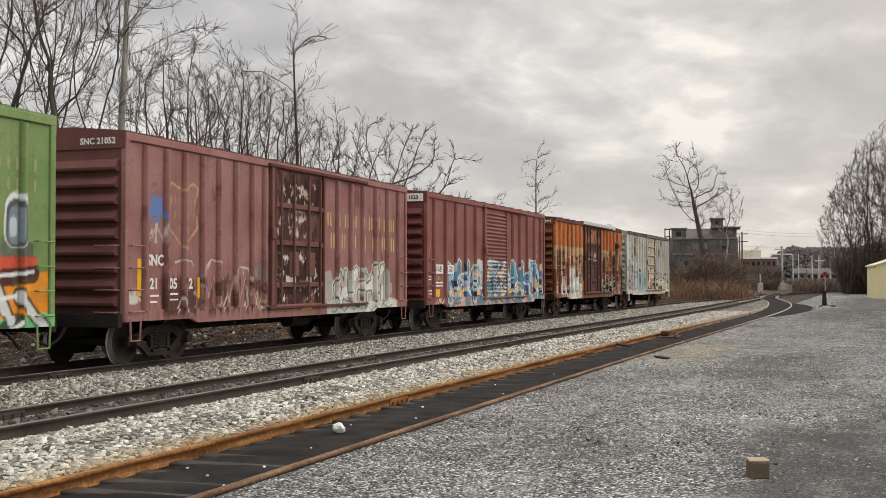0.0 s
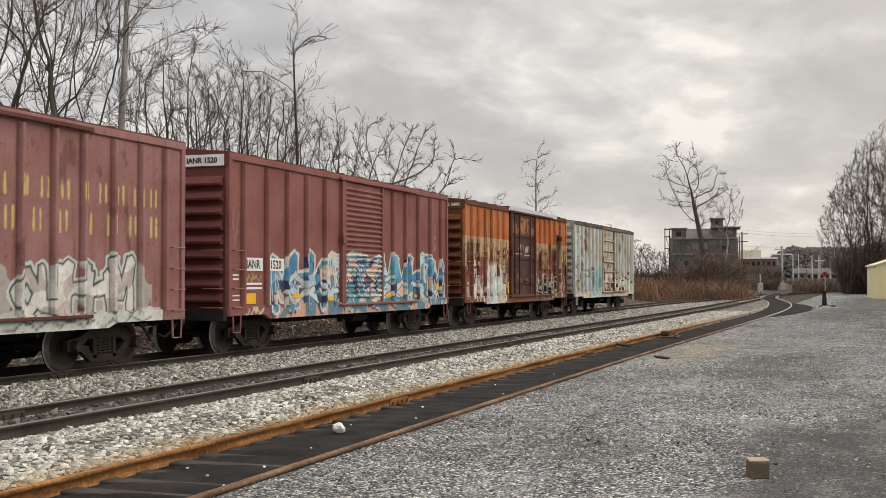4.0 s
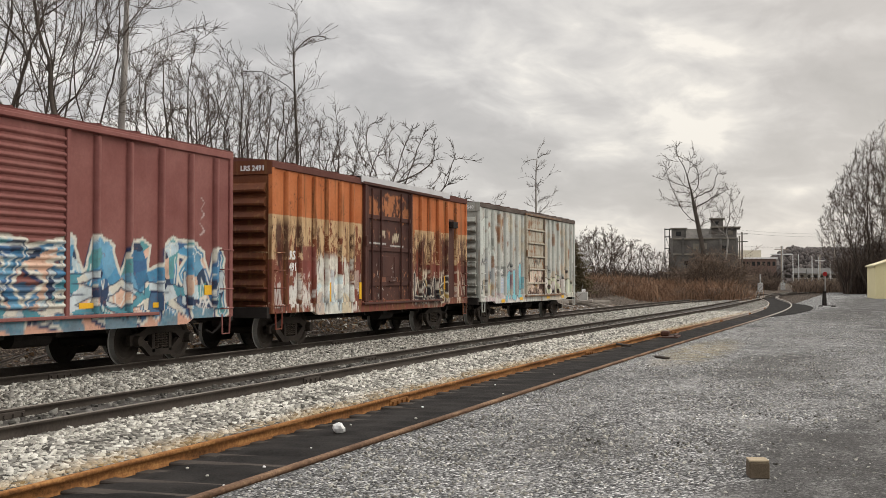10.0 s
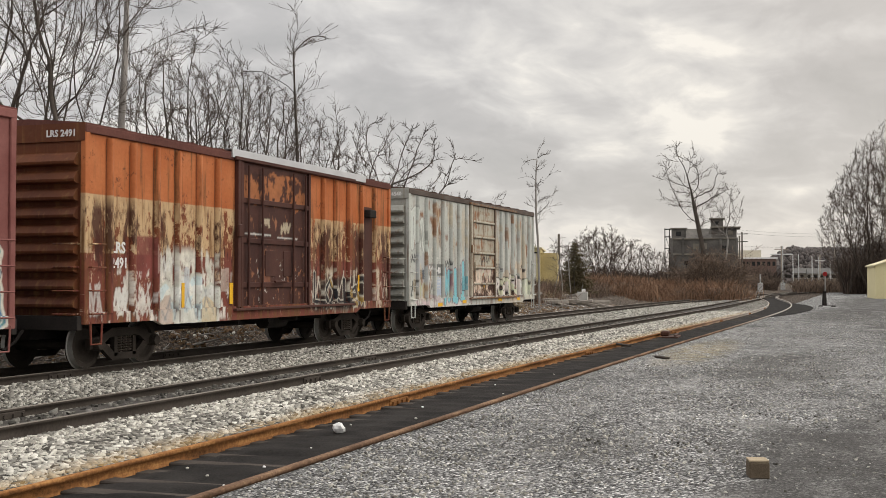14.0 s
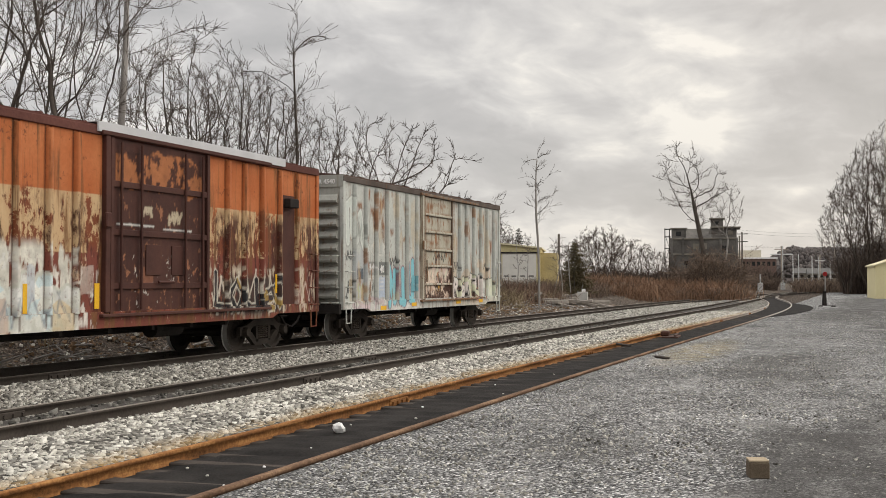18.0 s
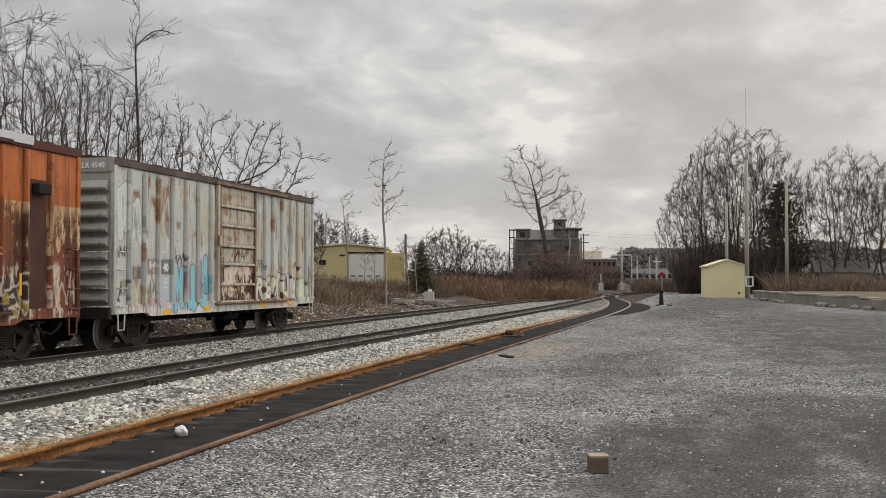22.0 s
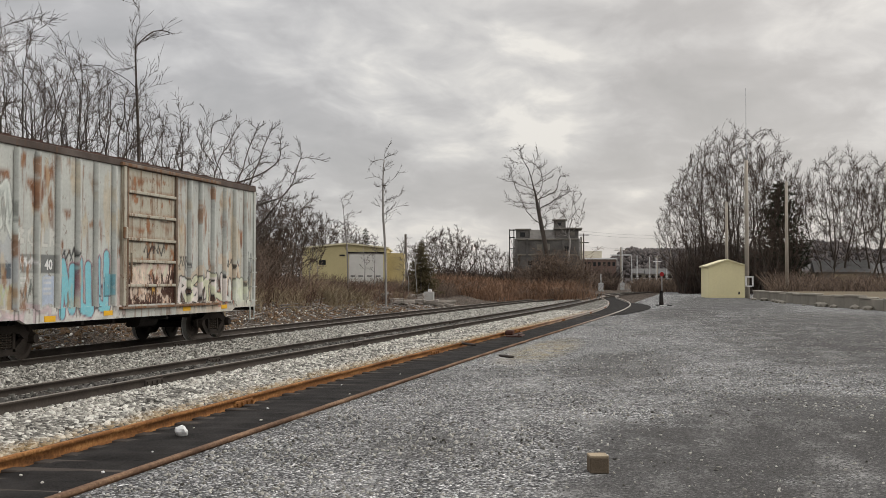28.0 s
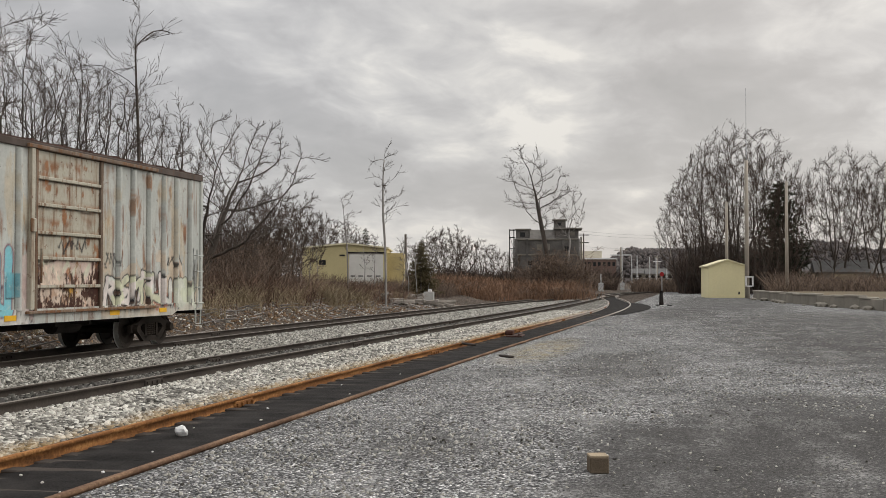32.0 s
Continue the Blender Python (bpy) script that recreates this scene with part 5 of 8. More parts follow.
    BOX["red"] = boxcar("oxide red boxcar with a large blue sprayed piece along its foot", dict(
        key="red", grime=(0.07, 0.02, 0.018), grime_alpha=0.5, L=14.3, door=(5.97, 8.63), door_kind="ribbed", posts=(0.62, 1.72, 2.75, 3.78, 4.84, 9.46, 10.47, 11.54, 12.62, 13.6), sill=(1.6, 0.16),
        paint=dict(base=(0.19, 0.066, 0.058), fade=(0.27, 0.115, 0.10), rust=0.10, art=[
            dict(kind="patch", x0=2.0, x1=14.0, z0=0.5, z1=1.55, colour=(0.05, 0.14, 0.24), ragged=0.22),
            dict(kind="piece", x0=2.05, x1=14.0, z0=0.9, z1=2.42, n=11, r=0.15, tones=[(0.07, 0.20, 0.34), (0.40, 0.50, 0.54), (0.10, 0.28, 0.30), (0.05, 0.12, 0.24), (0.14, 0.32, 0.46), (0.03, 0.05, 0.09), (0.60, 0.40, 0.30), (0.08, 0.26, 0.42), (0.05, 0.16, 0.28)], edge=(0.62, 0.60, 0.52), rim=0.075, seed=31, foot=(0.58, 0.33, 0.24), shine=(0.64, 0.66, 0.62), shade=(0.02, 0.04, 0.10), hard=True),
            *[dict(kind="patch", x0=x, x1=x + w, z0=0.62, z1=0.62 + h, colour=(0.10, 0.20, 0.26), ragged=0.5) for x, w, h in ((2.3, 0.8, 0.4), (3.7, 0.6, 0.5), (5.0, 0.9, 0.4), (6.6, 0.9, 0.45), (8.4, 0.7, 0.4), (9.7, 1.0, 0.5), (11.4, 0.7, 0.4), (12.7, 0.8, 0.45))],
            dict(kind="piece", x0=2.5, x1=13.8, z0=1.0, z1=1.9, n=8, r=0.07, tones=[(0.50, 0.56, 0.58), (0.60, 0.58, 0.50), (0.08, 0.26, 0.32), (0.03, 0.05, 0.1)], edge=(0.03, 0.04, 0.08), rim=0.025, seed=35, hard=True),
            dict(kind="tag", x0=0, x1=1, z0=0, z1=1, n=1, r=0.018, colour=(0.50, 0.40, 0.38), alpha=0.8, segs=[(13.02, 2.6, 13.2, 2.7), (13.2, 2.7, 13.02, 2.85), (13.05, 2.95, 13.2, 3.05), (13.2, 3.05, 13.05, 3.15), (13.05, 3.15, 13.2, 3.3), (13.2, 3.3, 13.05, 3.4)]),
            dict(kind="tag", x0=0.1, x1=0.5, z0=2.3, z1=3.3, n=8, r=0.02, colour=(0.36, 0.20, 0.18), seed=15, alpha=0.6),
            dict(kind="tag", x0=0.8, x1=1.6, z0=1.62, z1=1.82, n=9, r=0.018, colour=(0.42, 0.32, 0.12), seed=16),
            dict(kind="tag", x0=12.9, x1=13.5, z0=0.95, z1=1.35, n=7, r=0.02, colour=white, seed=17),
            dict(kind="tag", x0=0.7, x1=1.5, z0=0.85, z1=1.05, n=8, r=0.022, colour=cream, seed=18)]),
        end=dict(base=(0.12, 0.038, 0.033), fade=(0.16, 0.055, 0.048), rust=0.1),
        text=[("IANR", 0.80, 1.93, 0.28, BLACK_STEEL), ("1520", 1.92, 1.93, 0.28, BLACK_STEEL)], bars=[(0.75, 1.56, 1.87, 2.17, WHITE_PAINT, "number_board"), (1.86, 2.62, 1.87, 2.17, WHITE_PAINT, "number_board"), (0.8, 1.54, 1.55, 1.60, WHITE_PAINT, "small_lettering"), (0.8, 1.54, 1.45, 1.50, WHITE_PAINT, "small_lettering"), (0.2, 0.45, 1.75, 1.79, WHITE_PAINT, "small_lettering"), (0.2, 0.45, 1.66, 1.70, WHITE_PAINT, "small_lettering"), (0.2, 0.5, 1.3, 1.33, WHITE_PAINT, "small_lettering"), (0.2, 0.5, 1.2, 1.23, WHITE_PAINT, "small_lettering")],
        end_text=[("IANR 1520", -0.46, 4.25, 0.17, True)], reflectors=[(0.78, 1.12, 0.46, 0.24), (3.1, 1.22, 0.45, 0.1), (5.1, 1.13, 0.35, 0.1), (7.2, 1.12, 0.4, 0.11), (9.0, 1.15, 0.45, 0.1), (11.3, 1.12, 0.4, 0.1), (13.2, 1.35, 0.28, 0.2)]))
    orange = dict(base=(0.40, 0.110, 0.034), fade=(0.52, 0.18, 0.070), rust=0.5)
    BOX["orange"] = boxcar("rust-eaten orange boxcar with flaking cream paint and dark doors", dict(
        key="orange", grime=(0.075, 0.03, 0.018), grime_alpha=0.85, chord=EDGE_MAROON, roof=EDGE_MAROON, L=14.3, door=(5.5, 8.95), door_kind="plug", posts=(0.72, 1.45, 2.25, 3.0, 3.81, 4.56, 9.79, 10.54, 11.36, 12.22, 13.12), sill=(2.2, 0.14),
        paint=dict(orange, zones=zones_orange, art=[
            dict(kind="patch", x0=1.55, x1=2.22, z0=1.70, z1=2.52, colour=(0.21, 0.06, 0.05)),
            dict(kind="patch", x0=2.30, x1=4.6, z0=0.6, z1=1.45, colour=(0.62, 0.63, 0.58), ragged=0.35),
            dict(kind="flakes", x0=2.3, x1=4.6, z0=1.2, z1=2.3, colour=(0.64, 0.62, 0.54), amount=0.72, sx=3.0, sz=0.9, seed=31),
            dict(kind="flakes", x0=0.1, x1=5.2, z0=0.8, z1=1.9, colour=(0.62, 0.58, 0.52), amount=0.42, sx=4.0, sz=2.0, seed=32),
            dict(kind="flakes", x0=9.0, x1=14.2, z0=0.8, z1=2.0, colour=(0.50, 0.42, 0.32), amount=0.46, sx=4.0, sz=1.2, seed=33),
            dict(kind="piece", x0=2.4, x1=4.5, z0=0.75, z1=1.75, n=3, r=0.17, hard=True, tones=[(0.62, 0.62, 0.56), (0.50, 0.58, 0.58), (0.66, 0.66, 0.62)], edge=(0.55, 0.55, 0.48), seed=3),
            dict(kind="patch", x0=2.35, x1=2.8, z0=0.75, z1=1.2, colour=(0.50, 0.36, 0.28), ragged=0.3, alpha=0.7),
            dict(kind="patch", x0=3.9, x1=4.5, z0=0.75, z1=1.3, colour=(0.52, 0.40, 0.22), ragged=0.4, alpha=0.7),
            dict(kind="tag", x0=2.4, x1=4.4, z0=0.85, z1=1.5, n=11, r=0.018, colour=(0.20, 0.22, 0.24), seed=71, alpha=0.7),
            dict(kind="patch", x0=3.3, x1=3.5, z0=1.2, z1=1.8, colour=(0.42, 0.46, 0.52), ragged=0.3, alpha=0.6),
            dict(kind="tag", x0=2.3, x1=3.0, z0=1.7, z1=2.2, n=9, r=0.02, colour=white, seed=23),
            dict(kind="tag", x0=0.15, x1=0.6, z0=0.95, z1=1.75, n=9, r=0.025, colour=white, seed=24, alpha=0.7),
            dict(kind="tag", x0=0.8, x1=1.4, z0=1.0, z1=1.6, n=8, r=0.035, colour=white, seed=25),
            dict(kind="tag", x0=1.5, x1=2.2, z0=1.0, z1=1.6, n=8, r=0.02, colour=white, seed=26, alpha=0.7),
            dict(kind="flakes", x0=9.2, x1=12.6, z0=0.85, z1=1.75, colour=(0.045, 0.03, 0.026), amount=0.8, seed=34),
            dict(kind="tag", x0=9.2, x1=12.6, z0=0.9, z1=1.95, n=18, r=0.022, colour=(0.60, 0.55, 0.46), seed=75),
            dict(kind="piece", x0=9.3, x1=12.5, z0=0.9, z1=1.8, n=5, r=0.06, hard=True, tones=[black, (0.05, 0.04, 0.04), (0.3, 0.20, 0.06)], edge=(0.56, 0.53, 0.45), rim=0.03, seed=27),
            dict(kind="tag", x0=12.7, x1=14.0, z0=0.95, z1=1.9, n=8, r=0.02, colour=(0.6, 0.5, 0.42), seed=28, alpha=0.7),
            dict(kind="patch", x0=4.7, x1=5.1, z0=1.4, z1=1.9, colour=(0.5, 0.42, 0.36), alpha=0.6, ragged=0.1)]),
        door_paint=dict(base=(0.052, 0.022, 0.018), fade=(0.095, 0.040, 0.030), rust=0.12, art=[
            dict(kind="patch", x0=5.7, x1=8.8, z0=3.4, z1=4.1, colour=(0.40, 0.15, 0.06), ragged=0.2, alpha=0.9),
            dict(kind="flakes", x0=5.7, x1=8.8, z0=3.3, z1=4.15, colour=(0.05, 0.02, 0.016), amount=0.52, sx=3, sz=3, seed=61),
            dict(kind="flakes", x0=5.7, x1=8.8, z0=1.0, z1=3.3, colour=(0.30, 0.13, 0.07), amount=0.24, sx=4, sz=4, seed=62),
            dict(kind="flakes", x0=6.2, x1=8.4, z0=1.1, z1=2.2, colour=(0.55, 0.50, 0.45), amount=0.14, sx=6, sz=6, seed=63),
            dict(kind="tag", x0=6.6, x1=6.9, z0=2.9, z1=3.1, n=5, r=0.04, colour=(0.5, 0.42, 0.3), seed=41),
            dict(kind="tag", x0=7.5, x1=8.0, z0=2.75, z1=3.05, n=6, r=0.04, colour=(0.5, 0.42, 0.3), seed=42),
            dict(kind="tag", x0=0, x1=1, z0=0, z1=1, n=1, r=0.022, colour=white, segs=[(5.75, 2.72, 6.95, 2.70), (7.3, 2.67, 8.3, 2.66)]),
            dict(kind="patch", x0=6.5, x1=6.95, z0=1.45, z1=1.95, colour=(0.24, 0.10, 0.06), ragged=0.1)]),
        # end colour darkened for the shade of the next car
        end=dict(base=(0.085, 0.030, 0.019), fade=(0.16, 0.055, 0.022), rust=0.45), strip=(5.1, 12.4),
        text=[("LRS", 0.80, 2.17, 0.29, WHITE_PAINT), ("2491", 0.79, 1.89, 0.27, WHITE_PAINT)], end_text=[("LRS 2491", -0.70, 4.25, 0.17, False)],
        reflectors=[(5.12, 1.14, 0.14, 0.46), (12.05, 1.35, 0.08, 0.45), (3.2, 1.1, 0.1, 0.5)], hatch=(12.35, 13.0, 1.05, 3.7)))
    grey = dict(base=(0.42, 0.43, 0.40), fade=(0.56, 0.57, 0.525), rust=0.36)
    rust = lambda q, w, a, b, k=0.6: dict(kind="runs", x0=q - 0.05, x1=q + w + 0.1, z0=a, z1=b + 0.1, colour=(0.22, 0.085, 0.03), amount=0.55 + 0.45 * k, alpha=0.9)
    bubble = [(3.2, 0.95, 3.28, 2.0), (3.3, 1.95, 3.56, 1.05), (3.6, 1.05, 3.68, 1.9), (3.98, 2.05, 4.02, 1.1), (4.02, 1.05, 4.36, 0.98), (4.38, 1.0, 4.34, 1.95), (4.76, 2.1, 4.78, 1.15), (4.8, 1.1, 5.1, 1.02), (5.14, 1.1, 5.16, 2.2)]
    throw = [(0.35, 2.7, 0.3, 3.7), (0.32, 3.7, 0.62, 3.85), (0.62, 3.8, 0.6, 2.9), (0.95, 2.75, 0.9, 3.3), (0.92, 3.3, 1.2, 3.5), (1.2, 3.5, 1.32, 2.9), (1.3, 2.8, 1.45, 2.55)]
    BOX["grey"] = boxcar("pale grey boxcar, rust-streaked, with turquoise sprayed lettering", dict(
        key="grey", grime=(0.06, 0.045, 0.036), grime_alpha=0.75, roof=EDGE_RUST, L=14.2, door=(5.97, 8.7), door_kind="bars", door_ribs=(1.53, 2.11, 2.63, 3.2, 3.75), posts=(0.74, 1.5, 2.25, 3.05, 3.85, 4.63, 5.45, 9.53, 10.24, 11.06, 11.88, 12.6, 13.42), sill=(1.6, 0.14),
        chord=car_paint("grey_chord", None, base=(0.05, 0.035, 0.028), fade=(0.13, 0.105, 0.09), rust=0.3), track=car_paint("grey_door_track", None, base=(0.10, 0.065, 0.045), fade=(0.30, 0.25, 0.20), rust=0.9),
        paint=dict(grey, art=[
            dict(kind="runs", x0=0.1, x1=14.1, z0=1.2, z1=4.3, colour=(0.24, 0.11, 0.045), amount=0.42, alpha=0.7, fine=4.0),
            *[rust(*q) for q in ((1.6, 0.26, 2.9, 4.1), (1.95, 0.2, 2.8, 3.6), (1.0, 0.2, 3.0, 3.7), (2.4, 0.4, 2.3, 3.2), (2.6, 0.2, 3.2, 3.9), (3.2, 0.3, 2.7, 3.05), (3.95, 0.16, 2.2, 3.9), (4.7, 0.14, 1.8, 2.9), (5.55, 0.2, 1.2, 2.4), (9.1, 0.16, 2.4, 3.0), (9.6, 0.16, 1.6, 3.3), (10.3, 0.1, 2.2, 2.9), (12.68, 0.26, 2.6, 4.0), (13.0, 0.2, 2.2, 3.0), (13.5, 0.3, 2.9, 3.6, 0.5))],
            *[rust(x + 0.06, 0.13, 1.0 + 0.2 * (i % 3), 2.0 + 0.8 * ((i * 7) % 5) / 2, 0.45) for i, x in enumerate((0.74, 1.5, 2.25, 3.05, 3.85, 4.63, 9.53, 10.24, 11.06, 11.88, 12.6))],
            dict(kind="patch", x0=0.62, x1=1.5, z0=1.0, z1=2.5, colour=(0.40, 0.42, 0.46), ragged=0.5, alpha=0.4),
            dict(kind="patch", x0=0.8, x1=0.98, z0=1.0, z1=2.4, colour=(0.52, 0.42, 0.16), ragged=0.3, alpha=0.6),
            # pale letter row, then the number board
            dict(kind="tag", x0=0, x1=1, z0=0, z1=1, n=1, r=0.035, colour=(0.62, 0.61, 0.56), alpha=0.75, segs=[(1.62, 2.38, 1.62, 2.72), (1.62, 2.72, 1.8, 2.64), (1.8, 2.64, 1.64, 2.55), (1.64, 2.55, 1.82, 2.44), (1.82, 2.44, 1.62, 2.38), (2.12, 2.7, 1.98, 2.62), (1.98, 2.62, 1.98, 2.44), (1.98, 2.44, 2.12, 2.38), (2.5, 2.72, 2.5, 2.38), (2.5, 2.38, 2.66, 2.38), (2.8, 2.38, 2.8, 2.72), (2.8, 2.72, 2.95, 2.63), (2.95, 2.63, 2.8, 2.54), (2.84, 2.54, 2.98, 2.38)]),
            dict(kind="patch", x0=0.95, x1=1.38, z0=1.68, z1=1.99, colour=(0.07, 0.09, 0.11)),
            dict(kind="patch", x0=2.30, x1=3.0, z0=1.80, z1=2.18, colour=(0.13, 0.135, 0.13)),
            dict(kind="patch", x0=1.56, x1=2.2, z0=1.80, z1=2.18, colour=(0.17, 0.17, 0.16), alpha=0.7),
            dict(kind="patch", x0=2.5, x1=2.95, z0=1.12, z1=1.72, colour=(0.42, 0.50, 0.64), alpha=0.75, ragged=0.1),
            *[dict(kind="patch", x0=a, x1=a + 0.3, z0=z, z1=z + 0.045, colour=(0.62, 0.61, 0.58), alpha=0.8) for a in (1.7, 2.55) for z in (1.36, 1.46, 1.58, 1.68)],
            dict(kind="tag", x0=1.62, x1=2.26, z0=1.82, z1=2.16, n=9, r=0.024, colour=(0.72, 0.72, 0.70), seed=51),
            dict(kind="tag", x0=0, x1=1, z0=0, z1=1, n=1, r=0.145, colour=(0.10, 0.11, 0.10), alpha=0.7, segs=throw),
            dict(kind="tag", x0=0, x1=1, z0=0, z1=1, n=1, r=0.125, colour=(0.66, 0.68, 0.63), alpha=0.95, segs=throw),
            dict(kind="tag", x0=0, x1=1, z0=0, z1=1, n=1, r=0.07, colour=(0.50, 0.54, 0.50), alpha=0.6, segs=throw),
            dict(kind="tag", x0=0.9, x1=1.5, z0=2.45, z1=3.5, n=9, r=0.016, colour=(0.16, 0.17, 0.15), seed=52, alpha=0.6),
            dict(kind="tag", x0=0.2, x1=0.7, z0=2.15, z1=2.5, n=8, r=0.022, colour=black, seed=53, alpha=0.9),
            dict(kind="tag", x0=0.9, x1=1.45, z0=1.1, z1=1.6, n=8, r=0.03, colour=(0.44, 0.50, 0.30), seed=54, alpha=0.8),
            dict(kind="tag", x0=0.2, x1=0.75, z0=1.15, z1=1.75, n=7, r=0.03, colour=black, seed=55, alpha=0.9),
            dict(kind="tag", x0=1.6, x1=2.15, z0=1.15, z1=1.7, n=9, r=0.02, colour=(0.05, 0.06, 0.05), seed=64, alpha=0.8),
            dict(kind="patch", x0=0.1, x1=5.8, z0=0.70, z1=1.06, colour=(0.62, 0.60, 0.56), ragged=0.25, alpha=0.75),
            dict(kind="piece", x0=0.6, x1=3.2, z0=0.8, z1=1.15, n=5, r=0.04, hard=True, tones=[(0.56, 0.46, 0.46), (0.62, 0.61, 0.58)], edge=(0.40, 0.36, 0.36), rim=0.015, seed=66),
            dict(kind="tag", x0=0, x1=1, z0=0, z1=1, n=1, r=0.17, colour=(0.40, 0.18, 0.22), alpha=0.5, segs=bubble),
            dict(kind="tag", x0=0, x1=1, z0=0, z1=1, n=1, r=0.155, colour=(0.16, 0.05, 0.08), alpha=0.9, segs=bubble),
            dict(kind="tag", x0=0, x1=1, z0=0, z1=1, n=1, r=0.125, colour=(0.22, 0.52, 0.58), alpha=1.0, segs=bubble),
            dict(kind="tag", x0=0, x1=1, z0=0, z1=1, n=1, r=0.018, colour=(0.03, 0.03, 0.04), alpha=0.9, segs=[(4.72, 1.75, 4.72, 1.3), (4.72, 1.3, 4.95, 1.3), (4.95, 1.3, 4.95, 1.55), (5.08, 1.72, 5.08, 1.3), (5.08, 1.3, 5.36, 1.3), (5.36, 1.3, 5.36, 1.75), (4.6, 1.02, 4.85, 1.1)]),
            dict(kind="patch", x0=5.1, x1=5.42, z0=1.32, z1=1.8, colour=(0.13, 0.36, 0.42), alpha=0.8),
            dict(kind="tag", x0=3.15, x1=3.95, z0=2.05, z1=2.38, n=8, r=0.03, colour=black, seed=56),
            dict(kind="patch", x0=5.55, x1=5.97, z0=1.0, z1=1.7, colour=(0.06, 0.024, 0.015), ragged=0.9, alpha=0.85),
            dict(kind="patch", x0=5.5, x1=5.95, z0=0.95, z1=2.2, colour=(0.60, 0.47, 0.43), ragged=0.4, alpha=0.7),
            # the worn foot beyond the door: dark rust under cream, pink and ochre
            dict(kind="flakes", x0=0.1, x1=14.1, z0=1.0, z1=4.25, colour=(0.26, 0.125, 0.055), amount=0.20, sx=2.2, sz=0.8, seed=41, alpha=0.8),
            dict(kind="flakes", x0=0.1, x1=14.1, z0=1.0, z1=4.25, colour=(0.50, 0.40, 0.26), amount=0.26, sx=1.6, sz=0.5, seed=42, alpha=0.5),
            dict(kind="flakes", x0=8.72, x1=12.9, z0=0.95, z1=1.75, colour=(0.07, 0.032, 0.02), amount=0.72, seed=43),
            dict(kind="patch", x0=8.72, x1=13.9, z0=1.3, z1=1.8, colour=(0.58, 0.46, 0.34), ragged=1.1, alpha=0.7),
            dict(kind="patch", x0=11.4, x1=12.5, z0=1.0, z1=1.5, colour=(0.30, 0.11, 0.07), ragged=0.5, alpha=0.8),
            dict(kind="piece", x0=8.9, x1=12.4, z0=1.05, z1=1.9, n=6, r=0.085, tones=[(0.66, 0.66, 0.60), (0.60, 0.60, 0.44), (0.66, 0.60, 0.56)], edge=black, rim=0.032, seed=57),
            dict(kind="piece", x0=12.55, x1=13.75, z0=0.85, z1=1.9, n=2, r=0.15, tones=[(0.64, 0.65, 0.55), (0.60, 0.62, 0.48)], edge=black, rim=0.022, seed=58),
            dict(kind="tag", x0=12.0, x1=13.0, z0=1.92, z1=2.3, n=9, r=0.026, colour=black, seed=59),
            dict(kind="tag", x0=8.95, x1=9.7, z0=1.9, z1=2.3, n=9, r=0.024, colour=black, seed=60, alpha=0.85),
            dict(kind="tag", x0=13.5, x1=14.0, z0=1.0, z1=2.6, n=9, r=0.02, colour=black, seed=65, alpha=0.8),
            dict(kind="tag", x0=9.6, x1=12.2, z0=2.1, z1=3.0, n=12, r=0.035, colour=(0.58, 0.58, 0.53), seed=61, alpha=0.6),
            dict(kind="patch", x0=8.7, x1=14.1, z0=0.7, z1=0.98, colour=(0.52, 0.48, 0.41), ragged=0.25, alpha=0.75)]),
        post_rust=0.12,
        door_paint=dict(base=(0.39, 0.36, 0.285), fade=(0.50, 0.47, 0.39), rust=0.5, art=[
            dict(kind="runs", x0=6.0, x1=8.7, z0=2.0, z1=4.2, colour=(0.20, 0.08, 0.03), amount=0.5, alpha=0.7, fine=2.5),
            *[rust(*q) for q in ((6.2, 1.5, 3.78, 4.0, 0.75), (6.05, 2.5, 3.62, 3.72, 0.8), (6.1, 1.2, 3.3, 3.5, 0.3), (7.3, 1.0, 3.3, 3.7, 0.45), (6.05, 2.5, 3.08, 3.16, 0.8), (7.4, 0.6, 2.75, 3.0, 0.6), (6.05, 1.2, 2.68, 2.8, 0.7), (6.05, 2.5, 2.52, 2.58, 0.8), (6.05, 2.5, 2.0, 2.06, 0.8), (8.0, 0.6, 2.2, 2.5, 0.5))],
            # shadow below each door rib, painted on as a dark strip
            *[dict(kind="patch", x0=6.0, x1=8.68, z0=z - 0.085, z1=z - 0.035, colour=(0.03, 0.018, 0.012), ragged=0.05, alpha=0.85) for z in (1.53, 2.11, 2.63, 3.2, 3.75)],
            dict(kind="patch", x0=6.05, x1=8.6, z0=1.5, z1=2.0, colour=(0.60, 0.46, 0.40), ragged=0.15, alpha=0.85),
            dict(kind="tag", x0=6.3, x1=8.2, z0=1.6, z1=2.05, n=8, r=0.06, colour=(0.58, 0.60, 0.46), seed=62, alpha=0.7),
            dict(kind="patch", x0=5.97, x1=8.7, z0=1.0, z1=1.56, colour=(0.06, 0.024, 0.015), ragged=0.3, alpha=0.97),
            dict(kind="patch", x0=5.97, x1=6.35, z0=1.0, z1=2.0, colour=(0.07, 0.025, 0.016), ragged=0.8, alpha=0.9),
            dict(kind="patch", x0=8.3, x1=8.7, z0=1.0, z1=1.8, colour=(0.07, 0.025, 0.016), ragged=0.8, alpha=0.9),
            dict(kind="patch", x0=6.5, x1=8.3, z0=1.12, z1=1.4, colour=(0.56, 0.38, 0.27), ragged=0.4, alpha=0.9),
            dict(kind="patch", x0=7.2, x1=7.7, z0=1.25, z1=1.45, colour=(0.62, 0.34, 0.05), ragged=0.15),
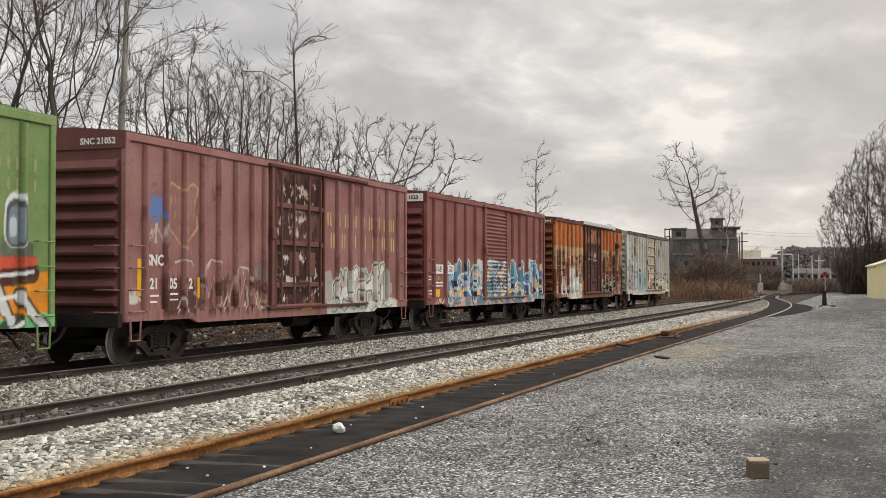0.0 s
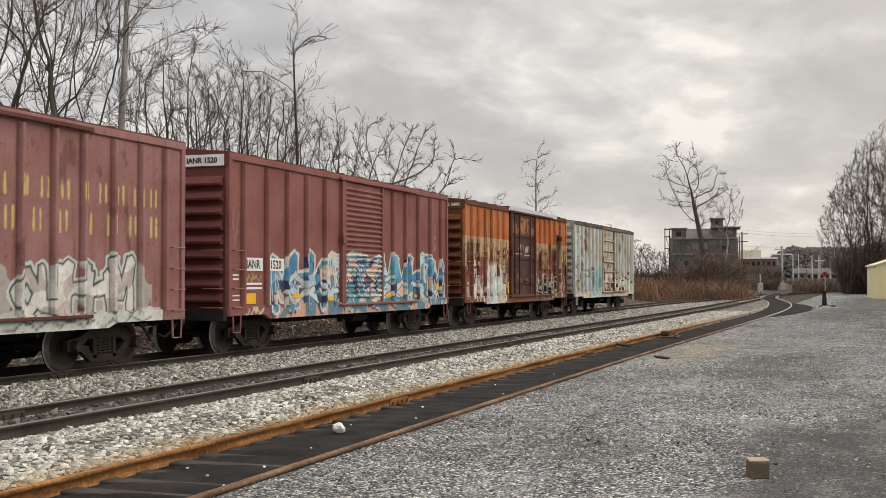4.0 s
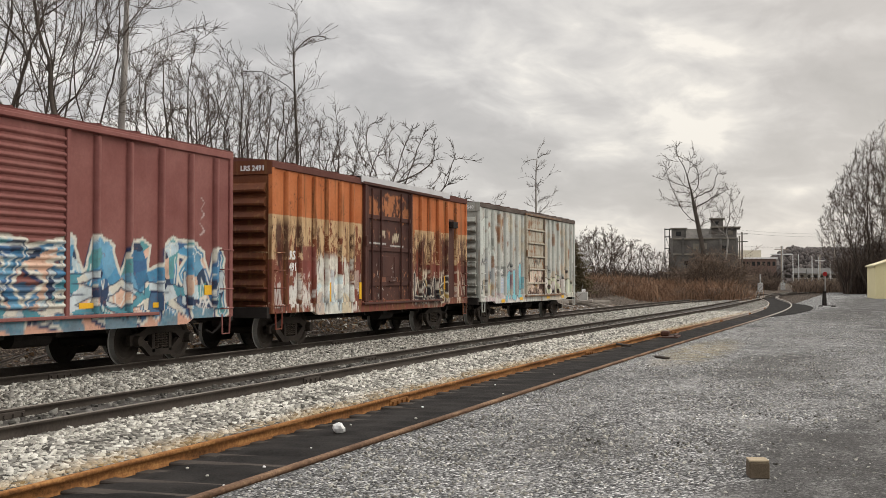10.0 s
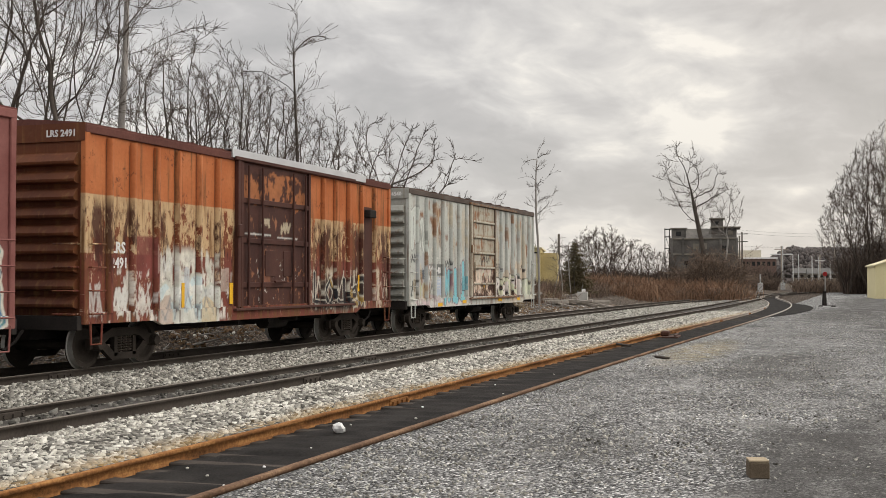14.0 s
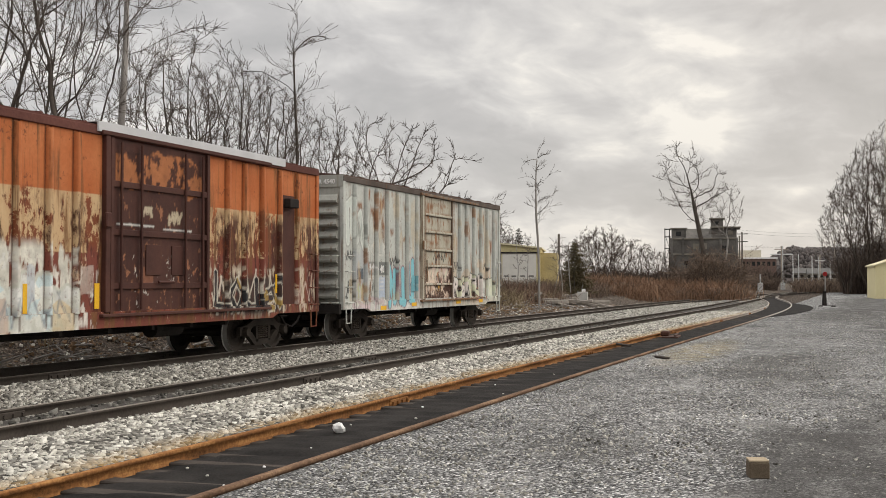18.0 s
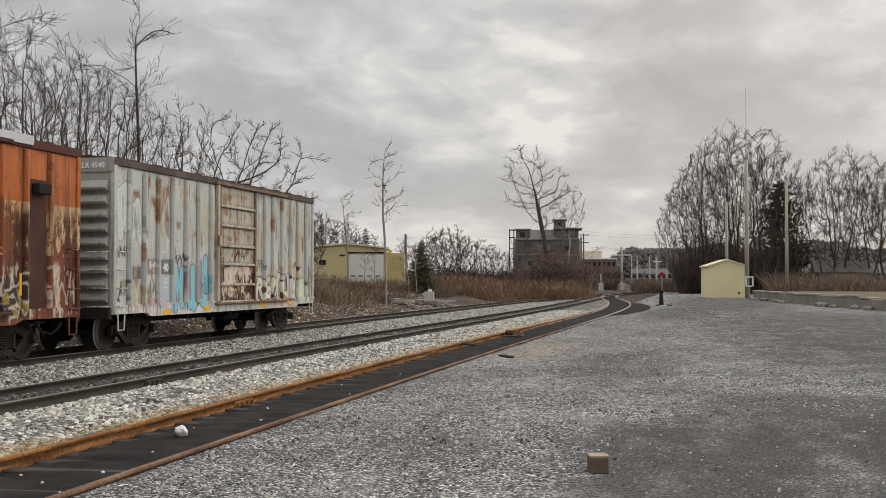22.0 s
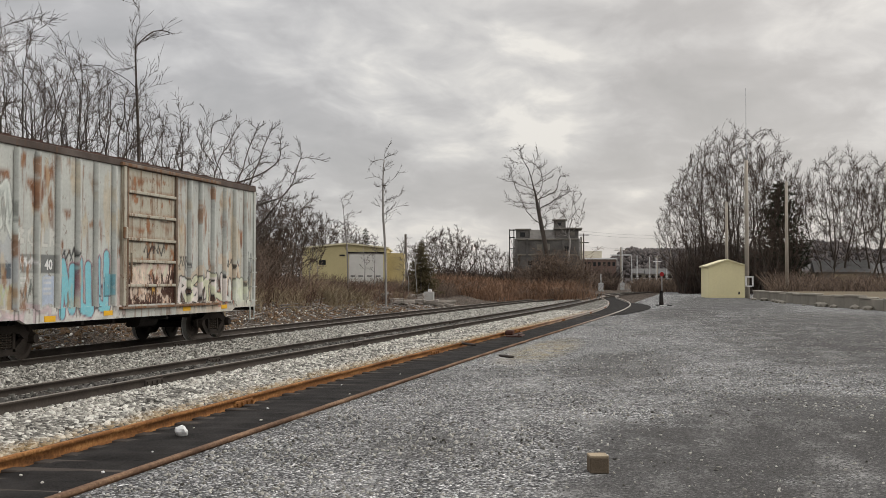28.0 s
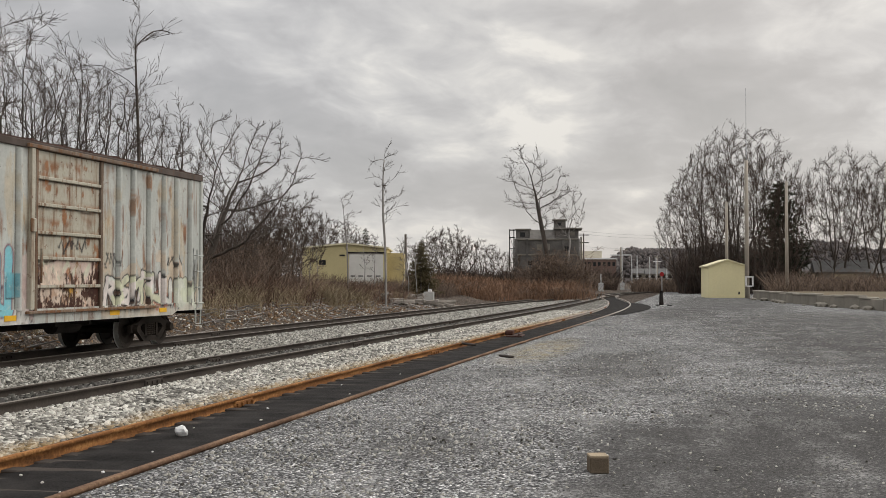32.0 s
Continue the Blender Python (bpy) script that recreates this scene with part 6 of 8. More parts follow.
            *[dict(kind="patch", x0=6.15 + 0.42 * k, x1=6.24 + 0.42 * k, z0=1.1, z1=1.5, colour=(0.05, 0.02, 0.015), ragged=0.3) for k in range(6)],
            dict(kind="flakes", x0=6.0, x1=8.7, z0=1.4, z1=4.2, colour=(0.30, 0.12, 0.045), amount=0.26, sx=2.4, sz=2.4, seed=44, alpha=0.85),
            dict(kind="flakes", x0=5.97, x1=8.7, z0=1.0, z1=1.9, colour=(0.055, 0.022, 0.014), amount=0.6, seed=45),
            dict(kind="flakes", x0=6.2, x1=8.5, z0=1.05, z1=2.0, colour=(0.64, 0.52, 0.42), amount=0.5, sx=5, sz=4, seed=46),
            dict(kind="tag", x0=6.9, x1=8.1, z0=2.2, z1=2.58, n=11, r=0.024, colour=black, seed=63)]),
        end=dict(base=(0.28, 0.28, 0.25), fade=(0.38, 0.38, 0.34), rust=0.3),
        text=[("40", 2.58, 1.88, 0.29, WHITE_PAINT)],
        end_text=[("CLR 4540", -0.60, 4.25, 0.17, False)], reflectors=[(2.5, 0.80, 0.42, 0.12), (4.95, 0.86, 0.4, 0.11), (9.1, 0.86, 0.45, 0.11), (11.6, 0.86, 0.4, 0.11), (0.70, 1.26, 0.10, 0.7)]))


dress_cars()


# ---------------------------------------------------------------- trees
def stem_material(name, lo, hi):
    m, nt, b = material(name, 0.9)
    g = nt.nodes.new("ShaderNodeNewGeometry")
    c = ramp(nt, g.outputs["Random Per Island"], [(0.0, lo), (1.0, hi)])
    link(nt, mix(nt, 0.5, c, ramp(nt, fbm(nt, where(nt), 0.45), [(0.35, 0.35), (0.65, 1.5)]), "MULTIPLY"), b.inputs["Base Color"])
    return m


REED = stem_material("dry_russet_reed", (0.10, 0.06, 0.04), (0.31, 0.185, 0.115))
SCRUB = stem_material("grey_brown_scrub", (0.07, 0.05, 0.04), (0.26, 0.19, 0.14))


def limb(out, rnd, p, d, length, r, n, wander, lift, level, r_end=0.35):
    """One wandering limb; returns its joints."""
    pts = []
    for i in range(n):
        d = (d + Vector((rnd.gauss(0, wander), rnd.gauss(0, wander), rnd.gauss(0, wander) + lift))).normalized()
        q = p + d * (length / n)
        ra, rb = r * (1 - (1 - r_end) * i / n), r * (1 - (1 - r_end) * (i + 1) / n)
        out.append((p, q, ra, rb, level))
        p = q
        pts.append((p.copy(), rb, d.copy()))
    return pts


def away(rnd, d, angle):
    side = d.cross(Vector((rnd.gauss(0, 1), rnd.gauss(0, 1), rnd.gauss(0, 1)))).normalized()
    return (d * math.cos(angle) + side * math.sin(angle)).normalized()


def sprout(out, rnd, pts, length, r, level, levels, counts, angle, lift, wander, up=0.22):
    """Side shoots along a limb, each with finer ones of its own."""
    n = counts[min(level - 1, len(counts) - 1)]
    for j in range(n):
        f = (j + rnd.uniform(0.2, 1.0)) / n
        p, rr, d = pts[min(len(pts) - 1, int((0.25 + 0.75 * f) * len(pts)))]
        ln = length * rnd.uniform(0.35, 0.62) * (1.15 - 0.55 * f)
        sub = limb(out, rnd, p, (away(rnd, d, radians(rnd.uniform(0.6, 1.3) * angle)) + Vector((0, 0, up))).normalized(), ln, min(rr * 0.75, r * 0.55), 4 if level < 3 else 2 if level == 3 else 1, wander, lift, level)
        if level < levels:
            sprout(out, rnd, sub, ln, min(rr * 0.75, r * 0.55), level + 1, levels, counts, angle, lift, wander, up)


def crown_points(rng, height, crown, count, lean, aside):
    """Places that the crown's shoots grow towards: its outline is widest at peak."""
    z0, radius, peak = crown
    f = rng.random(count * 8)
    prof = np.where(f < peak, np.sin(np.clip(f / peak, 0, 1) * math.pi / 2), np.cos(np.clip((f - peak) / (1 - peak), 0, 1) * math.pi / 2)) ** 0.6
    keep = np.nonzero(rng.random(len(f)) < prof**2)[0][:count]
    f, prof = f[keep], prof[keep]
    a = rng.uniform(0, 2 * math.pi, len(f))
    rad = radius * prof * rng.random(len(f)) ** 0.42 * (1 + 0.16 * np.sin(3 * a + rng.uniform(0, 6)))
    return np.stack([rad * np.cos(a) + lean[0] * f + aside[0], rad * np.sin(a) + lean[1] * f + aside[1], z0 + (height - z0) * f], -1)


def grown_rows(seed, height, r, crown, points, stems=1, trunk=0.35, spread=0.0, lean=(0, 0), aside=(0, 0), lift=0.10, wander=0.16, bend=0.05, twigs=3, twig=1.25, grain=32, droop=0.12, close=1.9, taper=0.70):
    """A bare tree whose shoots grow towards the open places of its crown; limbs thicken with what they carry."""
    rng = np.random.default_rng(seed)
    size = height / grain
    goal = crown_points(rng, height, crown, points, lean, aside)
    pos, up = [np.array([0, 0, -0.3])], [-1]
    for k in range(stems):
        a = 2 * math.pi * k / stems + rng.uniform(-0.5, 0.5)
        p = np.array([math.cos(a), math.sin(a), 0]) * (0.0 if stems == 1 else 0.015 * height) + np.array([0, 0, size - 0.3])
        d = np.array([math.cos(a) * spread + lean[0] / height, math.sin(a) * spread + lean[1] / height, 1.0])
        last = 0
        top = height * trunk * (1.0 if stems == 1 else rng.uniform(0.75, 1.15))
        while p[2] < top:
            pos.append(p.copy())
            up.append(last)
            last = len(pos) - 1
            d = d / np.linalg.norm(d) + np.append(rng.normal(0, bend, 2), 0)
            p = p + d / np.linalg.norm(d) * size
    near = np.full(len(goal), 1e9)
    who = np.zeros(len(goal), int)

    def update(first):
        for q in range(first, len(pos)):
            dd = np.linalg.norm(goal - pos[q], axis=1)
            b = dd < near
            near[b], who[b] = dd[b], q

    update(0)
    kids = {}
    for q in up:
        kids[q] = kids.get(q, 0) + 1
    for _ in range(90):
        alive = near > size * close
        goal, near, who = goal[alive], near[alive], who[alive]
        if not len(goal):
            break
        first = len(pos)
        way = goal - np.array(pos)[who]
        way /= np.linalg.norm(way, axis=1)[:, None]
        for q in np.unique(who):
            if kids.get(q, 0) > 3:
                continue
            d = way[who == q].sum(0)
            n = np.linalg.norm(d)
            d = d / max(n, 1e-6) + rng.normal(0, wander, 3) + np.array([0, 0, lift])
            if up[q] >= 0:
                along = pos[q] - pos[up[q]]
                d = d + 0.55 * along / np.linalg.norm(along)
            d /= np.linalg.norm(d)
            if d[2] < droop:
                d[2] = droop + 0.25 * (d[2] - droop)
            pos.append(pos[q] + d / np.linalg.norm(d) * size)
            up.append(int(q))
            kids[q] = kids.get(q, 0) + 1
        if len(pos) == first:
            break
        update(first)
    load = np.zeros(len(pos))
    tip = np.ones(len(pos), bool)
    for q in up:
        if q >= 0:
            tip[q] = False
    load[tip] = 1
    for q in range(len(pos) - 1, -1, -1):
        if up[q] >= 0:
            load[up[q]] += load[q]
    total = max(load)
    rad = r * (load / total) ** taper
    out = []
    for q, b in enumerate(up):
        if b < 0:
            continue
        out.append((tuple(pos[b]), tuple(pos[q]), min(rad[b], rad[q] * 1.3), rad[q], 0 if load[q] > total * 0.05 else 2))
        if load[q] <= 2:
            along = (pos[q] - pos[b]) / size
            for _ in range(twigs):
                d = along + rng.normal(0, 0.36, 3) + np.array([0, 0, 0.22])
                d /= np.linalg.norm(d)
                a = pos[q] + (pos[b] - pos[q]) * rng.random()
                ln = size * twig * rng.uniform(0.6, 1.5)
                m = a + d * ln * 0.5
                e = m + (d + rng.normal(0, 0.3, 3) + np.array([0, 0, 0.15])) * ln * 0.5
                g = m + (d + rng.normal(0, 0.4, 3)) * ln * 0.4
                out += [(tuple(a), tuple(m), 0.0, 0.0, 3), (tuple(m), tuple(e), 0.0, 0.0, 3), (tuple(m), tuple(g), 0.0, 0.0, 3)]
    return out


def wide_rows(seed, height, r, levels=5, spread=48, stems=1, trunk=0.28, counts=(5, 4, 4, 2), lift=0.03, wander=0.16):
    """An open-grown tree or shrub: stems that part into a broad crown."""
    rnd = random.Random(seed)
    out = []
    for s in range(stems):
        lean = Vector((0, 0, 1)) if stems == 1 else Vector((rnd.gauss(0, 0.4), rnd.gauss(0, 0.4), 1)).normalized()
        pts = limb(out, rnd, Vector((0, 0, -0.3)), lean, height * trunk, r, 3, 0.06, 0.0, 0, 0.8)
        k = 6 if stems == 1 else 2
        for j in range(k):
            p, rr, d = pts[-1] if j < k * 0.7 else pts[-2]
            a = 2.4 * j + rnd.uniform(-0.6, 0.6)
            e = radians(rnd.uniform(90 - spread - 18, 88))
            ln = height * rnd.uniform(0.5, 0.78)
            sub = limb(out, rnd, p, Vector((math.cos(a) * math.cos(e), math.sin(a) * math.cos(e), math.sin(e))), ln, rr * 0.62, 7, wander * 0.8, lift, 1, 0.2)
            sprout(out, rnd, sub, ln, rr * 0.6, 2, levels, counts, 44, lift, wander)
    top = max(q.z for _, q, *_ in out)
    return [(p * (height / top), q * (height / top), a, b, l) for p, q, a, b, l in out]


def bare_tree(label, rows, bark=None, twig=None, group="", name="tree", least=0.006):
    rows = [(p, q, max(a, least), max(b, least * 0.8), l) for p, q, a, b, l in rows]
    root = thing(name, label, "tree" if name == "tree" else "shrub", group)
    me = pieces_mesh("trunk", [r for r in rows if r[4] <= 1], 7)
    me.materials.append(bark or BARK)
    me.shade_smooth()
    part("trunk" if name == "tree" else "stem", me, None, root)
    me = pieces_mesh("crown", [r for r in rows if r[4] > 1], 3)
    me.materials.append(twig or TWIG)
    part("crown", me, None, root)
    return root


def pieces_mesh(name, rows, sides):
    """Tapered sticks as one mesh."""
    p = np.array([tuple(r[0]) for r in rows])
    q = np.array([tuple(r[1]) for r in rows])
    r1, r2 = np.array([r[2] for r in rows]), np.array([r[3] for r in rows])
    d = (q - p) / np.maximum(np.linalg.norm(q - p, axis=1), 1e-6)[:, None]
    ref = np.where(np.abs(d[:, 2:3]) > 0.9, np.array([[1.0, 0, 0]]), np.array([[0, 0, 1.0]]))
    a = np.cross(d, ref)
    a /= np.linalg.norm(a, axis=1)[:, None]
    b = np.cross(d, a)
    t = 2 * math.pi * np.arange(sides) / sides
    ring = a[:, None] * np.cos(t)[None, :, None] + b[:, None] * np.sin(t)[None, :, None]
    v = np.concatenate([p[:, None] + ring * r1[:, None, None], q[:, None] + ring * r2[:, None, None]], 1)
    j = np.arange(sides)
    f = np.stack([j, (j + 1) % sides, sides + (j + 1) % sides, sides + j], -1)
    f = (np.arange(len(p))[:, None, None] * 2 * sides + f[None]).reshape(-1, 4)
    return from_arrays(name, v.reshape(-1, 3), f)


def put(az, dist, z=None):
    """The place at that bearing from the way's direction and distance from the origin."""
    x, y = dist * math.cos(radians(az)), dist * math.sin(radians(az))
    if z is None:
        u = y - float(line_y("main", min(x, 280)))
        z = bank_z(x, u) if u > 1.6 else -0.06
    return x, y, z


NEEDLES = plain("dark_evergreen_needles", (0.034, 0.04, 0.022), 0.85, spread=0.6)
OLIVE = plain("dull_olive_foliage", (0.10, 0.082, 0.045), 0.85, spread=0.5)


def conifer(label, seed, height, width, foliage, m, dense=16, thick=1.0, blunt=0.8):
    rnd = random.Random(seed)
    root = thing("conifer", label, "tree", m=m)
    rows, twigs = [], []
    limb(rows, rnd, Vector((0, 0, -0.2)), Vector((0, 0, 1)), height, height * 0.018, 8, 0.01, 0, 0, 0.15)
    me = pieces_mesh("trunk", rows, 6)
    me.materials.append(BARK)
    part("trunk", me, None, root)
    n = int(height * dense)
    for j in range(n):
        f = (j + rnd.random()) / n
        a = 2.4 * j + rnd.uniform(-0.4, 0.4)
        ln = width * (1 - f) ** blunt * rnd.uniform(0.3, 1.2) + 0.15
        d = Vector((math.cos(a), math.sin(a), rnd.uniform(-0.25, 0.35)))
        pts = limb(twigs, rnd, Vector((0, 0, height * (0.04 + 0.94 * f))), d, ln, 0.02 + 0.01 * height / 8, 4, 0.08, -0.03, 1)
        for p, rr, dd in pts:
            for _ in range(5):
                limb(twigs, rnd, p, away(rnd, dd, rnd.uniform(0.4, 1.3)), ln * rnd.uniform(0.15, 0.35), (0.028 * height / 8 + 0.012) * thick, 1, 0, 0, 2, 0.3)
    me = pieces_mesh("foliage", twigs, 3)
    me.materials.append(foliage)
    part("foliage", me, None, root)
    return root


DARK_BARK = plain("dark_bark", (0.075, 0.062, 0.052), 0.95, spread=0.45, scale=4.0, relief=0.6)


def woods():
    rnd = random.Random(11)
    G = "bare trees on the bank"
    gnarl = [bare_tree("tall bare tree on the bank with several winding dark stems", grown_rows(21 + i, 15.0, 0.085, (4.5, 2.9, 0.55), 300, stems=1 + i % 2, trunk=0.34, spread=0.14, bend=0.09), DARK_BARK, TWIG, group=G, least=0.0075) for i in range(4)]
    dome = [bare_tree("bare tree with rising stems and a rounded twiggy top", grown_rows(61 + i, 11.0, 0.13, (2.4, 2.5, 0.62), 300, stems=2 + i % 2, trunk=0.22, spread=0.16, bend=0.06), DARK_BARK, TWIG, group=G, least=0.0075) for i in range(4)]
    low = [bare_tree("low rounded bare tree with a dense dark crown", grown_rows(171 + i, 8.0, 0.17, (1.0, 3.6, 0.5), 560, stems=2, trunk=0.2, spread=0.25, grain=26), DARK_BARK, FAR_TWIG, group="bare trees behind the brush", least=0.012) for i in range(3)]
    bush = [bare_tree("dense leafless shrub on the bank", wide_rows(71 + i, 3.4, 0.03, levels=4, stems=7, trunk=0.2, spread=40), SCRUB, SCRUB, "leafless shrubs", "shrub", 0.008) for i in range(3)]
    far = [bare_tree("broad bare tree with a dense brown crown", grown_rows(151 + i, 20.0, 0.30, (2.6, 5.6, 0.5), 900, stems=3, trunk=0.18, spread=0.26, grain=34, twigs=4, close=1.6, lift=0.08), DARK_BARK, FAR_TWIG, group="bare trees beyond the yard", least=0.014) for i in range(3)]
    base = {**{o: 8.0 for o in low}, **{o: 20.0 for o in far}, **{o: 15.0 for o in gnarl}, **{o: 11.0 for o in dome}, **{o: 3.4 for o in bush}}
    used = set()

    def place(src, az, dist, h, spin, z=None, fat=1.0):
        x, y, zz = put(az, dist, z)
        m = pose(x, y, zz - 0.1, 0, 0, spin)
        ob = src if src not in used else copy_thing(src, m)
        used.add(src)
        k = h / base[src]
        ob.matrix_basis = m @ Matrix.Diagonal((k * fat, k * fat, k, 1))
        return ob

    # the wood behind the train: tall winding trees at the near end, rounded ones after
    for i, (az, d, h) in enumerate(((43.2, 38, 15.5), (41.6, 41, 16.0), (40.2, 40, 16.5), (39.0, 44, 15.8), (37.9, 41, 16.2), (36.7, 44, 15.0), (38.4, 52, 17.5))):
        place(gnarl[i % 4], az, d, h, rnd.uniform(0, 360))
    for i, (az, d, h) in enumerate(((34.3, 49, 10.2), (33.1, 48, 11.2), (32.0, 50, 11.6), (30.7, 51, 10.7), (29.6, 49, 10.6), (28.3, 50, 10.0), (27.3, 54, 9.6), (26.0, 51, 8.4), (25.0, 55, 9.6), (31.3, 60, 11.8), (28.9, 60, 11.4))):
        place(dome[i % 4], az, d, h, rnd.uniform(0, 360))
    for az, d, h in ((22.2, 64, 6.6), (21.3, 72, 6.9), (20.5, 74, 5.4), (19.6, 80, 7.2), (18.8, 132, 8.2), (18.1, 136, 8.8), (17.3, 140, 8.4), (16.4, 144, 7.4), (20.1, 96, 7.4), (19.3, 128, 8.4)):
        place(low[rnd.randrange(3)], az, d, h, rnd.uniform(0, 360), fat=0.9)
    for az, d, h in ((12.75, 140, 7.0), (12.1, 138, 8.0), (11.5, 143, 7.2), (10.6, 140, 6.4), (9.9, 146, 5.6), (9.2, 152, 5.4), (14.0, 134, 5.4), (12.3, 160, 8.4)):
        place(low[rnd.randrange(3)], az, d, h, rnd.uniform(0, 360), fat=0.95)
    for i in range(34):
        az = 19.6 + 19.5 * (i / 34) + rnd.uniform(-0.4, 0.4)
        d = 22.0 / math.sin(radians(az)) * rnd.uniform(0.98, 1.35)
        place(rnd.choice(bush), az, d, rnd.uniform(2.2, 4.2), rnd.uniform(0, 360))
    # beyond the shed and the platform
    for az, d, h in ((0.75, 152, 14.5), (0.0, 156, 17.6), (-0.7, 150, 20.4), (-1.6, 154, 21.8), (-2.5, 152, 22.0), (-3.4, 156, 19.4)):
        place(far[rnd.randrange(3)], az, d, h, rnd.uniform(0, 360), -0.1)
    for az, d, h in ((-5.8, 150, 16.2), (-6.4, 152, 18.6), (-7.5, 152, 17.4), (-8.3, 154, 16.4), (-9.2, 152, 17.4)):
        place(far[rnd.randrange(3)], az, d, h, rnd.uniform(0, 360), 0.0)
    for i in range(12):
        place(low[i % 3], -4.0 + 4.2 * i / 11, rnd.uniform(142, 170), rnd.uniform(5.5, 10.0), rnd.uniform(0, 360), -0.1, 0.8)
    for i in range(8):
        place(rnd.choice(bush), -10.5 + 0.7 * i, rnd.uniform(140, 172), rnd.uniform(1.5, 3.0), rnd.uniform(0, 360), -0.1, 1.2)
    for i in range(30):
        az = 4.1 + 5.4 * i / 30
        place(bush[i % 3], az, rnd.uniform(168, 205), rnd.uniform(1.6, 3.2), rnd.uniform(0, 360), -0.1, 1.5)
    # single trees
    o = bare_tree("tall bare tree with a straight pale grey trunk", grown_rows(31, 17.5, 0.13, (6.5, 4.2, 0.45), 200, trunk=0.8, bend=0.02, lift=0.2), PALE_BARK, TWIG, least=0.0075)
    o.matrix_basis = pose(*put(35.3, 44))
    o = bare_tree("slender bare tree that parts high into a few rising limbs", grown_rows(36, 13.2, 0.06, (6.4, 1.9, 0.6), 70, trunk=0.82, bend=0.012, lift=0.55, twigs=2), DARK_BARK, TWIG, least=0.0075)
    o.matrix_basis = pose(*put(26.95, 50))
    o = bare_tree("spreading bare tree with a long low limb reaching out", grown_rows(38, 9.2, 0.22, (1.6, 4.1, 0.5), 460, stems=2, trunk=0.2, spread=0.2, aside=(0.5, -1.0), lean=(0.6, -0.6), lift=0.06, droop=0.02, taper=0.58), DARK_BARK, TWIG, least=0.0085)
    o.matrix_basis = pose(*put(24.0, 56))
    o = bare_tree("slender pale birch with sparse short side branches", grown_rows(77, 10.0, 0.07, (3.6, 1.45, 0.5), 80, trunk=0.93, bend=0.02, lift=0.22, twigs=2, grain=30), PALE_BARK, TWIG, least=0.009)
    o.matrix_basis = pose(*put(15.1, 70, 0.2))
    o = bare_tree("thin leaning young birch", grown_rows(79, 7.2, 0.05, (2.2, 0.8, 0.5), 40, trunk=0.9, bend=0.03, twigs=2), PALE_BARK, TWIG, least=0.008)
    o.matrix_basis = pose(*put(16.9, 72, 0.2), 0, 3, 20)
    o = bare_tree("tall leaning bare tree before the concrete tower", grown_rows(92, 18.8, 0.27, (7.0, 4.1, 0.42), 320, trunk=0.66, lean=(0, 3.4), aside=(0, 0.6), bend=0.02, lift=0.10), DARK_BARK, FAR_TWIG, least=0.014)
    o.matrix_basis = pose(*put(6.95, 140, -0.1))
    o = bare_tree("smaller pale-barked bare tree before the concrete tower", grown_rows(94, 13.2, 0.10, (5.5, 2.5, 0.6), 200, trunk=0.5, lean=(0, -1.2), lift=0.25), PALE_BARK, TWIG, least=0.011)
    o.matrix_basis = pose(*put(6.45, 142, -0.1))
    for i in range(9):
        o = bare_tree("thin young birch stem with fine twigs", grown_rows(200 + i, 4.6, 0.03, (1.2, 0.7, 0.6), 40, trunk=0.8, bend=0.04, lift=0.2, twigs=2, grain=22), PALE_BARK, TWIG, least=0.008, group="young birches by the heap")
        o.matrix_basis = pose(*put((13.1, 13.6, 14.0, 14.4, 15.7, 16.2, 18.4, 18.9, 19.5)[i], rnd.uniform(78, 88), 0.4), 0, rnd.uniform(-5, 5), rnd.uniform(0, 360))
    for i, (az, d, h) in enumerate(((7.9, 132, 3.6), (7.4, 130, 4.8), (7.1, 131, 5.6), (6.8, 129, 5.8), (6.5, 130, 5.4), (6.2, 131, 5.0), (5.9, 132, 4.0), (5.6, 134, 3.0), (5.3, 140, 2.2))):
        place(bush[i % 3], az, d, h, rnd.uniform(0, 360), -0.1, 1.5)
    for i in range(30):
        place(bush[i % 3], 5.4 + 7.8 * i / 30 + rnd.uniform(-0.15, 0.15), rnd.uniform(104, 128), rnd.uniform(0.9, 1.7), rnd.uniform(0, 360), None, 1.5)
    for src in base:
        if src not in used:
            for o in (*src.children, src):
                bpy.data.objects.remove(o)
    conifer("dark olive evergreen bush by the reeds", 3, 3.9, 1.35, OLIVE, pose(*put(13.4, 86, 0.5)), 42, 1.4)
    conifer("dark pine behind the shed", 4, 14.8, 3.9, NEEDLES, pose(*put(-3.7, 158, -0.1)), 15, 1.6, 0.42)
    conifer("small dark spruce behind the yellow building", 5, 7.6, 1.9, NEEDLES, pose(*put(16.1, 150, 0.8)))


woods()


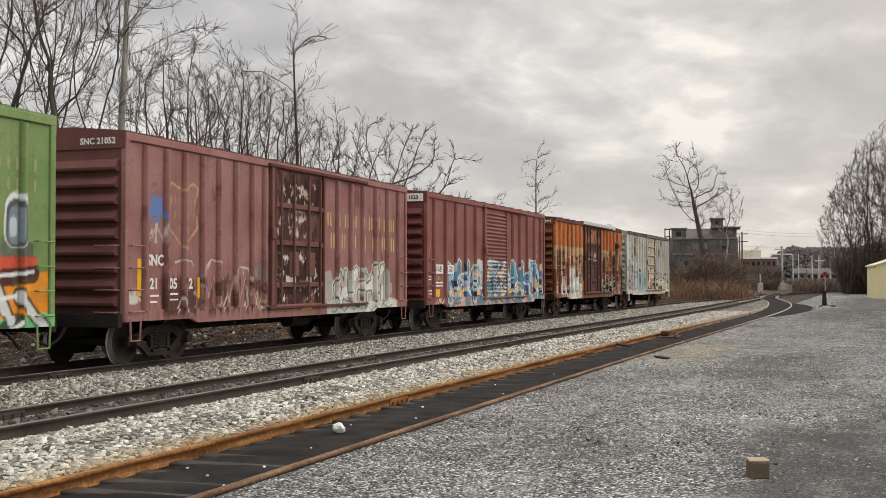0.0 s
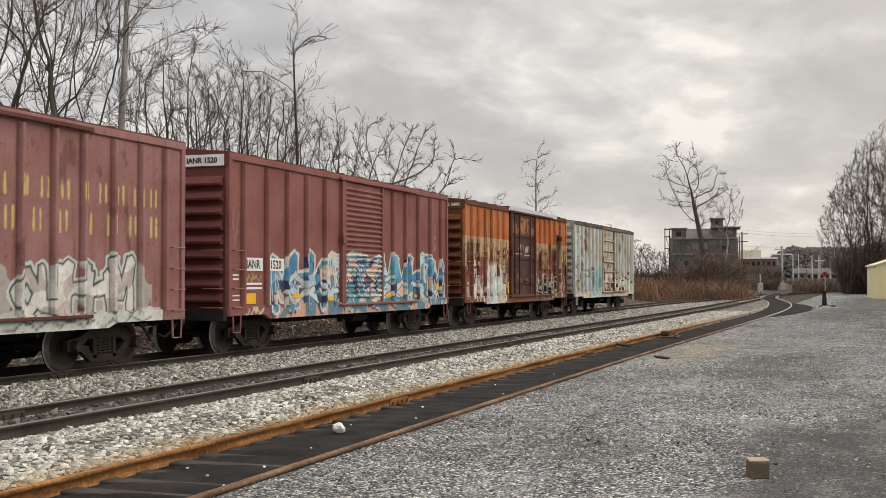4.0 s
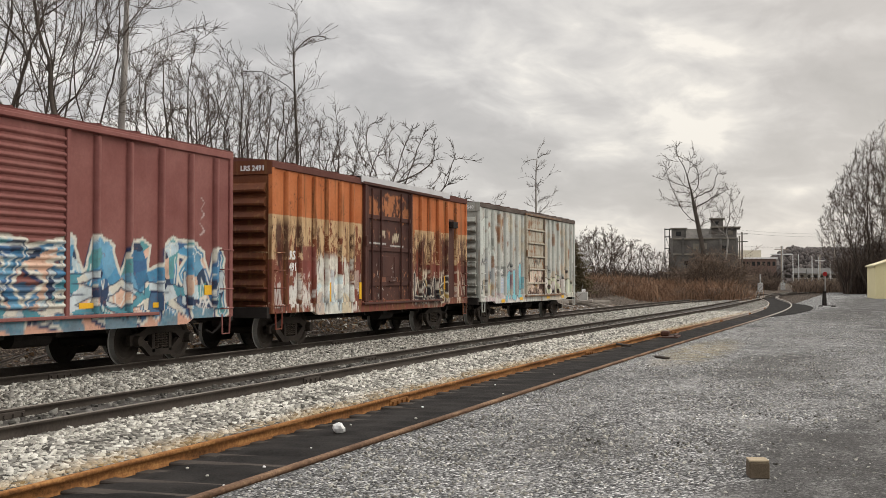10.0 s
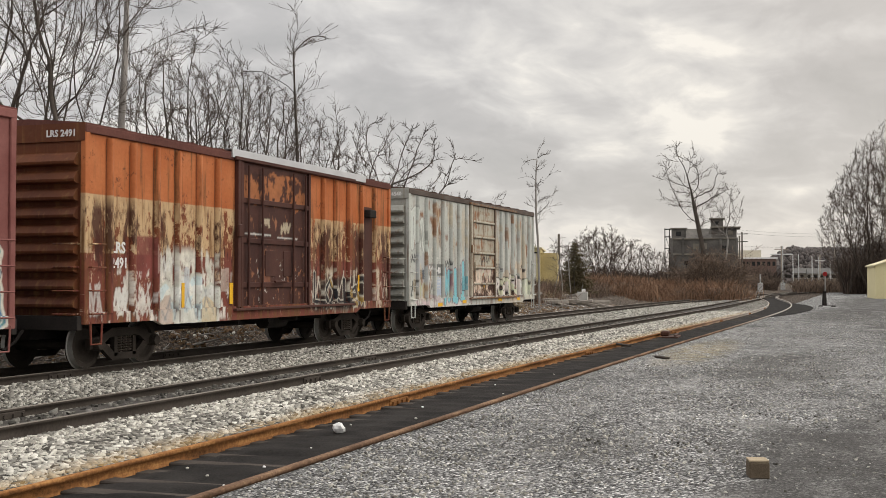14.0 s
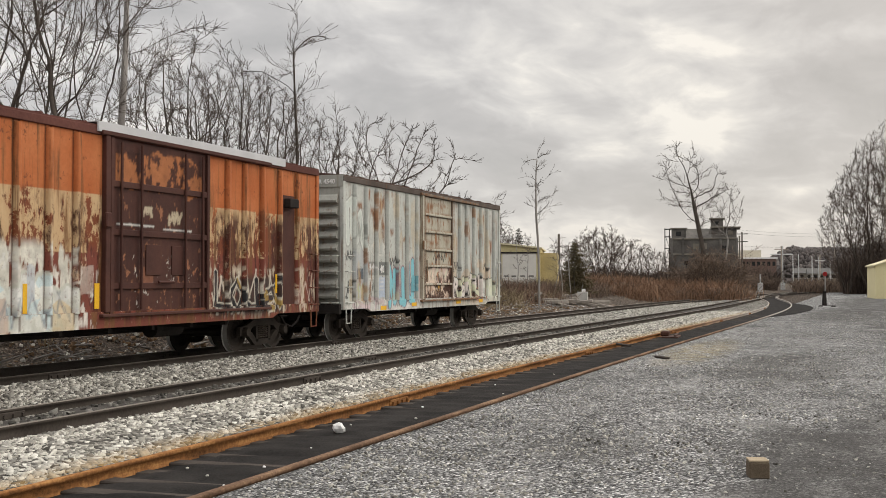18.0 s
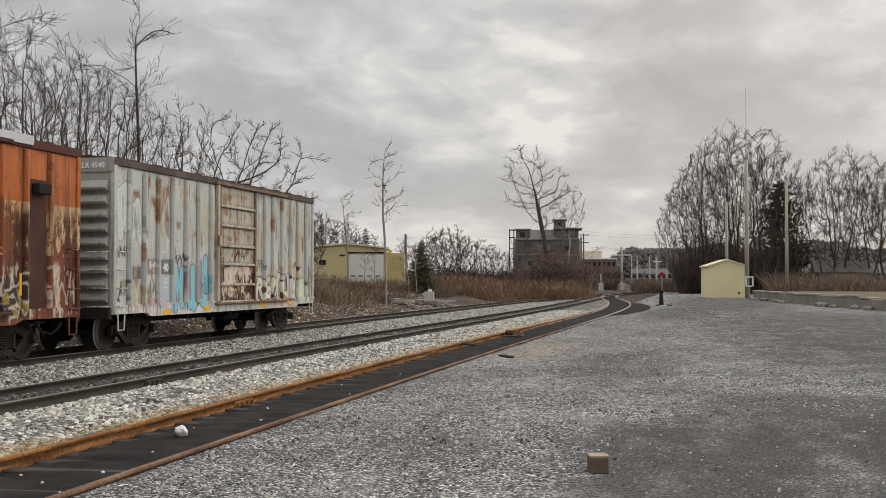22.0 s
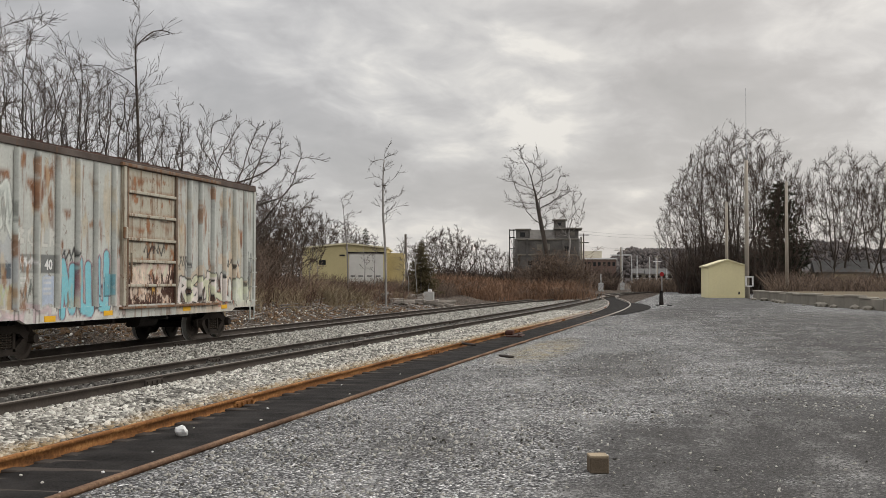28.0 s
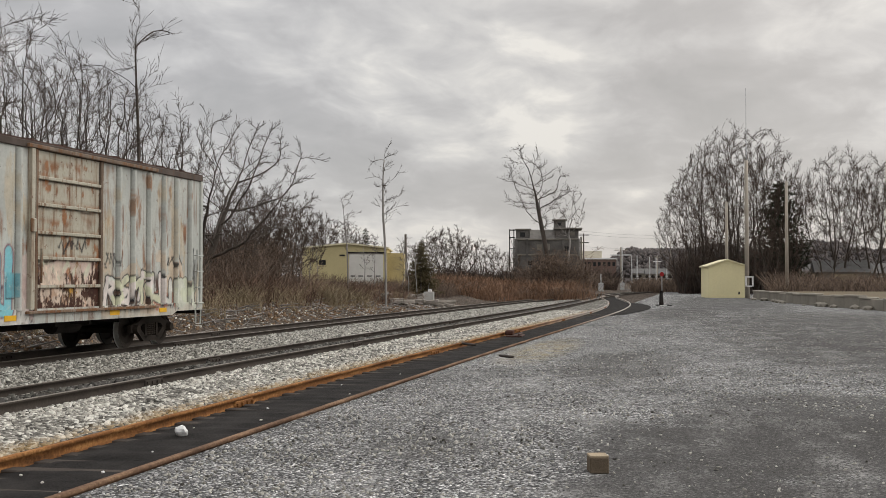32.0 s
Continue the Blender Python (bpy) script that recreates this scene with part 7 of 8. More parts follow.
# ---------------------------------------------------------------- brush and reeds
def blades(name, count, area, height, material_used, label, seed, lean=0.25, width=0.012):
    """Dry stems as thin two-piece sticks, in one mesh."""
    rng = np.random.default_rng(seed)
    p = area(rng, count)
    z = np.array([bank_z(x, y - float(line_y("main", min(x, 280)))) if y - float(line_y("main", min(x, 280))) > 1.6 else -0.1 for x, y in p])
    h = rng.uniform(height[0], height[1], count) * (0.35 + 1.3 * cloud(p[:, 0], p[:, 1], 0.22, 0.22, 3, seed))
    d = np.clip(rng.normal(0, lean, (count, 2)), -1.5 * lean, 1.5 * lean)
    a = np.stack([p[:, 0], p[:, 1], z - 0.05], -1)
    b = a + np.stack([d[:, 0] * h * 0.4, d[:, 1] * h * 0.4, h * 0.55], -1)
    c = b + np.stack([d[:, 0] * h * 0.8, d[:, 1] * h * 0.8, h * 0.42], -1)
    w = width * rng.uniform(0.6, 1.4, count)
    rows_p, rows_q = np.concatenate([a, b]), np.concatenate([b, c])
    r1, r2 = np.concatenate([w, w * 0.8]), np.concatenate([w * 0.8, w * 0.4])
    me = pieces_mesh(name, list(zip(map(tuple, rows_p), map(tuple, rows_q), r1, r2)), 3)
    me.materials.append(material_used)
    return tagged(new(name, me), label, "brush", kind="stuff")


def wedge(az0, az1, d0, d1):
    def area(rng, n):
        az = np.radians(az0 + (az1 - az0) * rng.random(n))
        d = d0 + (d1 - d0) * rng.random(n)
        return np.stack([d * np.cos(az), d * np.sin(az)], -1)
    return area


def clumps(az0, az1, d0, d1, groups):
    """As wedge, gathered in ragged clumps."""
    def area(rng, n):
        az = np.radians(az0 + (az1 - az0) * rng.random(groups))
        d = d0 + (d1 - d0) * rng.random(groups)
        i = rng.integers(0, groups, n)
        return np.stack([d[i] * np.cos(az[i]), d[i] * np.sin(az[i])], -1) + rng.normal(0, 0.8, (n, 2))
    return area


def bankside(x0, x1, u0, u1, power=1.0):
    def area(rng, n):
        x = x0 + (x1 - x0) * rng.random(n) ** power
        return np.stack([x, line_y("main", x) + u0 + (u1 - u0) * rng.random(n)], -1)
    return area


def tufts(x0, x1, u0, u1, groups, spread):
    def area(rng, n):
        cx = x0 + (x1 - x0) * rng.random(groups)
        cu = u0 + (u1 - u0) * rng.random(groups)
        i = rng.integers(0, groups, n)
        x = cx[i] + rng.normal(0, spread, n)
        return np.stack([x, line_y("main", x) + np.maximum(cu[i] + rng.normal(0, spread, n), 2.2)], -1)
    return area


RUSSET = stem_material("russet_brush", (0.06, 0.04, 0.03), (0.24, 0.155, 0.11))
blades("reeds", 11000, clumps(5.7, 13.4, 104, 150, 190), (0.4, 1.55), REED, "dry russet reeds before the concrete tower", 31, 0.32, width=0.024)
blades("brush", 3500, bankside(68, 100, 6.6, 10.0), (0.5, 1.3), SCRUB, "dry grey-brown brush behind the timber heap", 38, 0.35, 0.014)
blades("brush", 9000, tufts(26, 76, 4.6, 9.5, 170, 0.5), (0.3, 1.25), RUSSET, "dry grey-brown brush on the bank", 32, 0.35, 0.014)
blades("brush", 6000, bankside(14, 60, 5.5, 14.0), (0.8, 2.4), SCRUB, "tangled brush under the bare trees", 33, 0.4, 0.014)
blades("brush", 5000, wedge(-1.5, 3.2, 170, 200), (0.8, 2.0), SCRUB, "brush by the far crossing", 34, 0.4, 0.04)
blades("brush", 4000, wedge(-10, -3.2, 118, 150), (1.0, 2.4), SCRUB, "brush behind the old platform", 35, 0.4, 0.03)
DARK_SCRUB = stem_material("dark_brown_thicket", (0.035, 0.026, 0.022), (0.12, 0.088, 0.07))
STRAW = stem_material("pale_straw", (0.20, 0.15, 0.09), (0.42, 0.34, 0.22))
blades("thicket", 2600, wedge(-11.5, -4.3, 156, 190), (1.0, 3.4), DARK_SCRUB, "low dark brush round the houses beyond the platform", 46, 0.3, 0.03)
blades("thicket", 8000, wedge(-4.3, 1.0, 152, 190), (1.5, 5.0), DARK_SCRUB, "dark leafless thicket under the trees beyond the yard", 41, 0.3, 0.05)
blades("thicket", 4500, wedge(20.3, 30, 78, 105), (1.8, 4.4), DARK_SCRUB, "dark leafless thicket behind the bank", 42, 0.18, 0.03)
blades("thicket", 3500, wedge(8.8, 15.5, 150, 180), (1.0, 2.8), DARK_SCRUB, "dark leafless thicket behind the reeds", 43, 0.3, 0.05)
blades("thicket", 3500, wedge(3.9, 9.4, 190, 204), (1.4, 3.2), DARK_SCRUB, "dark leafless brush at the foot of the tower", 44, 0.35, 0.05)


blades("straw_tufts", 3000, tufts(20, 74, 3.6, 6.5, 40, 0.35), (0.4, 1.1), STRAW, "tufts of pale dead grass on the bank", 45, 0.4, 0.010)
blades("dead_grass", 5000, bankside(14, 90, 2.6, 6.0), (0.05, 0.22), SCRUB, "short dead grass and litter along the track", 36, 0.8, 0.008)


on_bank = lambda x, y: np.array([bank_z(a, b - float(line_y("main", a))) for a, b in zip(x, y)])
scatter("leaf_litter", 5000, bankside(12, 80, 2.0, 5.4), (0.03, 0.11), plain("dead_brown_leaves", (0.17, 0.11, 0.065), 0.9, spread=0.5, scale=20), "dead brown leaves and bark on the bank", on_bank, 61)
scatter("bank_stones", 2600, bankside(12, 85, 1.9, 4.6), (0.02, 0.09), STONES, "pale stones strewn over the foot of the bank", on_bank, 62)


# ---------------------------------------------------------------- buildings and yard things
CREAM = plain("cream_metal_siding", (0.70, 0.63, 0.38), 0.6, spread=0.08, scale=1.0)
OCHRE = plain("dull_yellow_siding", (0.52, 0.45, 0.25), 0.7, spread=0.15, scale=1.5)
CREAM_TRIM = plain("cream_trim", (0.66, 0.60, 0.40), 0.6, spread=0.06)
CONCRETE = plain("stained_old_concrete", (0.13, 0.121, 0.11), 0.95, spread=0.65, scale=1.2, relief=0.6)
PALE_CONC = plain("pale_worn_concrete", (0.20, 0.182, 0.152), 0.95, spread=0.35, scale=2.0, relief=0.5)
COPING = plain("pale_coping_concrete", (0.29, 0.265, 0.22), 0.95, spread=0.3, scale=3.0, relief=0.5)
WOOD_POLE = plain("silvery_timber_pole", (0.33, 0.29, 0.24), 0.9, spread=0.25)
DOOR_WHITE = plain("off_white_door", (0.62, 0.60, 0.55), 0.6, spread=0.1)
DARK_GLASS = plain("dark_window", (0.03, 0.03, 0.03), 0.2, spread=0.1)
RED_LAMP = plain("red_signal_face", (0.42, 0.035, 0.035), 0.6)
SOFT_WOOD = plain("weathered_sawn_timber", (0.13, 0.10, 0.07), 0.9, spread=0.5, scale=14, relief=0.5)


def shed():
    root = thing("garden_shed", "cream gabled metal shed at the edge of the yard", "shed", m=pose(116.0, -2.6, -0.06, 0, 0, 8))
    w, d, h, r = 1.80, 5.0, 3.05, 3.62
    bm = bmesh.new()
    a = [bm.verts.new((0, y, z)) for y, z in ((-w, 0), (w, 0), (w, h), (0, r), (-w, h))]
    b = [bm.verts.new((d, y, z)) for y, z in ((-w, 0), (w, 0), (w, h), (0, r), (-w, h))]
    bm.faces.new(a), bm.faces.new(b[::-1])
    for i in range(5):
        bm.faces.new((a[i], b[i], b[(i + 1) % 5], a[(i + 1) % 5]))
    bmesh.ops.recalc_face_normals(bm, faces=bm.faces)
    part("wall", bm, CREAM, root)
    for s in (-1, 1):
        bm = bmesh.new()
        o = [(s * (w + 0.16), h - 0.06), (0, r + 0.02), (0, r + 0.12), (s * (w + 0.16), h + 0.05)]
        va = [bm.verts.new((-0.15, y, z)) for y, z in o]
        vb = [bm.verts.new((d + 0.15, y, z)) for y, z in o]
        bm.faces.new(va), bm.faces.new(vb[::-1])
        for i in range(4):
            bm.faces.new((va[i], vb[i], vb[(i + 1) % 4], va[(i + 1) % 4]))
        bmesh.ops.recalc_face_normals(bm, faces=bm.faces)
        part("roof_slope", bm, CREAM_TRIM, root)
    for k in range(9):
        y = -w + 0.25 + k * (2 * w - 0.5) / 8
        part("siding_rib", boxes((-0.02, 0.0, y - 0.02, y + 0.02, 0.05, h + (r - h) * (1 - abs(y) / w) - 0.12)), CREAM, root)
    part("vent", boxes((-0.03, 0.0, -1.15, -1.0, 0.35, 0.6)), DARK_GLASS, root)


shed()


def pole(az, dist, top, r, label, mast=0.0, lean=0.0):
    root = thing("utility_pole", label, "pole", "timber poles by the shed")
    root.matrix_basis = pose(*put(az, dist, -0.06), 0, lean, 0)
    bm = bmesh.new()
    tube(bm, [(0, 0, -0.2), (0, 0, top * 0.5), (0, 0, top)], r, 8, r * 0.75)
    part("shaft", bm, WOOD_POLE, root, smooth=True)
    if mast:
        bm = bmesh.new()
        tube(bm, [(0, 0, top - 1.0), (0, 0, top + mast)], 0.035, 5, 0.02)
        part("antenna", bm, STEEL, root, "thin steel antenna")
    return root


pole(-1.25, 124, 9.7, 0.17, "short silvery timber pole behind the shed")
pole(-2.17, 114, 13.0, 0.22, "tall silvery timber pole carrying an antenna", mast=6.8)
pole(-3.98, 125, 11.8, 0.19, "leaning silvery timber pole", lean=0.0)


def tower():
    root = thing("coaling_tower", "derelict grey concrete coaling tower among bare trees", "tower", m=pose(*put(7.25, 220, 0.0), 0, 0, 7.0))
    w = 6.1
    part("bunker", boxes((-4, 4, -w + 0.2, w - 0.1, 3.4, 9.3), bevel=0.08), CONCRETE, root)
    for y0, y1 in ((-w + 0.2, -w + 1.5), (-1.2, 0.6), (w - 2.4, w - 0.1)):
        part("pier", boxes((-4, 4, y0, y1, 0, 3.4), bevel=0.05), CONCRETE, root)
    part("back_wall", boxes((3.2, 3.9, -w + 0.3, w - 0.2, 0, 3.4)), CONCRETE, root)
    bm = bmesh.new()
    prism(bm, [(-3.9, 9.3), (3.9, 9.3), (1.2, 11.0), (-1.2, 11.0)], -1.6, w - 2.9)
    bmesh.ops.recalc_face_normals(bm, faces=bm.faces)
    part("hopper_roof", bm, CONCRETE, root)
    part("top_storey", boxes((-3.9, 3.9, -w + 0.4, -1.3, 9.3, 11.0), bevel=0.05), CONCRETE, root)
    part("roof_slab", boxes((-4.5, 4.5, -w - 0.3, -1.1, 11.0, 11.22), bevel=0.03), PALE_CONC, root)
    hoist = part("hoist_house", boxes((-1.5, 1.5, -3.4, -1.2, 11.22, 12.7), bevel=0.05), CONCRETE, root)
    part("hoist_roof", boxes((-1.8, 1.8, -3.7, -0.9, 12.7, 12.9)), PALE_CONC, hoist)
    part("window", boxes((-1.56, -1.3, -2.7, -1.9, 11.7, 12.3)), DARK_GLASS, hoist)
    side = part("side_house", boxes((-1.6, 1.6, w - 2.9, w - 0.3, 9.3, 11.0), bevel=0.05), CONCRETE, root)
    part("side_roof", boxes((-1.9, 1.9, w - 3.1, w - 0.1, 11.0, 11.18)), PALE_CONC, side)
    part("window", boxes((-1.66, -1.4, w - 2.0, w - 1.1, 9.7, 10.5)), DARK_GLASS, side)
    for y in (-w + 0.4, -w + 3.2, 0.4, w - 2.4, w - 0.4):
        part("pilaster", boxes((-4.3, -4.0, y - 0.22, y + 0.22, 0, 9.2), bevel=0.03), CONCRETE, root)
    for z in (3.5, 6.3, 9.1):
        part("ledge", boxes((-4.18, -4.0, -w + 0.2, w - 0.1, z - 0.14, z + 0.14), bevel=0.02), PALE_CONC, root)
    for y, z, ww, h in ((-3.6, 7.0, 0.5, 0.8), (0.0, 7.2, 0.5, 1.1), (1.4, 7.2, 0.5, 1.0), (-4.6, 9.8, 0.4, 0.7), (3.2, 4.4, 0.4, 0.7)):
        part("opening", boxes((-4.06, -4.0, y - ww, y + ww, z, z + h)), DARK_GLASS if z < 7.1 else PALE_CONC, root)
    for y in (w + 0.1, w + 0.9):
        bm = bmesh.new()
        tube(bm, [(-1, y, 0), (-1, y, 11.1)], 0.09, 5)
        part("stair_post", bm, BLACK_STEEL, root)
    for z in (2.5, 5.0, 7.5, 9.6, 11.0):
        part("stair_landing", boxes((-1.3, 1.0, w - 0.1, w + 1.0, z - 0.06, z + 0.06)), BLACK_STEEL, root)
    for k in range(4):
        bm = bmesh.new()
        z = 2.5 * k
        tube(bm, [(-1.1, w + (0.1 if k % 2 else 0.9), z), (-1.1, w + (0.9 if k % 2 else 0.1), z + 2.5)], 0.05, 4)
        part("stair_flight", bm, BLACK_STEEL, root)
    for z in (8.6, 10.0):
        part("wire_bracket", boxes((-1.0, -0.8, -w - 1.6, -w + 0.3, z - 0.07, z + 0.07)), BLACK_STEEL, root)
    bm = bmesh.new()
    tube(bm, [(-3.0, -w - 0.1, 0), (-3.0, -w - 0.1, 9.6)], 0.16, 6)
    part("downpipe", bm, PALE_CONC, root)


tower()


def warehouse():
    root = thing("storage_building", "low yellow metal building with a white loading door", "building", m=pose(*put(16.7, 108, 1.1), 0, 0, 13))
    w, e, r = 4.65, 3.35, 3.85
    bm = bmesh.new()
    prism(bm, [(-3.1, -0.6), (w, -0.6), (w, e + 0.12), (0.55, r), (-3.1, e + 0.1)], 0.0, 12.0)
    for q in bm.verts:
        x, y, z = q.co
        q.co = (y, x, z)
    bmesh.ops.recalc_face_normals(bm, faces=bm.faces)
    part("wall", bm, OCHRE, root)
    bm = bmesh.new()
    prism(bm, [(-3.25, e + 0.08), (0.55, r), (w + 0.15, e + 0.1), (w + 0.15, e + 0.24), (0.55, r + 0.14), (-3.25, e + 0.22)], -0.2, 12.2)
    for q in bm.verts:
        x, y, z = q.co
        q.co = (y, x, z)
    bmesh.ops.recalc_face_normals(bm, faces=bm.faces)
    part("roof", bm, CREAM_TRIM, root)
    part("annexe", boxes((0.8, 8, -w, -3.1, -0.6, 3.05)), plain("yellow_stained_siding", (0.46, 0.37, 0.18), 0.7, spread=0.35, scale=2.0), root)
    door = part("loading_door", boxes((-0.06, 0.0, -2.75, 0.35, -0.4, 3.0)), DOOR_WHITE, root, "white sheet loading door")
    part("door_frame", boxes((-0.12, -0.06, -2.9, 0.5, 3.0, 3.14)), BLACK_STEEL, door)
    for y in (-2.3, -1.5, -0.7, 0.0):
        part("door_slot", boxes((-0.07, -0.061, y - 0.22, y + 0.22, 0.88, 0.98)), DARK_GLASS, door)
    for k in range(12):
        y = 0.7 + k * (w - 0.75) / 11
        part("siding_rib", boxes((-0.03, 0.0, y - 0.03, y + 0.03, -0.5, e + 0.1)), OCHRE, root)
    part("window", boxes((-0.05, 0.0, 2.5, 3.1, 1.95, 2.4)), DARK_GLASS, root)
    part("window", boxes((-0.05, 0.0, 0.75, 1.25, 2.75, 2.9)), DARK_GLASS, root)


warehouse()


def platform():
    root = thing("old_platform", "low crumbling concrete platform wall with a grassy top", "platform")
    pts = [(110.0, -4.7), (95, -6.0), (82, -7.6), (74, -9.3), (66, -10.2), (56, -11.6), (40, -14.5)]
    for i, ((x0, y0), (x1, y1)) in enumerate(zip(pts, pts[1:])):
        h = (0.72, 0.72, 0.74, 0.66, 0.6, 0.6)[i]
        dx, dy = x1 - x0, y1 - y0
        n = math.hypot(dx, dy)
        turn = pose(x0, y0, -0.06, 0, 0, math.degrees(math.atan2(dy, dx)))
        k = max(1, round(n / 2.6))
        for j in range(k):
            a, b = j * n / k + 0.02, (j + 1) * n / k - 0.02
            drop = 0.12 * abs(noise.noise((i, j, 4.4)))
            part("wall_length", boxes((a, b, 0, 0.4, -0.2, h - drop), bevel=0.02), PALE_CONC, root).matrix_basis = turn
            if noise.noise((i * 2.3, j * 1.7, 9.1)) > -0.25:
                part("coping_slab", boxes((a, b, -0.06, 0.46, h - drop, h - drop + 0.12), bevel=0.025), COPING, root, "pale worn concrete edge").matrix_basis = turn
    tagged(root, kind="structure")


platform()


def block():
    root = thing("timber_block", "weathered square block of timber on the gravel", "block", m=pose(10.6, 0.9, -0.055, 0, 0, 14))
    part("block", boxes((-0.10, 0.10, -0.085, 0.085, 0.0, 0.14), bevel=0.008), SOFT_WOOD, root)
    # thin added slab: light from above put into its paler colour
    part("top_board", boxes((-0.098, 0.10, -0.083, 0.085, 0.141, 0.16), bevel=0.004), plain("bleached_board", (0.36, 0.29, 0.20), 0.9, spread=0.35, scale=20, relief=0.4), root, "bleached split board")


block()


def litter():
    bm = bmesh.new()
    bmesh.ops.create_icosphere(bm, subdivisions=2, radius=0.085)
    for v in bm.verts:
        v.co = Vector((v.co.x * 0.8, v.co.y * 0.9, v.co.z * 0.8)) * (1 + 0.35 * noise.noise(v.co * 14))
    o = part("plastic_bag", bm, plain("white_plastic_film", (0.72, 0.72, 0.70), 0.4), None)
    o.matrix_basis = pose(12.5, 5.78, -0.06)
    tagged(o, "crumpled white plastic bag lying on black fill", "bag")


litter()


def far_hills():
    """Wooded slopes on the skyline: a rising sheet covered with many small crowns."""
    m = stem_material("distant_winter_woods", (0.05, 0.043, 0.042), (0.115, 0.10, 0.092))
    rng = np.random.default_rng(8)
    top = lambda az, d, h0: h0 * (0.8 + 0.22 * noise.noise((az * 0.37, d + 0.3, 0.4)) + 0.08 * noise.noise((az * 1.7, d + 0.6, 3.3))) * min(1.0, max(0.15, (5.6 - az) / 2.2 if d < 600 else 1.0))
    for az0, az1, d, h0 in ((-14, 5.4, 520, 25.0), (-30, 40, 900, 12.0)):
        n, k = 160, 4
        r = np.array([[(q * math.cos(radians(az)), q * math.sin(radians(az)), -2 + (top(az, d, h0) - 2) * u) for u, q in ((0, d), (0.45, d * 1.03), (0.85, d * 1.07), (1.0, d * 1.12))] for az in np.linspace(az0, az1, n)])
        i, j = np.meshgrid(np.arange(n - 1), np.arange(k - 1), indexing="ij")
        f = np.stack([i * k + j, (i + 1) * k + j, (i + 1) * k + j + 1, i * k + j + 1], -1).reshape(-1, 4)
        me = from_arrays("backdrop", r.reshape(-1, 3), f)
        me.materials.append(m)
        me.shade_smooth()
        tagged(new("backdrop", me), "hazy wooded hills on the skyline", "hills", kind="structure")
    b = bmesh.new()
    bmesh.ops.create_icosphere(b, subdivisions=1, radius=1.0)
    ball = np.array([v.co[:] for v in b.verts])
    tris = np.array([[v.index for v in f.verts] for f in b.faces])
    b.free()
    count = 5200
    az = rng.uniform(-14, 5.2, count)
    u = rng.random(count) ** 0.7
    size = rng.uniform(0.7, 1.9, count)
    d = 520 * (1 + 0.12 * u)
    z = np.array([-2 + (top(a, 520, 25.0) - 2) * float(np.interp(w, [0, 0.25, 0.58, 1.0], [0, 0.45, 0.85, 1.0])) for a, w in zip(az, u)])
    c = np.stack([d * np.cos(np.radians(az)), d * np.sin(np.radians(az)), z + size * 0.3], -1)
    v = ball[None] * rng.uniform(0.7, 1.3, (count, len(ball), 1)) * size[:, None, None] * np.array([1, 0.8, 1.1]) + c[:, None]
    f = (np.arange(count)[:, None, None] * len(ball) + tris[None]).reshape(-1, 3)
    me = from_arrays("far_woods", v.reshape(-1, 3), f)
    me.shade_smooth()
    me.materials.append(m)
    tagged(new("far_woods", me), "distant brown leafless woods covering the hills", "woods", kind="stuff")


far_hills()


# ---------------------------------------------------------------- far crossing and small things of the yard
PALE = plain("pale_grey_paint", (0.50, 0.50, 0.49), 0.6, spread=0.12)
HOUSE = plain("beige_house_siding", (0.19, 0.17, 0.14), 0.8, spread=0.2)
ROOFING = plain("grey_shingle_roof", (0.12, 0.115, 0.11), 0.9, spread=0.3)
GRASS = plain("dull_winter_grass", (0.13, 0.105, 0.068), 0.95, spread=0.45, scale=1.5)
TYRE = plain("black_rubber", (0.02, 0.02, 0.02), 0.8)


def crossing_mast(az, d, top, label, lamps=True, gate=False):
    root = thing("crossing_signal", label, "signal", "signals of the far crossing", m=pose(*put(az, d, -0.06), 0, 0, az))
    bm = bmesh.new()
    tube(bm, [(0, 0, -0.1), (0, 0, top)], 0.09, 6)
    part("mast", bm, PALE, root)
    part("cabinet", boxes((-0.3, 0.3, -0.38, 0.38, 0.05, 1.3), bevel=0.03), PALE, root)
    if lamps:
        for y in (-0.55, 0.55):
            bm = bmesh.new()
            bmesh.ops.create_cone(bm, cap_ends=True, segments=12, radius1=0.3, radius2=0.3, depth=0.12, matrix=Matrix.Translation((-0.1, y, 2.4)) @ Matrix.Rotation(math.pi / 2, 4, "Y"))
            part("signal_disc", bm, BLACK_STEEL, root)
        part("crossbar", boxes((-0.05, 0.05, -0.6, 0.6, 2.35, 2.45)), PALE, root)
    if gate:
        part("gate_arm", boxes((-0.06, 0.06, -0.06, 0.06, 1.0, 6.2)), WHITE_PAINT, root, "white raised barrier arm")
    return root


crossing_mast(3.66, 205, 7.4, "pale crossing signal mast with a cross-arm")
crossing_mast(2.95, 215, 5.6, "pale crossing signal beside the far road", gate=True)
crossing_mast(2.35, 230, 5.2, "pale crossing signal beside the far road", gate=True)
crossing_mast(1.55, 225, 4.6, "pale crossing signal beside the far road")
crossing_mast(4.68, 175, 2.6, "short pale signal post in the brush", lamps=False)
crossing_mast(3.2, 225, 4.4, "pale crossing signal beside the far road", gate=True)
crossing_mast(2.05, 250, 6.4, "pale crossing signal beside the far road")
crossing_mast(1.25, 260, 5.0, "pale crossing signal beside the far road")
crossing_mast(0.95, 240, 5.8, "pale crossing signal beside the far road", gate=True)


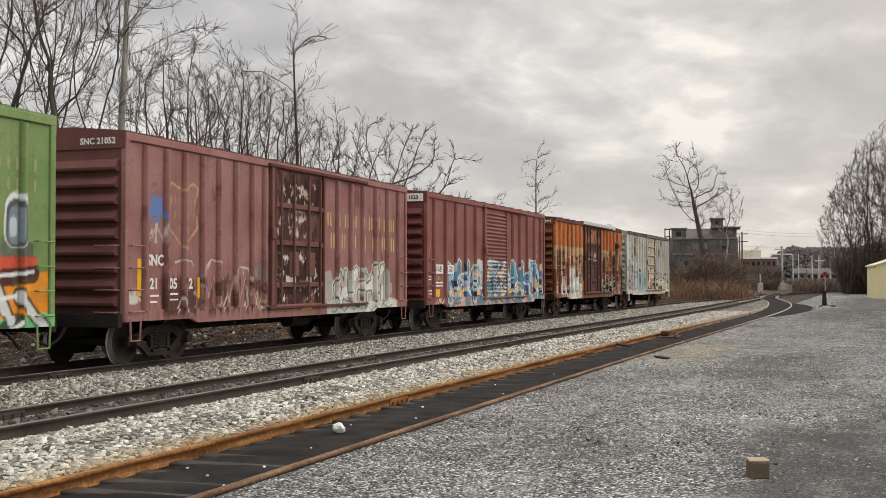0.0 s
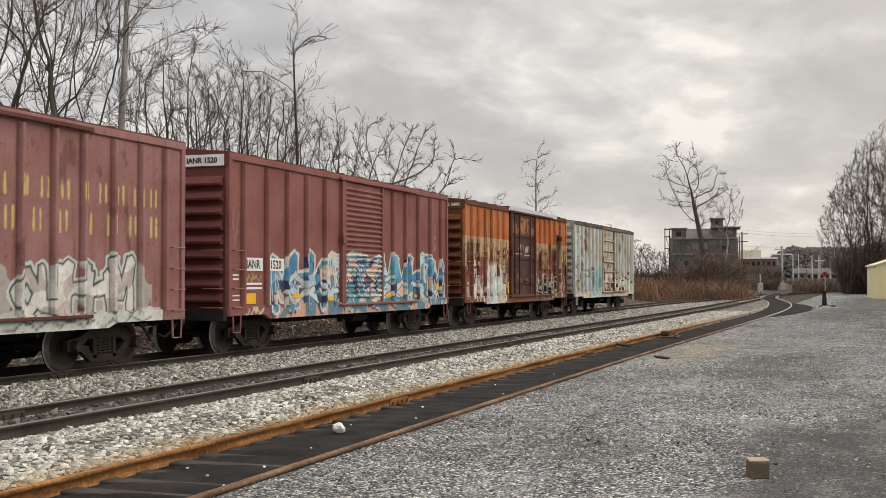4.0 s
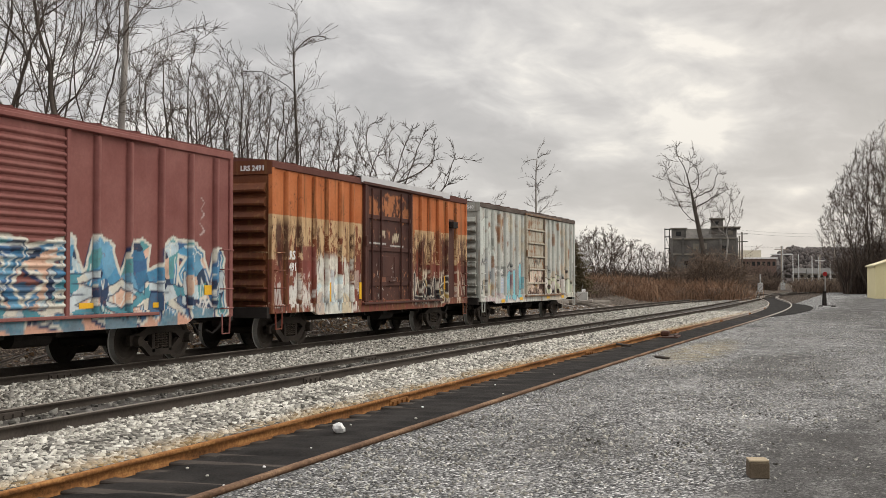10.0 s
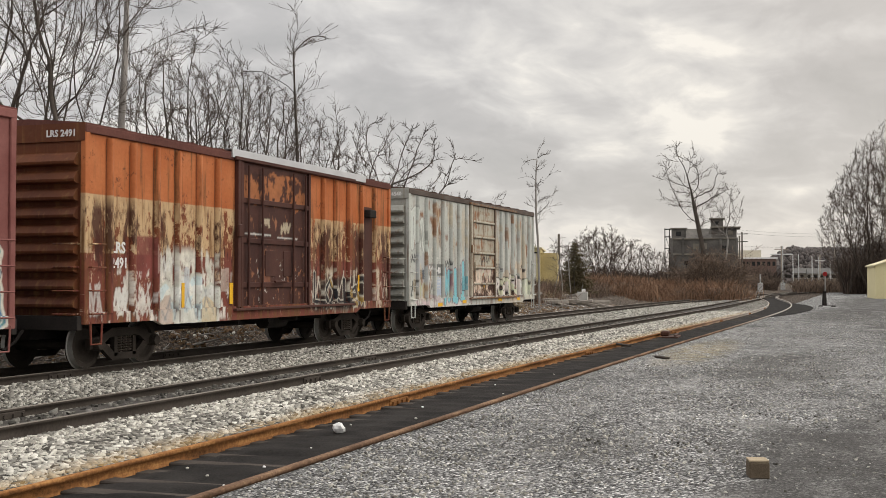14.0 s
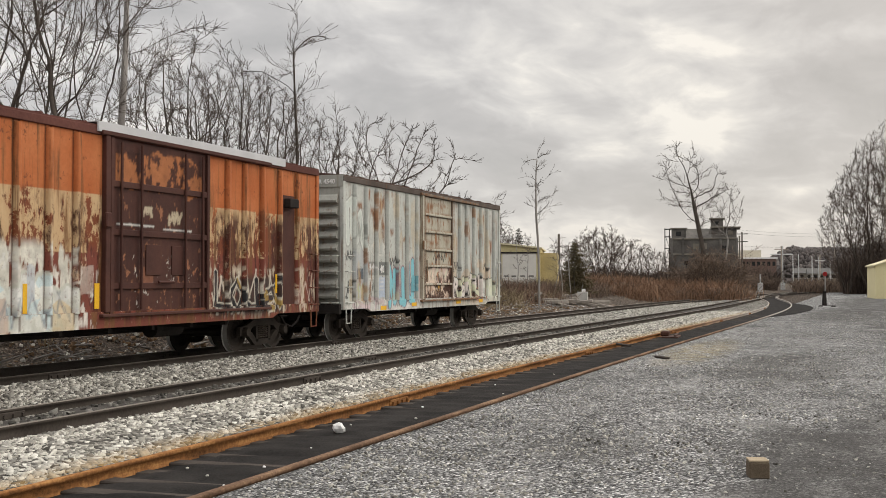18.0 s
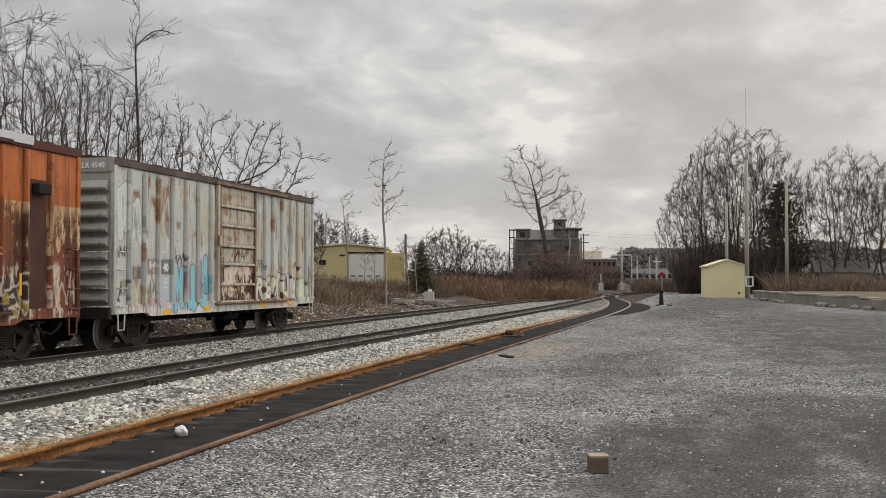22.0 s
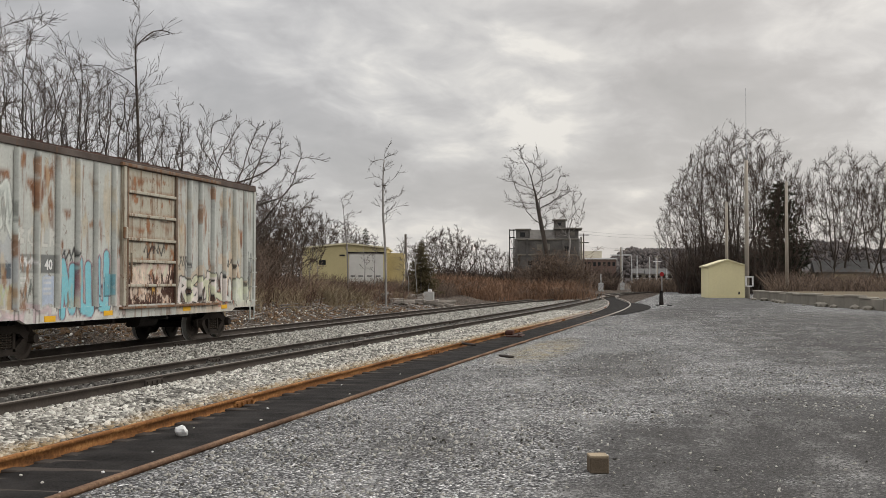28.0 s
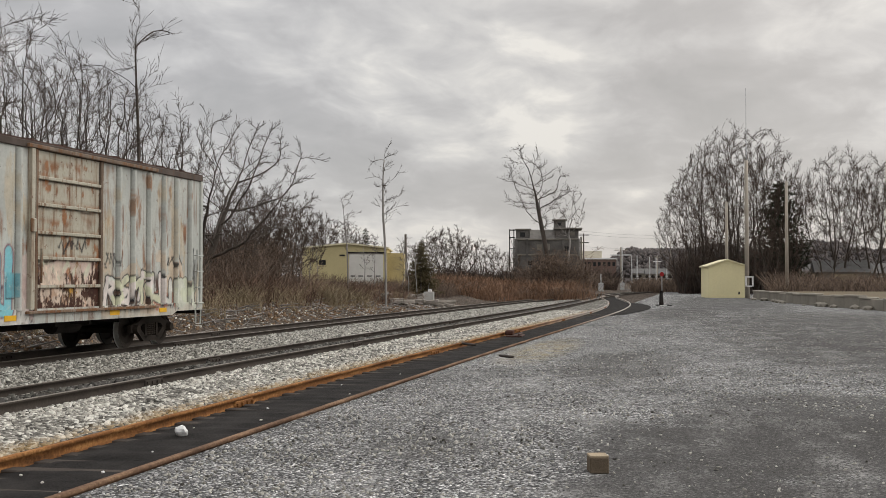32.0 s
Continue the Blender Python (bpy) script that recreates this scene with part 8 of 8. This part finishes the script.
def service_pole(az, d, top, arm, label):
    root = thing("power_pole", label, "pole", "power poles of the far street", m=pose(*put(az, d, -0.06), 0, 0, az))
    bm = bmesh.new()
    tube(bm, [(0, 0, -0.2), (0, 0, top)], 0.16, 6, 0.11)
    part("shaft", bm, WOOD_POLE if arm else BARK, root)
    if arm:
        part("cross_arm", boxes((-0.08, 0.08, -arm, arm, top - 1.5, top - 1.32)), WHITE_PAINT, root)
        part("cross_arm", boxes((-0.08, 0.08, -arm * 0.6, arm * 0.6, top - 0.6, top - 0.46)), WOOD_POLE, root)


service_pole(3.72, 212, 7.6, 1.9, "far power pole with a pale cross-arm")
service_pole(5.5, 190, 9.2, 0, "thin dark pole beside the concrete tower")
service_pole(1.35, 300, 11.5, 1.2, "far power pole against the wooded hill")
service_pole(2.0, 280, 7.5, 1.0, "far power pole by the crossing")
service_pole(1.0, 270, 6.6, 0, "far thin pole by the crossing")
service_pole(14.15, 115, 6.2, 0, "dark chimney pipe by the yellow building")


def red_marker():
    root = thing("stop_board", "red stop board on a thin mast", "sign", m=pose(*put(1.78, 160, -0.06), 0, 0, 2))
    bm = bmesh.new()
    tube(bm, [(0, 0, 0), (0, 0, 2.9)], 0.06, 6)
    part("mast", bm, PALE, root)
    bm = bmesh.new()
    prism(bm, [(0.3 * math.cos(k * math.pi / 4 + 0.39), 2.5 + 0.32 * math.sin(k * math.pi / 4 + 0.39)) for k in range(8)], -0.03, 0.03)
    for q in bm.verts:
        x, y, z = q.co
        q.co = (y - 0.09, x, z)
    bmesh.ops.recalc_face_normals(bm, faces=bm.faces)
    part("board", bm, RED_LAMP, root, "red octagonal face")


red_marker()


def switch_stand():
    root = thing("switch_stand", "low dark iron switch stand beside the turnout", "switch stand", m=pose(80.5, 2.55, -0.06))
    part("base", boxes((-0.25, 0.25, -0.7, 0.35, 0.0, 0.07), bevel=0.01), BLACK_STEEL, root)
    bm = bmesh.new()
    tube(bm, [(0, 0, 0.05), (0, 0, 0.5), (0, 0, 0.86)], 0.16, 8, 0.11)
    part("stand", bm, BLACK_STEEL, root)
    part("target", boxes((-0.03, 0.03, -0.1, 0.1, 0.85, 1.0), bevel=0.01), BLACK_STEEL, root)
    part("foot_plate", boxes((-0.3, 0.1, -0.4, 0.1, 0.0, 0.05)), WHITE_PAINT, root)


switch_stand()


def house(az, d, w, h, label, turn=0.0, garage=False, z=0.0):
    root = thing("house", label, "house", "houses behind the platform", m=pose(*put(az, d, z), 0, 0, az + turn))
    part("wall", boxes((0, 7, -w / 2, w / 2, -0.3, h)), HOUSE, root)
    bm = bmesh.new()
    prism(bm, [(-0.4, h), (7.4, h), (3.5, h + 1.5)], -w / 2 - 0.4, w / 2 + 0.4)
    bmesh.ops.recalc_face_normals(bm, faces=bm.faces)
    part("roof", bm, ROOFING, root)
    if garage:
        part("garage_door", boxes((-0.05, 0.0, -1.6, 1.2, -0.2, 2.3), bevel=0.01), plain("tan_garage_door", (0.40, 0.33, 0.22), 0.7), root)
    else:
        for y in (-w * 0.3, 0.0, w * 0.3):
            win = part("window", boxes((-0.05, 0.0, y - 0.5, y + 0.5, 0.9, 2.1)), DARK_GLASS, root)
            part("window_frame", boxes((-0.08, -0.05, y - 0.6, y + 0.6, 2.1, 2.2)), WHITE_PAINT, win)


house(-6.5, 150, 6.0, 2.5, "small beige house with a tan garage door", 6, True, 0.1)
house(-5.3, 172, 6.0, 2.4, "low beige house among bare trees", -5)
house(-9.0, 175, 9.0, 2.6, "low beige house behind bare trees", 4)
house(1.9, 330, 7.0, 3.4, "far house beside the crossing", 3)
house(2.6, 350, 7.0, 3.6, "far house beside the crossing", -4)


def far_block():
    root = thing("office_building", "long pale flat-roofed building in the distance", "building", m=pose(*put(4.9, 420, 0.0), 0, 0, 5))
    part("wall", boxes((0, 14, -7, 8.5, 0, 9.0)), plain("brown_brick_wall", (0.17, 0.115, 0.095), 0.8, spread=0.1), root)
    part("upper_floor", boxes((2, 12, -2.0, 6.0, 9.0, 12.0)), plain("cream_render", (0.55, 0.50, 0.40), 0.8, spread=0.1), root)
    part("roof_edge", boxes((-0.4, 14.4, -7.4, 8.9, 9.0, 9.5)), WHITE_PAINT, root)
    for k in range(9):
        y = -6.2 + k * 1.7
        part("window", boxes((-0.06, 0.0, y - 0.5, y + 0.5, 6.6, 8.0)), DARK_GLASS, root)


far_block()


def parked_car(az, d, colour, label, turn):
    root = thing("car", label, "car", "cars at the far crossing", m=pose(*put(az, d, -0.06), 0, 0, turn))
    bm = bmesh.new()
    prism(bm, [(-2.2, 0.35), (2.2, 0.35), (2.25, 0.75), (1.4, 0.9), (0.8, 1.42), (-0.9, 1.45), (-1.7, 0.95), (-2.25, 0.85)], -0.85, 0.85)
    bmesh.ops.recalc_face_normals(bm, faces=bm.faces)
    bmesh.ops.bevel(bm, geom=bm.edges[:], offset=0.06, segments=1, affect="EDGES")
    part("body", bm, plain("car_paint", colour, 0.3, spread=0.05), root)
    part("side_window", boxes((-1.2, 0.7, -0.87, 0.87, 0.98, 1.34)), DARK_GLASS, root)
    for x in (-1.35, 1.35):
        for y in (-0.8, 0.8):
            bm = bmesh.new()
            bmesh.ops.create_cone(bm, cap_ends=True, segments=14, radius1=0.33, radius2=0.33, depth=0.2, matrix=Matrix.Translation((x, y, 0.33)) @ Matrix.Rotation(math.pi / 2, 4, "X"))
            part("wheel", bm, TYRE, root)


parked_car(0.85, 215, (0.70, 0.70, 0.70), "white car waiting at the far crossing", 85)
parked_car(1.7, 235, (0.35, 0.36, 0.38), "grey car waiting at the far crossing", 80)
parked_car(2.75, 245, (0.06, 0.06, 0.07), "dark car at the far crossing", 95)


def road():
    o = part("road", boxes((205, 213, -60, 60, -0.2, -0.03)), plain("grey_tarmac", (0.09, 0.09, 0.09), 0.9), None)
    tagged(o, "grey street crossing the tracks in the distance", "road", kind="structure")


road()


def meter():
    root = thing("meter_pedestal", "white meter frame on a short post", "meter", m=pose(*put(-2.28, 112, -0.06)))
    part("post", boxes((-0.05, 0.05, -0.05, 0.05, 0, 1.2)), WOOD_POLE, root)
    for y in (-0.3, 0.3):
        part("frame_side", boxes((-0.06, 0.06, y - 0.07, y + 0.07, 1.1, 2.0)), WHITE_PAINT, root)
    for z in (1.1, 1.95):
        part("frame_bar", boxes((-0.06, 0.06, -0.37, 0.37, z, z + 0.12)), WHITE_PAINT, root)


meter()


def old_tank():
    root = thing("concrete_block", "pale square concrete block beside the track", "block", m=pose(80.5, 18.6, 0.12, 0, 0, 10))
    part("block", boxes((-0.4, 0.4, -0.36, 0.36, -0.3, 0.72), bevel=0.03), plain("whitewashed_concrete", (0.46, 0.45, 0.42), 0.9), root)
    part("cap", boxes((-0.25, 0.0, -0.2, 0.05, 0.72, 0.9), bevel=0.02), WHITE_PAINT, root)


old_tank()


def timber_pile():
    rnd = random.Random(9)
    me = {}
    for i in range(34):
        ln = rnd.choice((1.6, 2.2, 2.6))
        if ln not in me:
            me[ln] = mesh_of(boxes((-ln / 2, ln / 2, -0.1, 0.1, -0.09, 0.09), bevel=0.02), "old_sleeper")
            me[ln].materials.append(plain("bleached_grey_timber", (0.30, 0.27, 0.235), 0.95, spread=0.5))
        o = part("old_sleeper", me[ln], None, None)
        x = rnd.uniform(70, 84)
        u = 4.2 + rnd.uniform(-0.5, 1.6)
        y = float(line_y("main", x)) + u
        o.matrix_basis = pose(x, y, bank_z(x, u) + 0.12 + rnd.random() ** 2 * 0.5, rnd.uniform(-8, 8), rnd.uniform(-12, 12), rnd.uniform(0, 180))
        tagged(o, "bleached old timber in a heap by the track", "timber", "heap of old timbers")


timber_pile()


def branches_on_bank():
    rng = np.random.default_rng(44)
    rows = []
    for _ in range(420):
        x = rng.uniform(16, 82)
        u = rng.uniform(2.4, 5.0)
        y = float(line_y("main", x)) + u
        z = bank_z(x, u) + 0.04
        a, ln = rng.uniform(0, 2 * math.pi), rng.uniform(0.4, 1.8)
        rows.append(((x, y, z), (x + ln * math.cos(a), y + 0.5 * ln * math.sin(a), z + rng.uniform(0.0, 0.25)), rng.uniform(0.012, 0.04), 0.01))
    me = pieces_mesh("fallen_branches", rows, 5)
    me.materials.append(PALE_BARK)
    tagged(new("fallen_branches", me), "bleached fallen branches scattered along the bank", "branches", kind="stuff")


branches_on_bank()


def wires():
    for i, (a0, d0, z0, a1, d1, z1) in enumerate(((7.5, 250, 12.6, 0.2, 300, 12.4), (7.5, 252, 13.3, 0.2, 302, 13.2), (6, 330, 11.2, -1, 330, 11.5))):
        p, q = Vector(put(a0, d0, z0)), Vector(put(a1, d1, z1))
        bm = bmesh.new()
        tube(bm, [p.lerp(q, k / 16) - Vector((0, 0, 1.0 * (1 - (k / 8 - 1) ** 2))) for k in range(17)], 0.018, 4)
        for e in (p, q):
            tube(bm, [(e.x, e.y, -0.2), (e.x, e.y, e.z + 0.3)], 0.10, 6)
        tagged(part("power_line", bm, BLACK_STEEL, None), "thin dark power line across the sky between poles", "cable", "power lines")


wires()


def platform_top():
    xs = np.linspace(42, 112, 40)
    edge = lambda x: np.interp(x, [40, 56, 66, 74, 82, 95, 110], [-14.5, -11.6, -10.2, -9.3, -7.6, -6.0, -4.7])
    o = sheet("platform_ground", xs, lambda x: [(edge(x) - 40, 0.62), (edge(x) - 12, 0.62 + rough_z(x, 1, 0.05, 0.4)), (edge(x) - 5, 0.63), (edge(x) - 1.5, 0.60), (edge(x) - 0.42, 0.60)], [GRASS, PALE_CONC], lambda c: 0 if c < 3 else 0, "dull winter grass on top of the old platform", category="grass")
    rnd = random.Random(3)
    for i in range(14):
        x = rnd.uniform(70, 112)
        b = bmesh.new()
        s = rnd.uniform(0.15, 0.4)
        bmesh.ops.create_icosphere(b, subdivisions=1, radius=s)
        for v in b.verts:
            v.co = v.co * (1 + 0.4 * noise.noise(v.co * 5 + Vector((i, 0, 0))))
            v.co.z *= 0.6
        r = part("rubble", b, PALE_CONC, None)
        r.matrix_basis = pose(x, float(edge(x)) + rnd.uniform(0.2, 0.8), -0.06 + s * 0.2)
        tagged(r, "broken lump of concrete below the platform wall", "rubble", "rubble by the platform")


platform_top()


def turnout_fill():
    me = sheet("track_fill_patch", np.arange(56, 90, 1.0), lambda x: [(float(line_y("near", x)) - H2 - 0.1 - 1.3 * math.sin(math.pi * (x - 56) / 34) ** 0.7 - 0.15 * noise.noise((x, 0, 5)), -0.035), (float(line_y("near", x)) - H2 - 0.05, -0.035)], [BLACK_FILL], lambda c: 0, "black fill spread beside the turnout", category="track fill")


turnout_fill()


def rail_block():
    root = thing("derail", "rusty iron derail block beside the siding rail", "derail", m=pose(36.8, 5.75, -0.12, 0, 0, 4))
    part("base", boxes((-0.6, 0.6, -0.3, 0.2, 0, 0.05), bevel=0.01), EDGE_RUST, root)
    part("wedge", boxes((-0.35, 0.3, 0.0, 0.25, 0.05, 0.2), bevel=0.03), plain("red_brown_iron", (0.075, 0.035, 0.025), 0.85, spread=0.4), root)
    part("lever", boxes((-0.5, 0.7, -0.22, -0.16, 0.05, 0.1), bevel=0.01), EDGE_RUST, root)


rail_block()


def small_litter():
    rnd = random.Random(21)
    spots = [(8.9, 5.2), (9.3, 5.6), (9.9, 5.35), (9.6, 6.0), (11.2, 5.5), (14.0, 5.4), (15.3, 5.8), (17.5, 5.3), (19.0, 5.9), (21.4, 5.5), (10.5, 5.05), (13.1, 5.9), (16.2, 5.1)]
    for i, (x, y) in enumerate(spots):
        b = bmesh.new()
        s = rnd.uniform(0.010, 0.024)
        bmesh.ops.create_icosphere(b, subdivisions=1, radius=s)
        for v in b.verts:
            v.co = v.co * (1 + 0.5 * noise.noise(v.co * 30 + Vector((i, 0, 0))))
            v.co.z *= 0.7
        o = part("white_stone", b, CHIPS if i % 2 else WHITE_PAINT, None)
        o.matrix_basis = pose(x, y, -0.10)
        tagged(o, "single pale stone lying on black fill", "stone", "pale stones on the fill")
    for x, y, l in ((25.8, 4.2, 0.55), (30.5, 6.0, 0.9)):
        b = boxes((-l / 2, l / 2, -0.06, 0.06, 0, 0.05), bevel=0.015)
        o = part("wood_scrap", b, TIE, None)
        o.matrix_basis = pose(x, y, -0.05, 0, 0, 35)
        tagged(o, "dark scrap of old timber by the rails", "timber", "wood scraps")


small_litter()


# ---------------------------------------------------------------- what moves
# Seconds and the place along the way of the orange car's near end; the others are coupled to it.
RUN = [(0, 48.38), (1, 45.39), (2, 42.40), (3, 39.45), (3.5, 38.02), (5.5, 33.02), (6, 31.89), (7, 29.57), (8, 27.35), (9, 25.24), (10, 23.25), (11, 21.40), (12, 19.69),
       (13, 18.09), (14, 16.60), (14.5, 15.94), (16.5, 13.62), (17, 13.08), (18, 12.05), (19, 11.06), (20, 10.12), (21, 9.22), (22, 8.35), (23, 7.5), (24, 6.66), (25, 5.82),
       (25.5, 5.4), (27.5, 3.64), (28, 3.18), (29, 2.27), (30, 1.36), (31, 0.44), (32, -0.48)]
COUPLED = (("green", -48.82), ("maroon", -32.36), ("red", -16.15), ("orange", 0.0), ("grey", 15.85))


def run_at(t):
    """Smooth place at t: a cubic through the rows."""
    ts, xs = np.array([r[0] for r in RUN], float), np.array([r[1] for r in RUN]) * 1.0565
    v = np.gradient(xs, ts)
    i = int(np.clip(np.searchsorted(ts, t, side="right") - 1, 0, len(ts) - 2))
    h = ts[i + 1] - ts[i]
    u = (t - ts[i]) / h
    return float((2 * u**3 - 3 * u**2 + 1) * xs[i] + (u**3 - 2 * u**2 + u) * h * v[i] + (3 * u**2 - 2 * u**3) * xs[i + 1] + (u**3 - u**2) * h * v[i + 1])


def motions():
    for key, off in COUPLED:
        rows = []
        for k in range(65):
            x = run_at(k * 0.5) + off + 0.05
            y0, y1 = float(line_y("main", x + 2)), float(line_y("main", x + 12.3))
            a = math.atan2(y1 - y0, 10.3)
            rows.append((k * 0.5, pose(x, y0 - 2 * math.tan(a), 0, 0, 0, math.degrees(a))))
        walk(BOX[key], rows)
    start = run_at(0)
    for w, a in TRUCKS:
        walk(w, [(k * 0.2, pose(a, 0, 0.43, 0, math.degrees((run_at(k * 0.2) - start) / 0.43), 0)) for k in range(161)])


motions()
